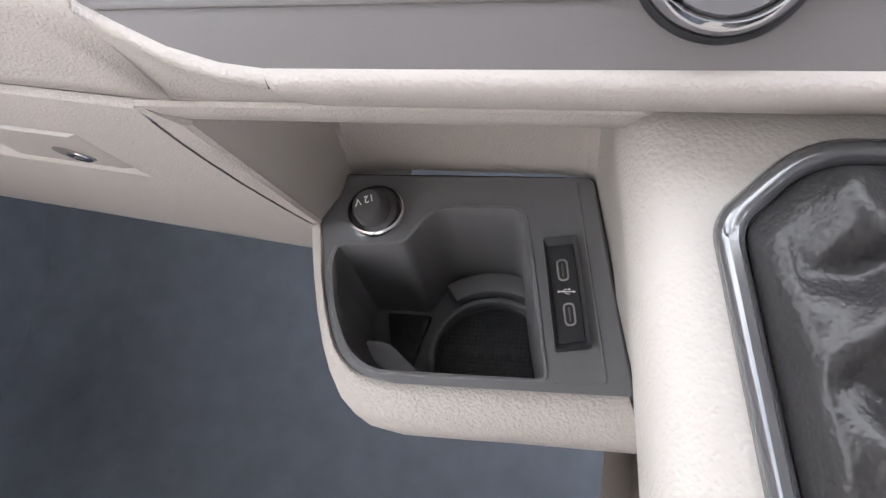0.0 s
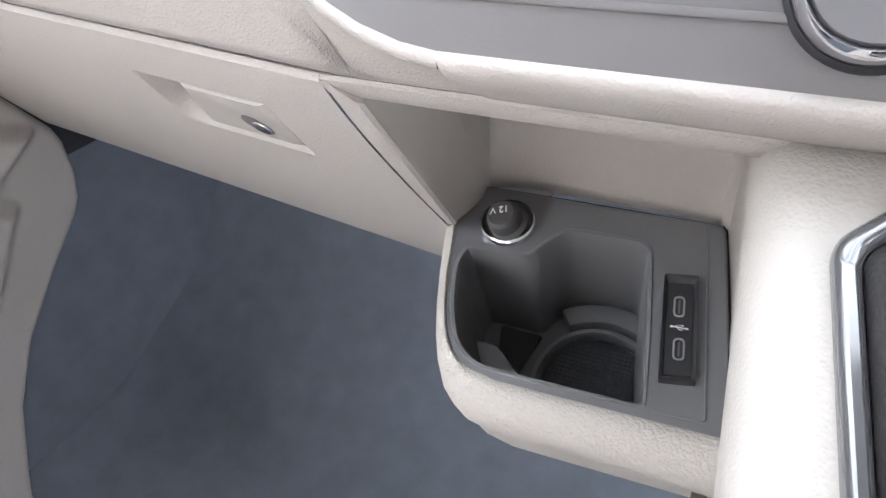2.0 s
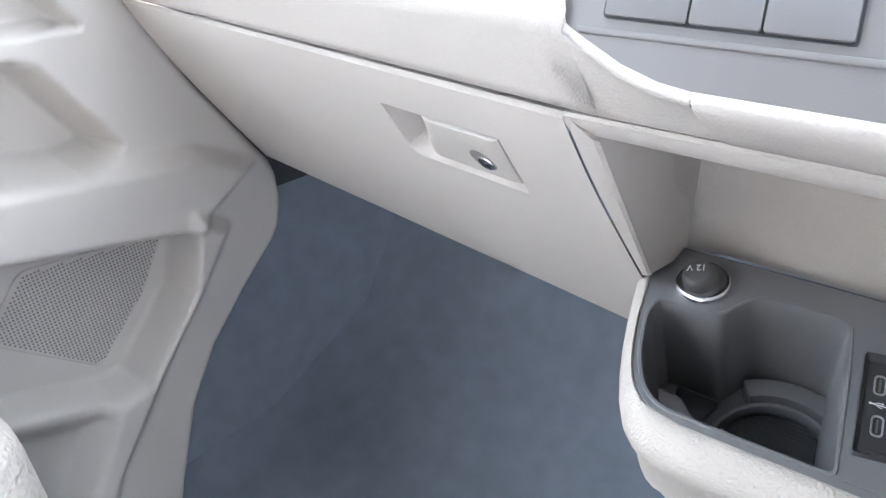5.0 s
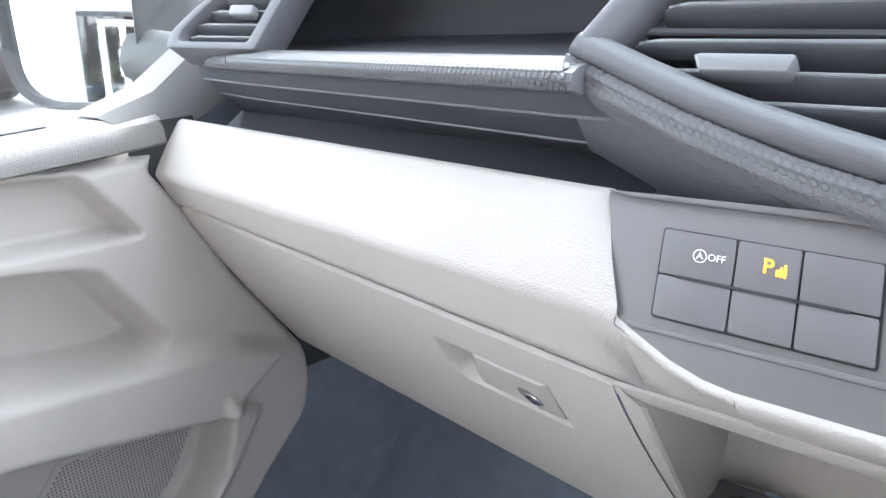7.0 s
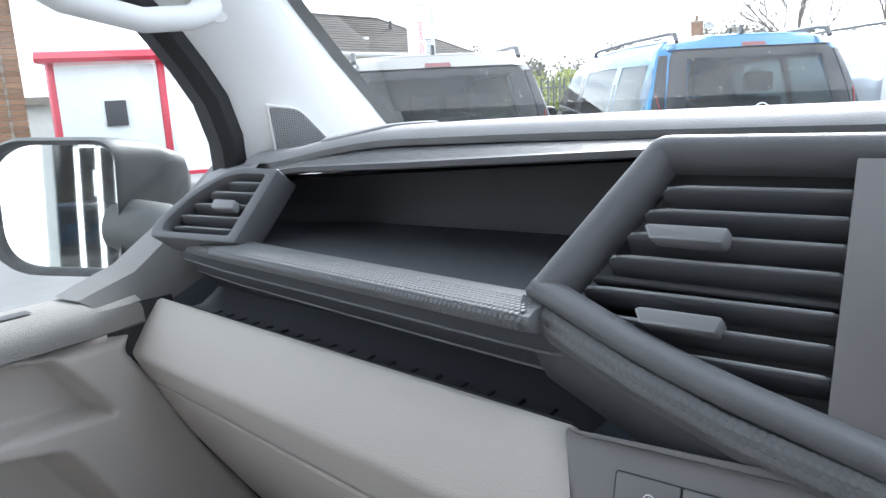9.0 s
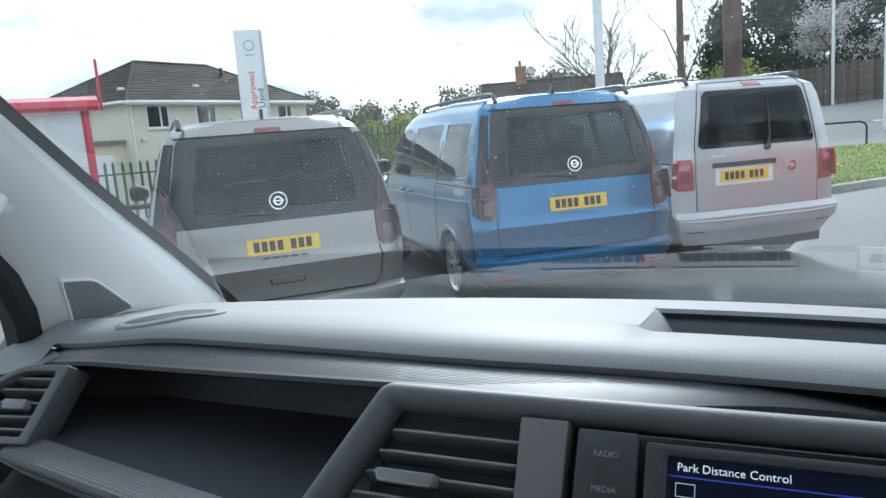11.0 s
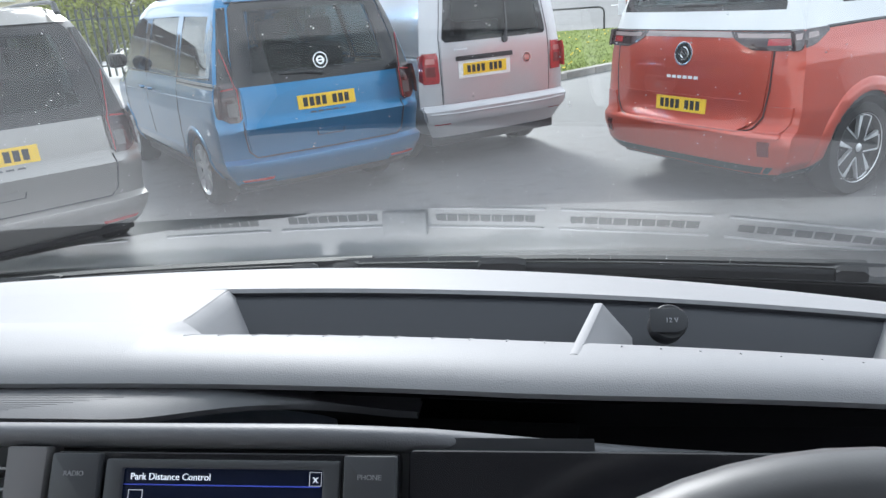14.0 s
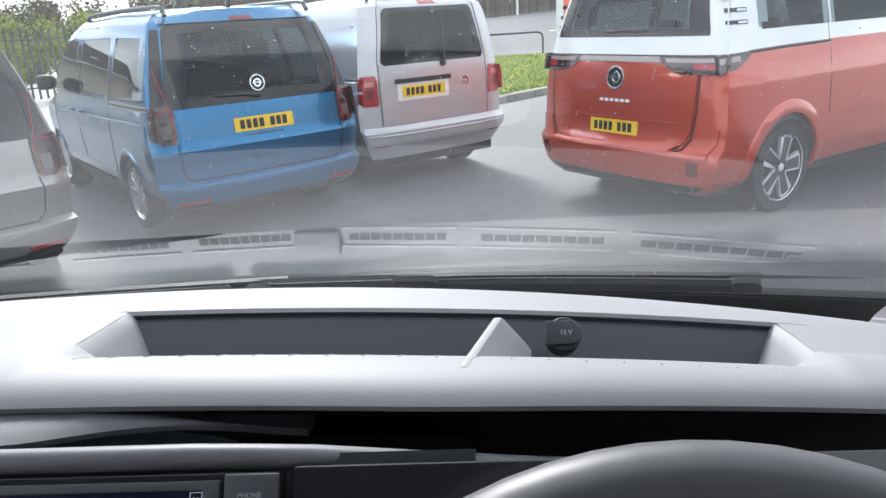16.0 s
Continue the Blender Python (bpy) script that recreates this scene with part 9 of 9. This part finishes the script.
# the dealership behind
db = thing("dealership", "white dealership building with a glazed entrance", "building")
WALLW = mat("white cladding", (0.8, 0.8, 0.79), 0.6, var=0.04, vscale=0.7)
part("wall", join(box(-16, -1.55, -11.3, -11.0, 0, 5.2), box(1.95, 12, -11.3, -11.0, 0, 5.2), box(-1.55, 1.95, -11.3, -11.0, 2.75, 5.2)), WALLW, db, smooth=False)
part("roof", box(-16.2, 12.2, -20, -10.8, 5.2, 5.45, 0.02), mat("grey felt roof", (0.2, 0.2, 0.2), 0.9), db)
part("back_wall", box(-16, 12, -18, -17.8, 0, 5.2), WALLW, db)
FRG = mat("grey portal frame", (0.16, 0.17, 0.17), 0.5, var=0.05)
ent = part("entrance_frame", ring(rect(-1.55, 1.95, 0, 2.75), rect(-1.40, 1.80, 0.02, 2.55), -0.1, 0.12, 0, Matrix(((1, 0, 0, 0), (0, 0, -1, -11.0), (0, 1, 0, 0), (0, 0, 0, 1)))), FRG, db)
for a, b in ((-1.40, -1.12), (-1.05, -0.82), (-0.76, -0.55), (-0.5, 0.3), (0.4, 1.8)):
    part("pane", box(a, b, -11.16, -11.15, 0.05, 2.5), PANE, ent)
for x in (-1.085, -0.79, -0.525, 0.35):
    part("mullion", box(x - 0.035, x + 0.035, -11.2, -11.08, 0.02, 2.4), UPVC, ent)
part("transom", box(-1.12, 1.8, -11.2, -11.08, 2.36, 2.43), UPVC, ent)
part("door_pull", tube([(-0.85, -11.05, 1.6), (-0.85, -11.05, 2.0)], 0.02, 6), CHROME, ent)
part("hall_floor", box(-6, 6, -17, -11.3, 0.0, 0.03), MORTAR, db)

# dust and dried drops on the windscreen
rng = random.Random(5)
vs, fs = [], []
for i in range(2200):
    x, k = rng.uniform(-0.45, 0.95), rng.uniform(0.03, 0.75)
    r = rng.choice((0.0002, 0.0003, 0.0004, 0.0006)) * rng.uniform(0.7, 1.3)
    c = Vector((x, y_ws(x) - 0.86 * k - 0.0012, 1.275 + 0.72 * k - 0.001))
    u, w = Vector((1, 0, 0)), Vector((0, -0.86, 0.72)).normalized()
    n = len(vs)
    sq = rng.uniform(0.6, 1.6)
    vs += [c + u * r * math.cos(a) + w * r * sq * math.sin(a) for a in span(0, 6.2832, 7)[:-1]]
    fs.append(tuple(range(n, n + 6)))
specks = tagged(soup("dust_specks", vs, fs, mat("pale dried drops", (0.6, 0.6, 0.6), 0.7)), "fine dust and dried drops on the windscreen", "dust", kind="stuff")
specks.visible_shadow = False
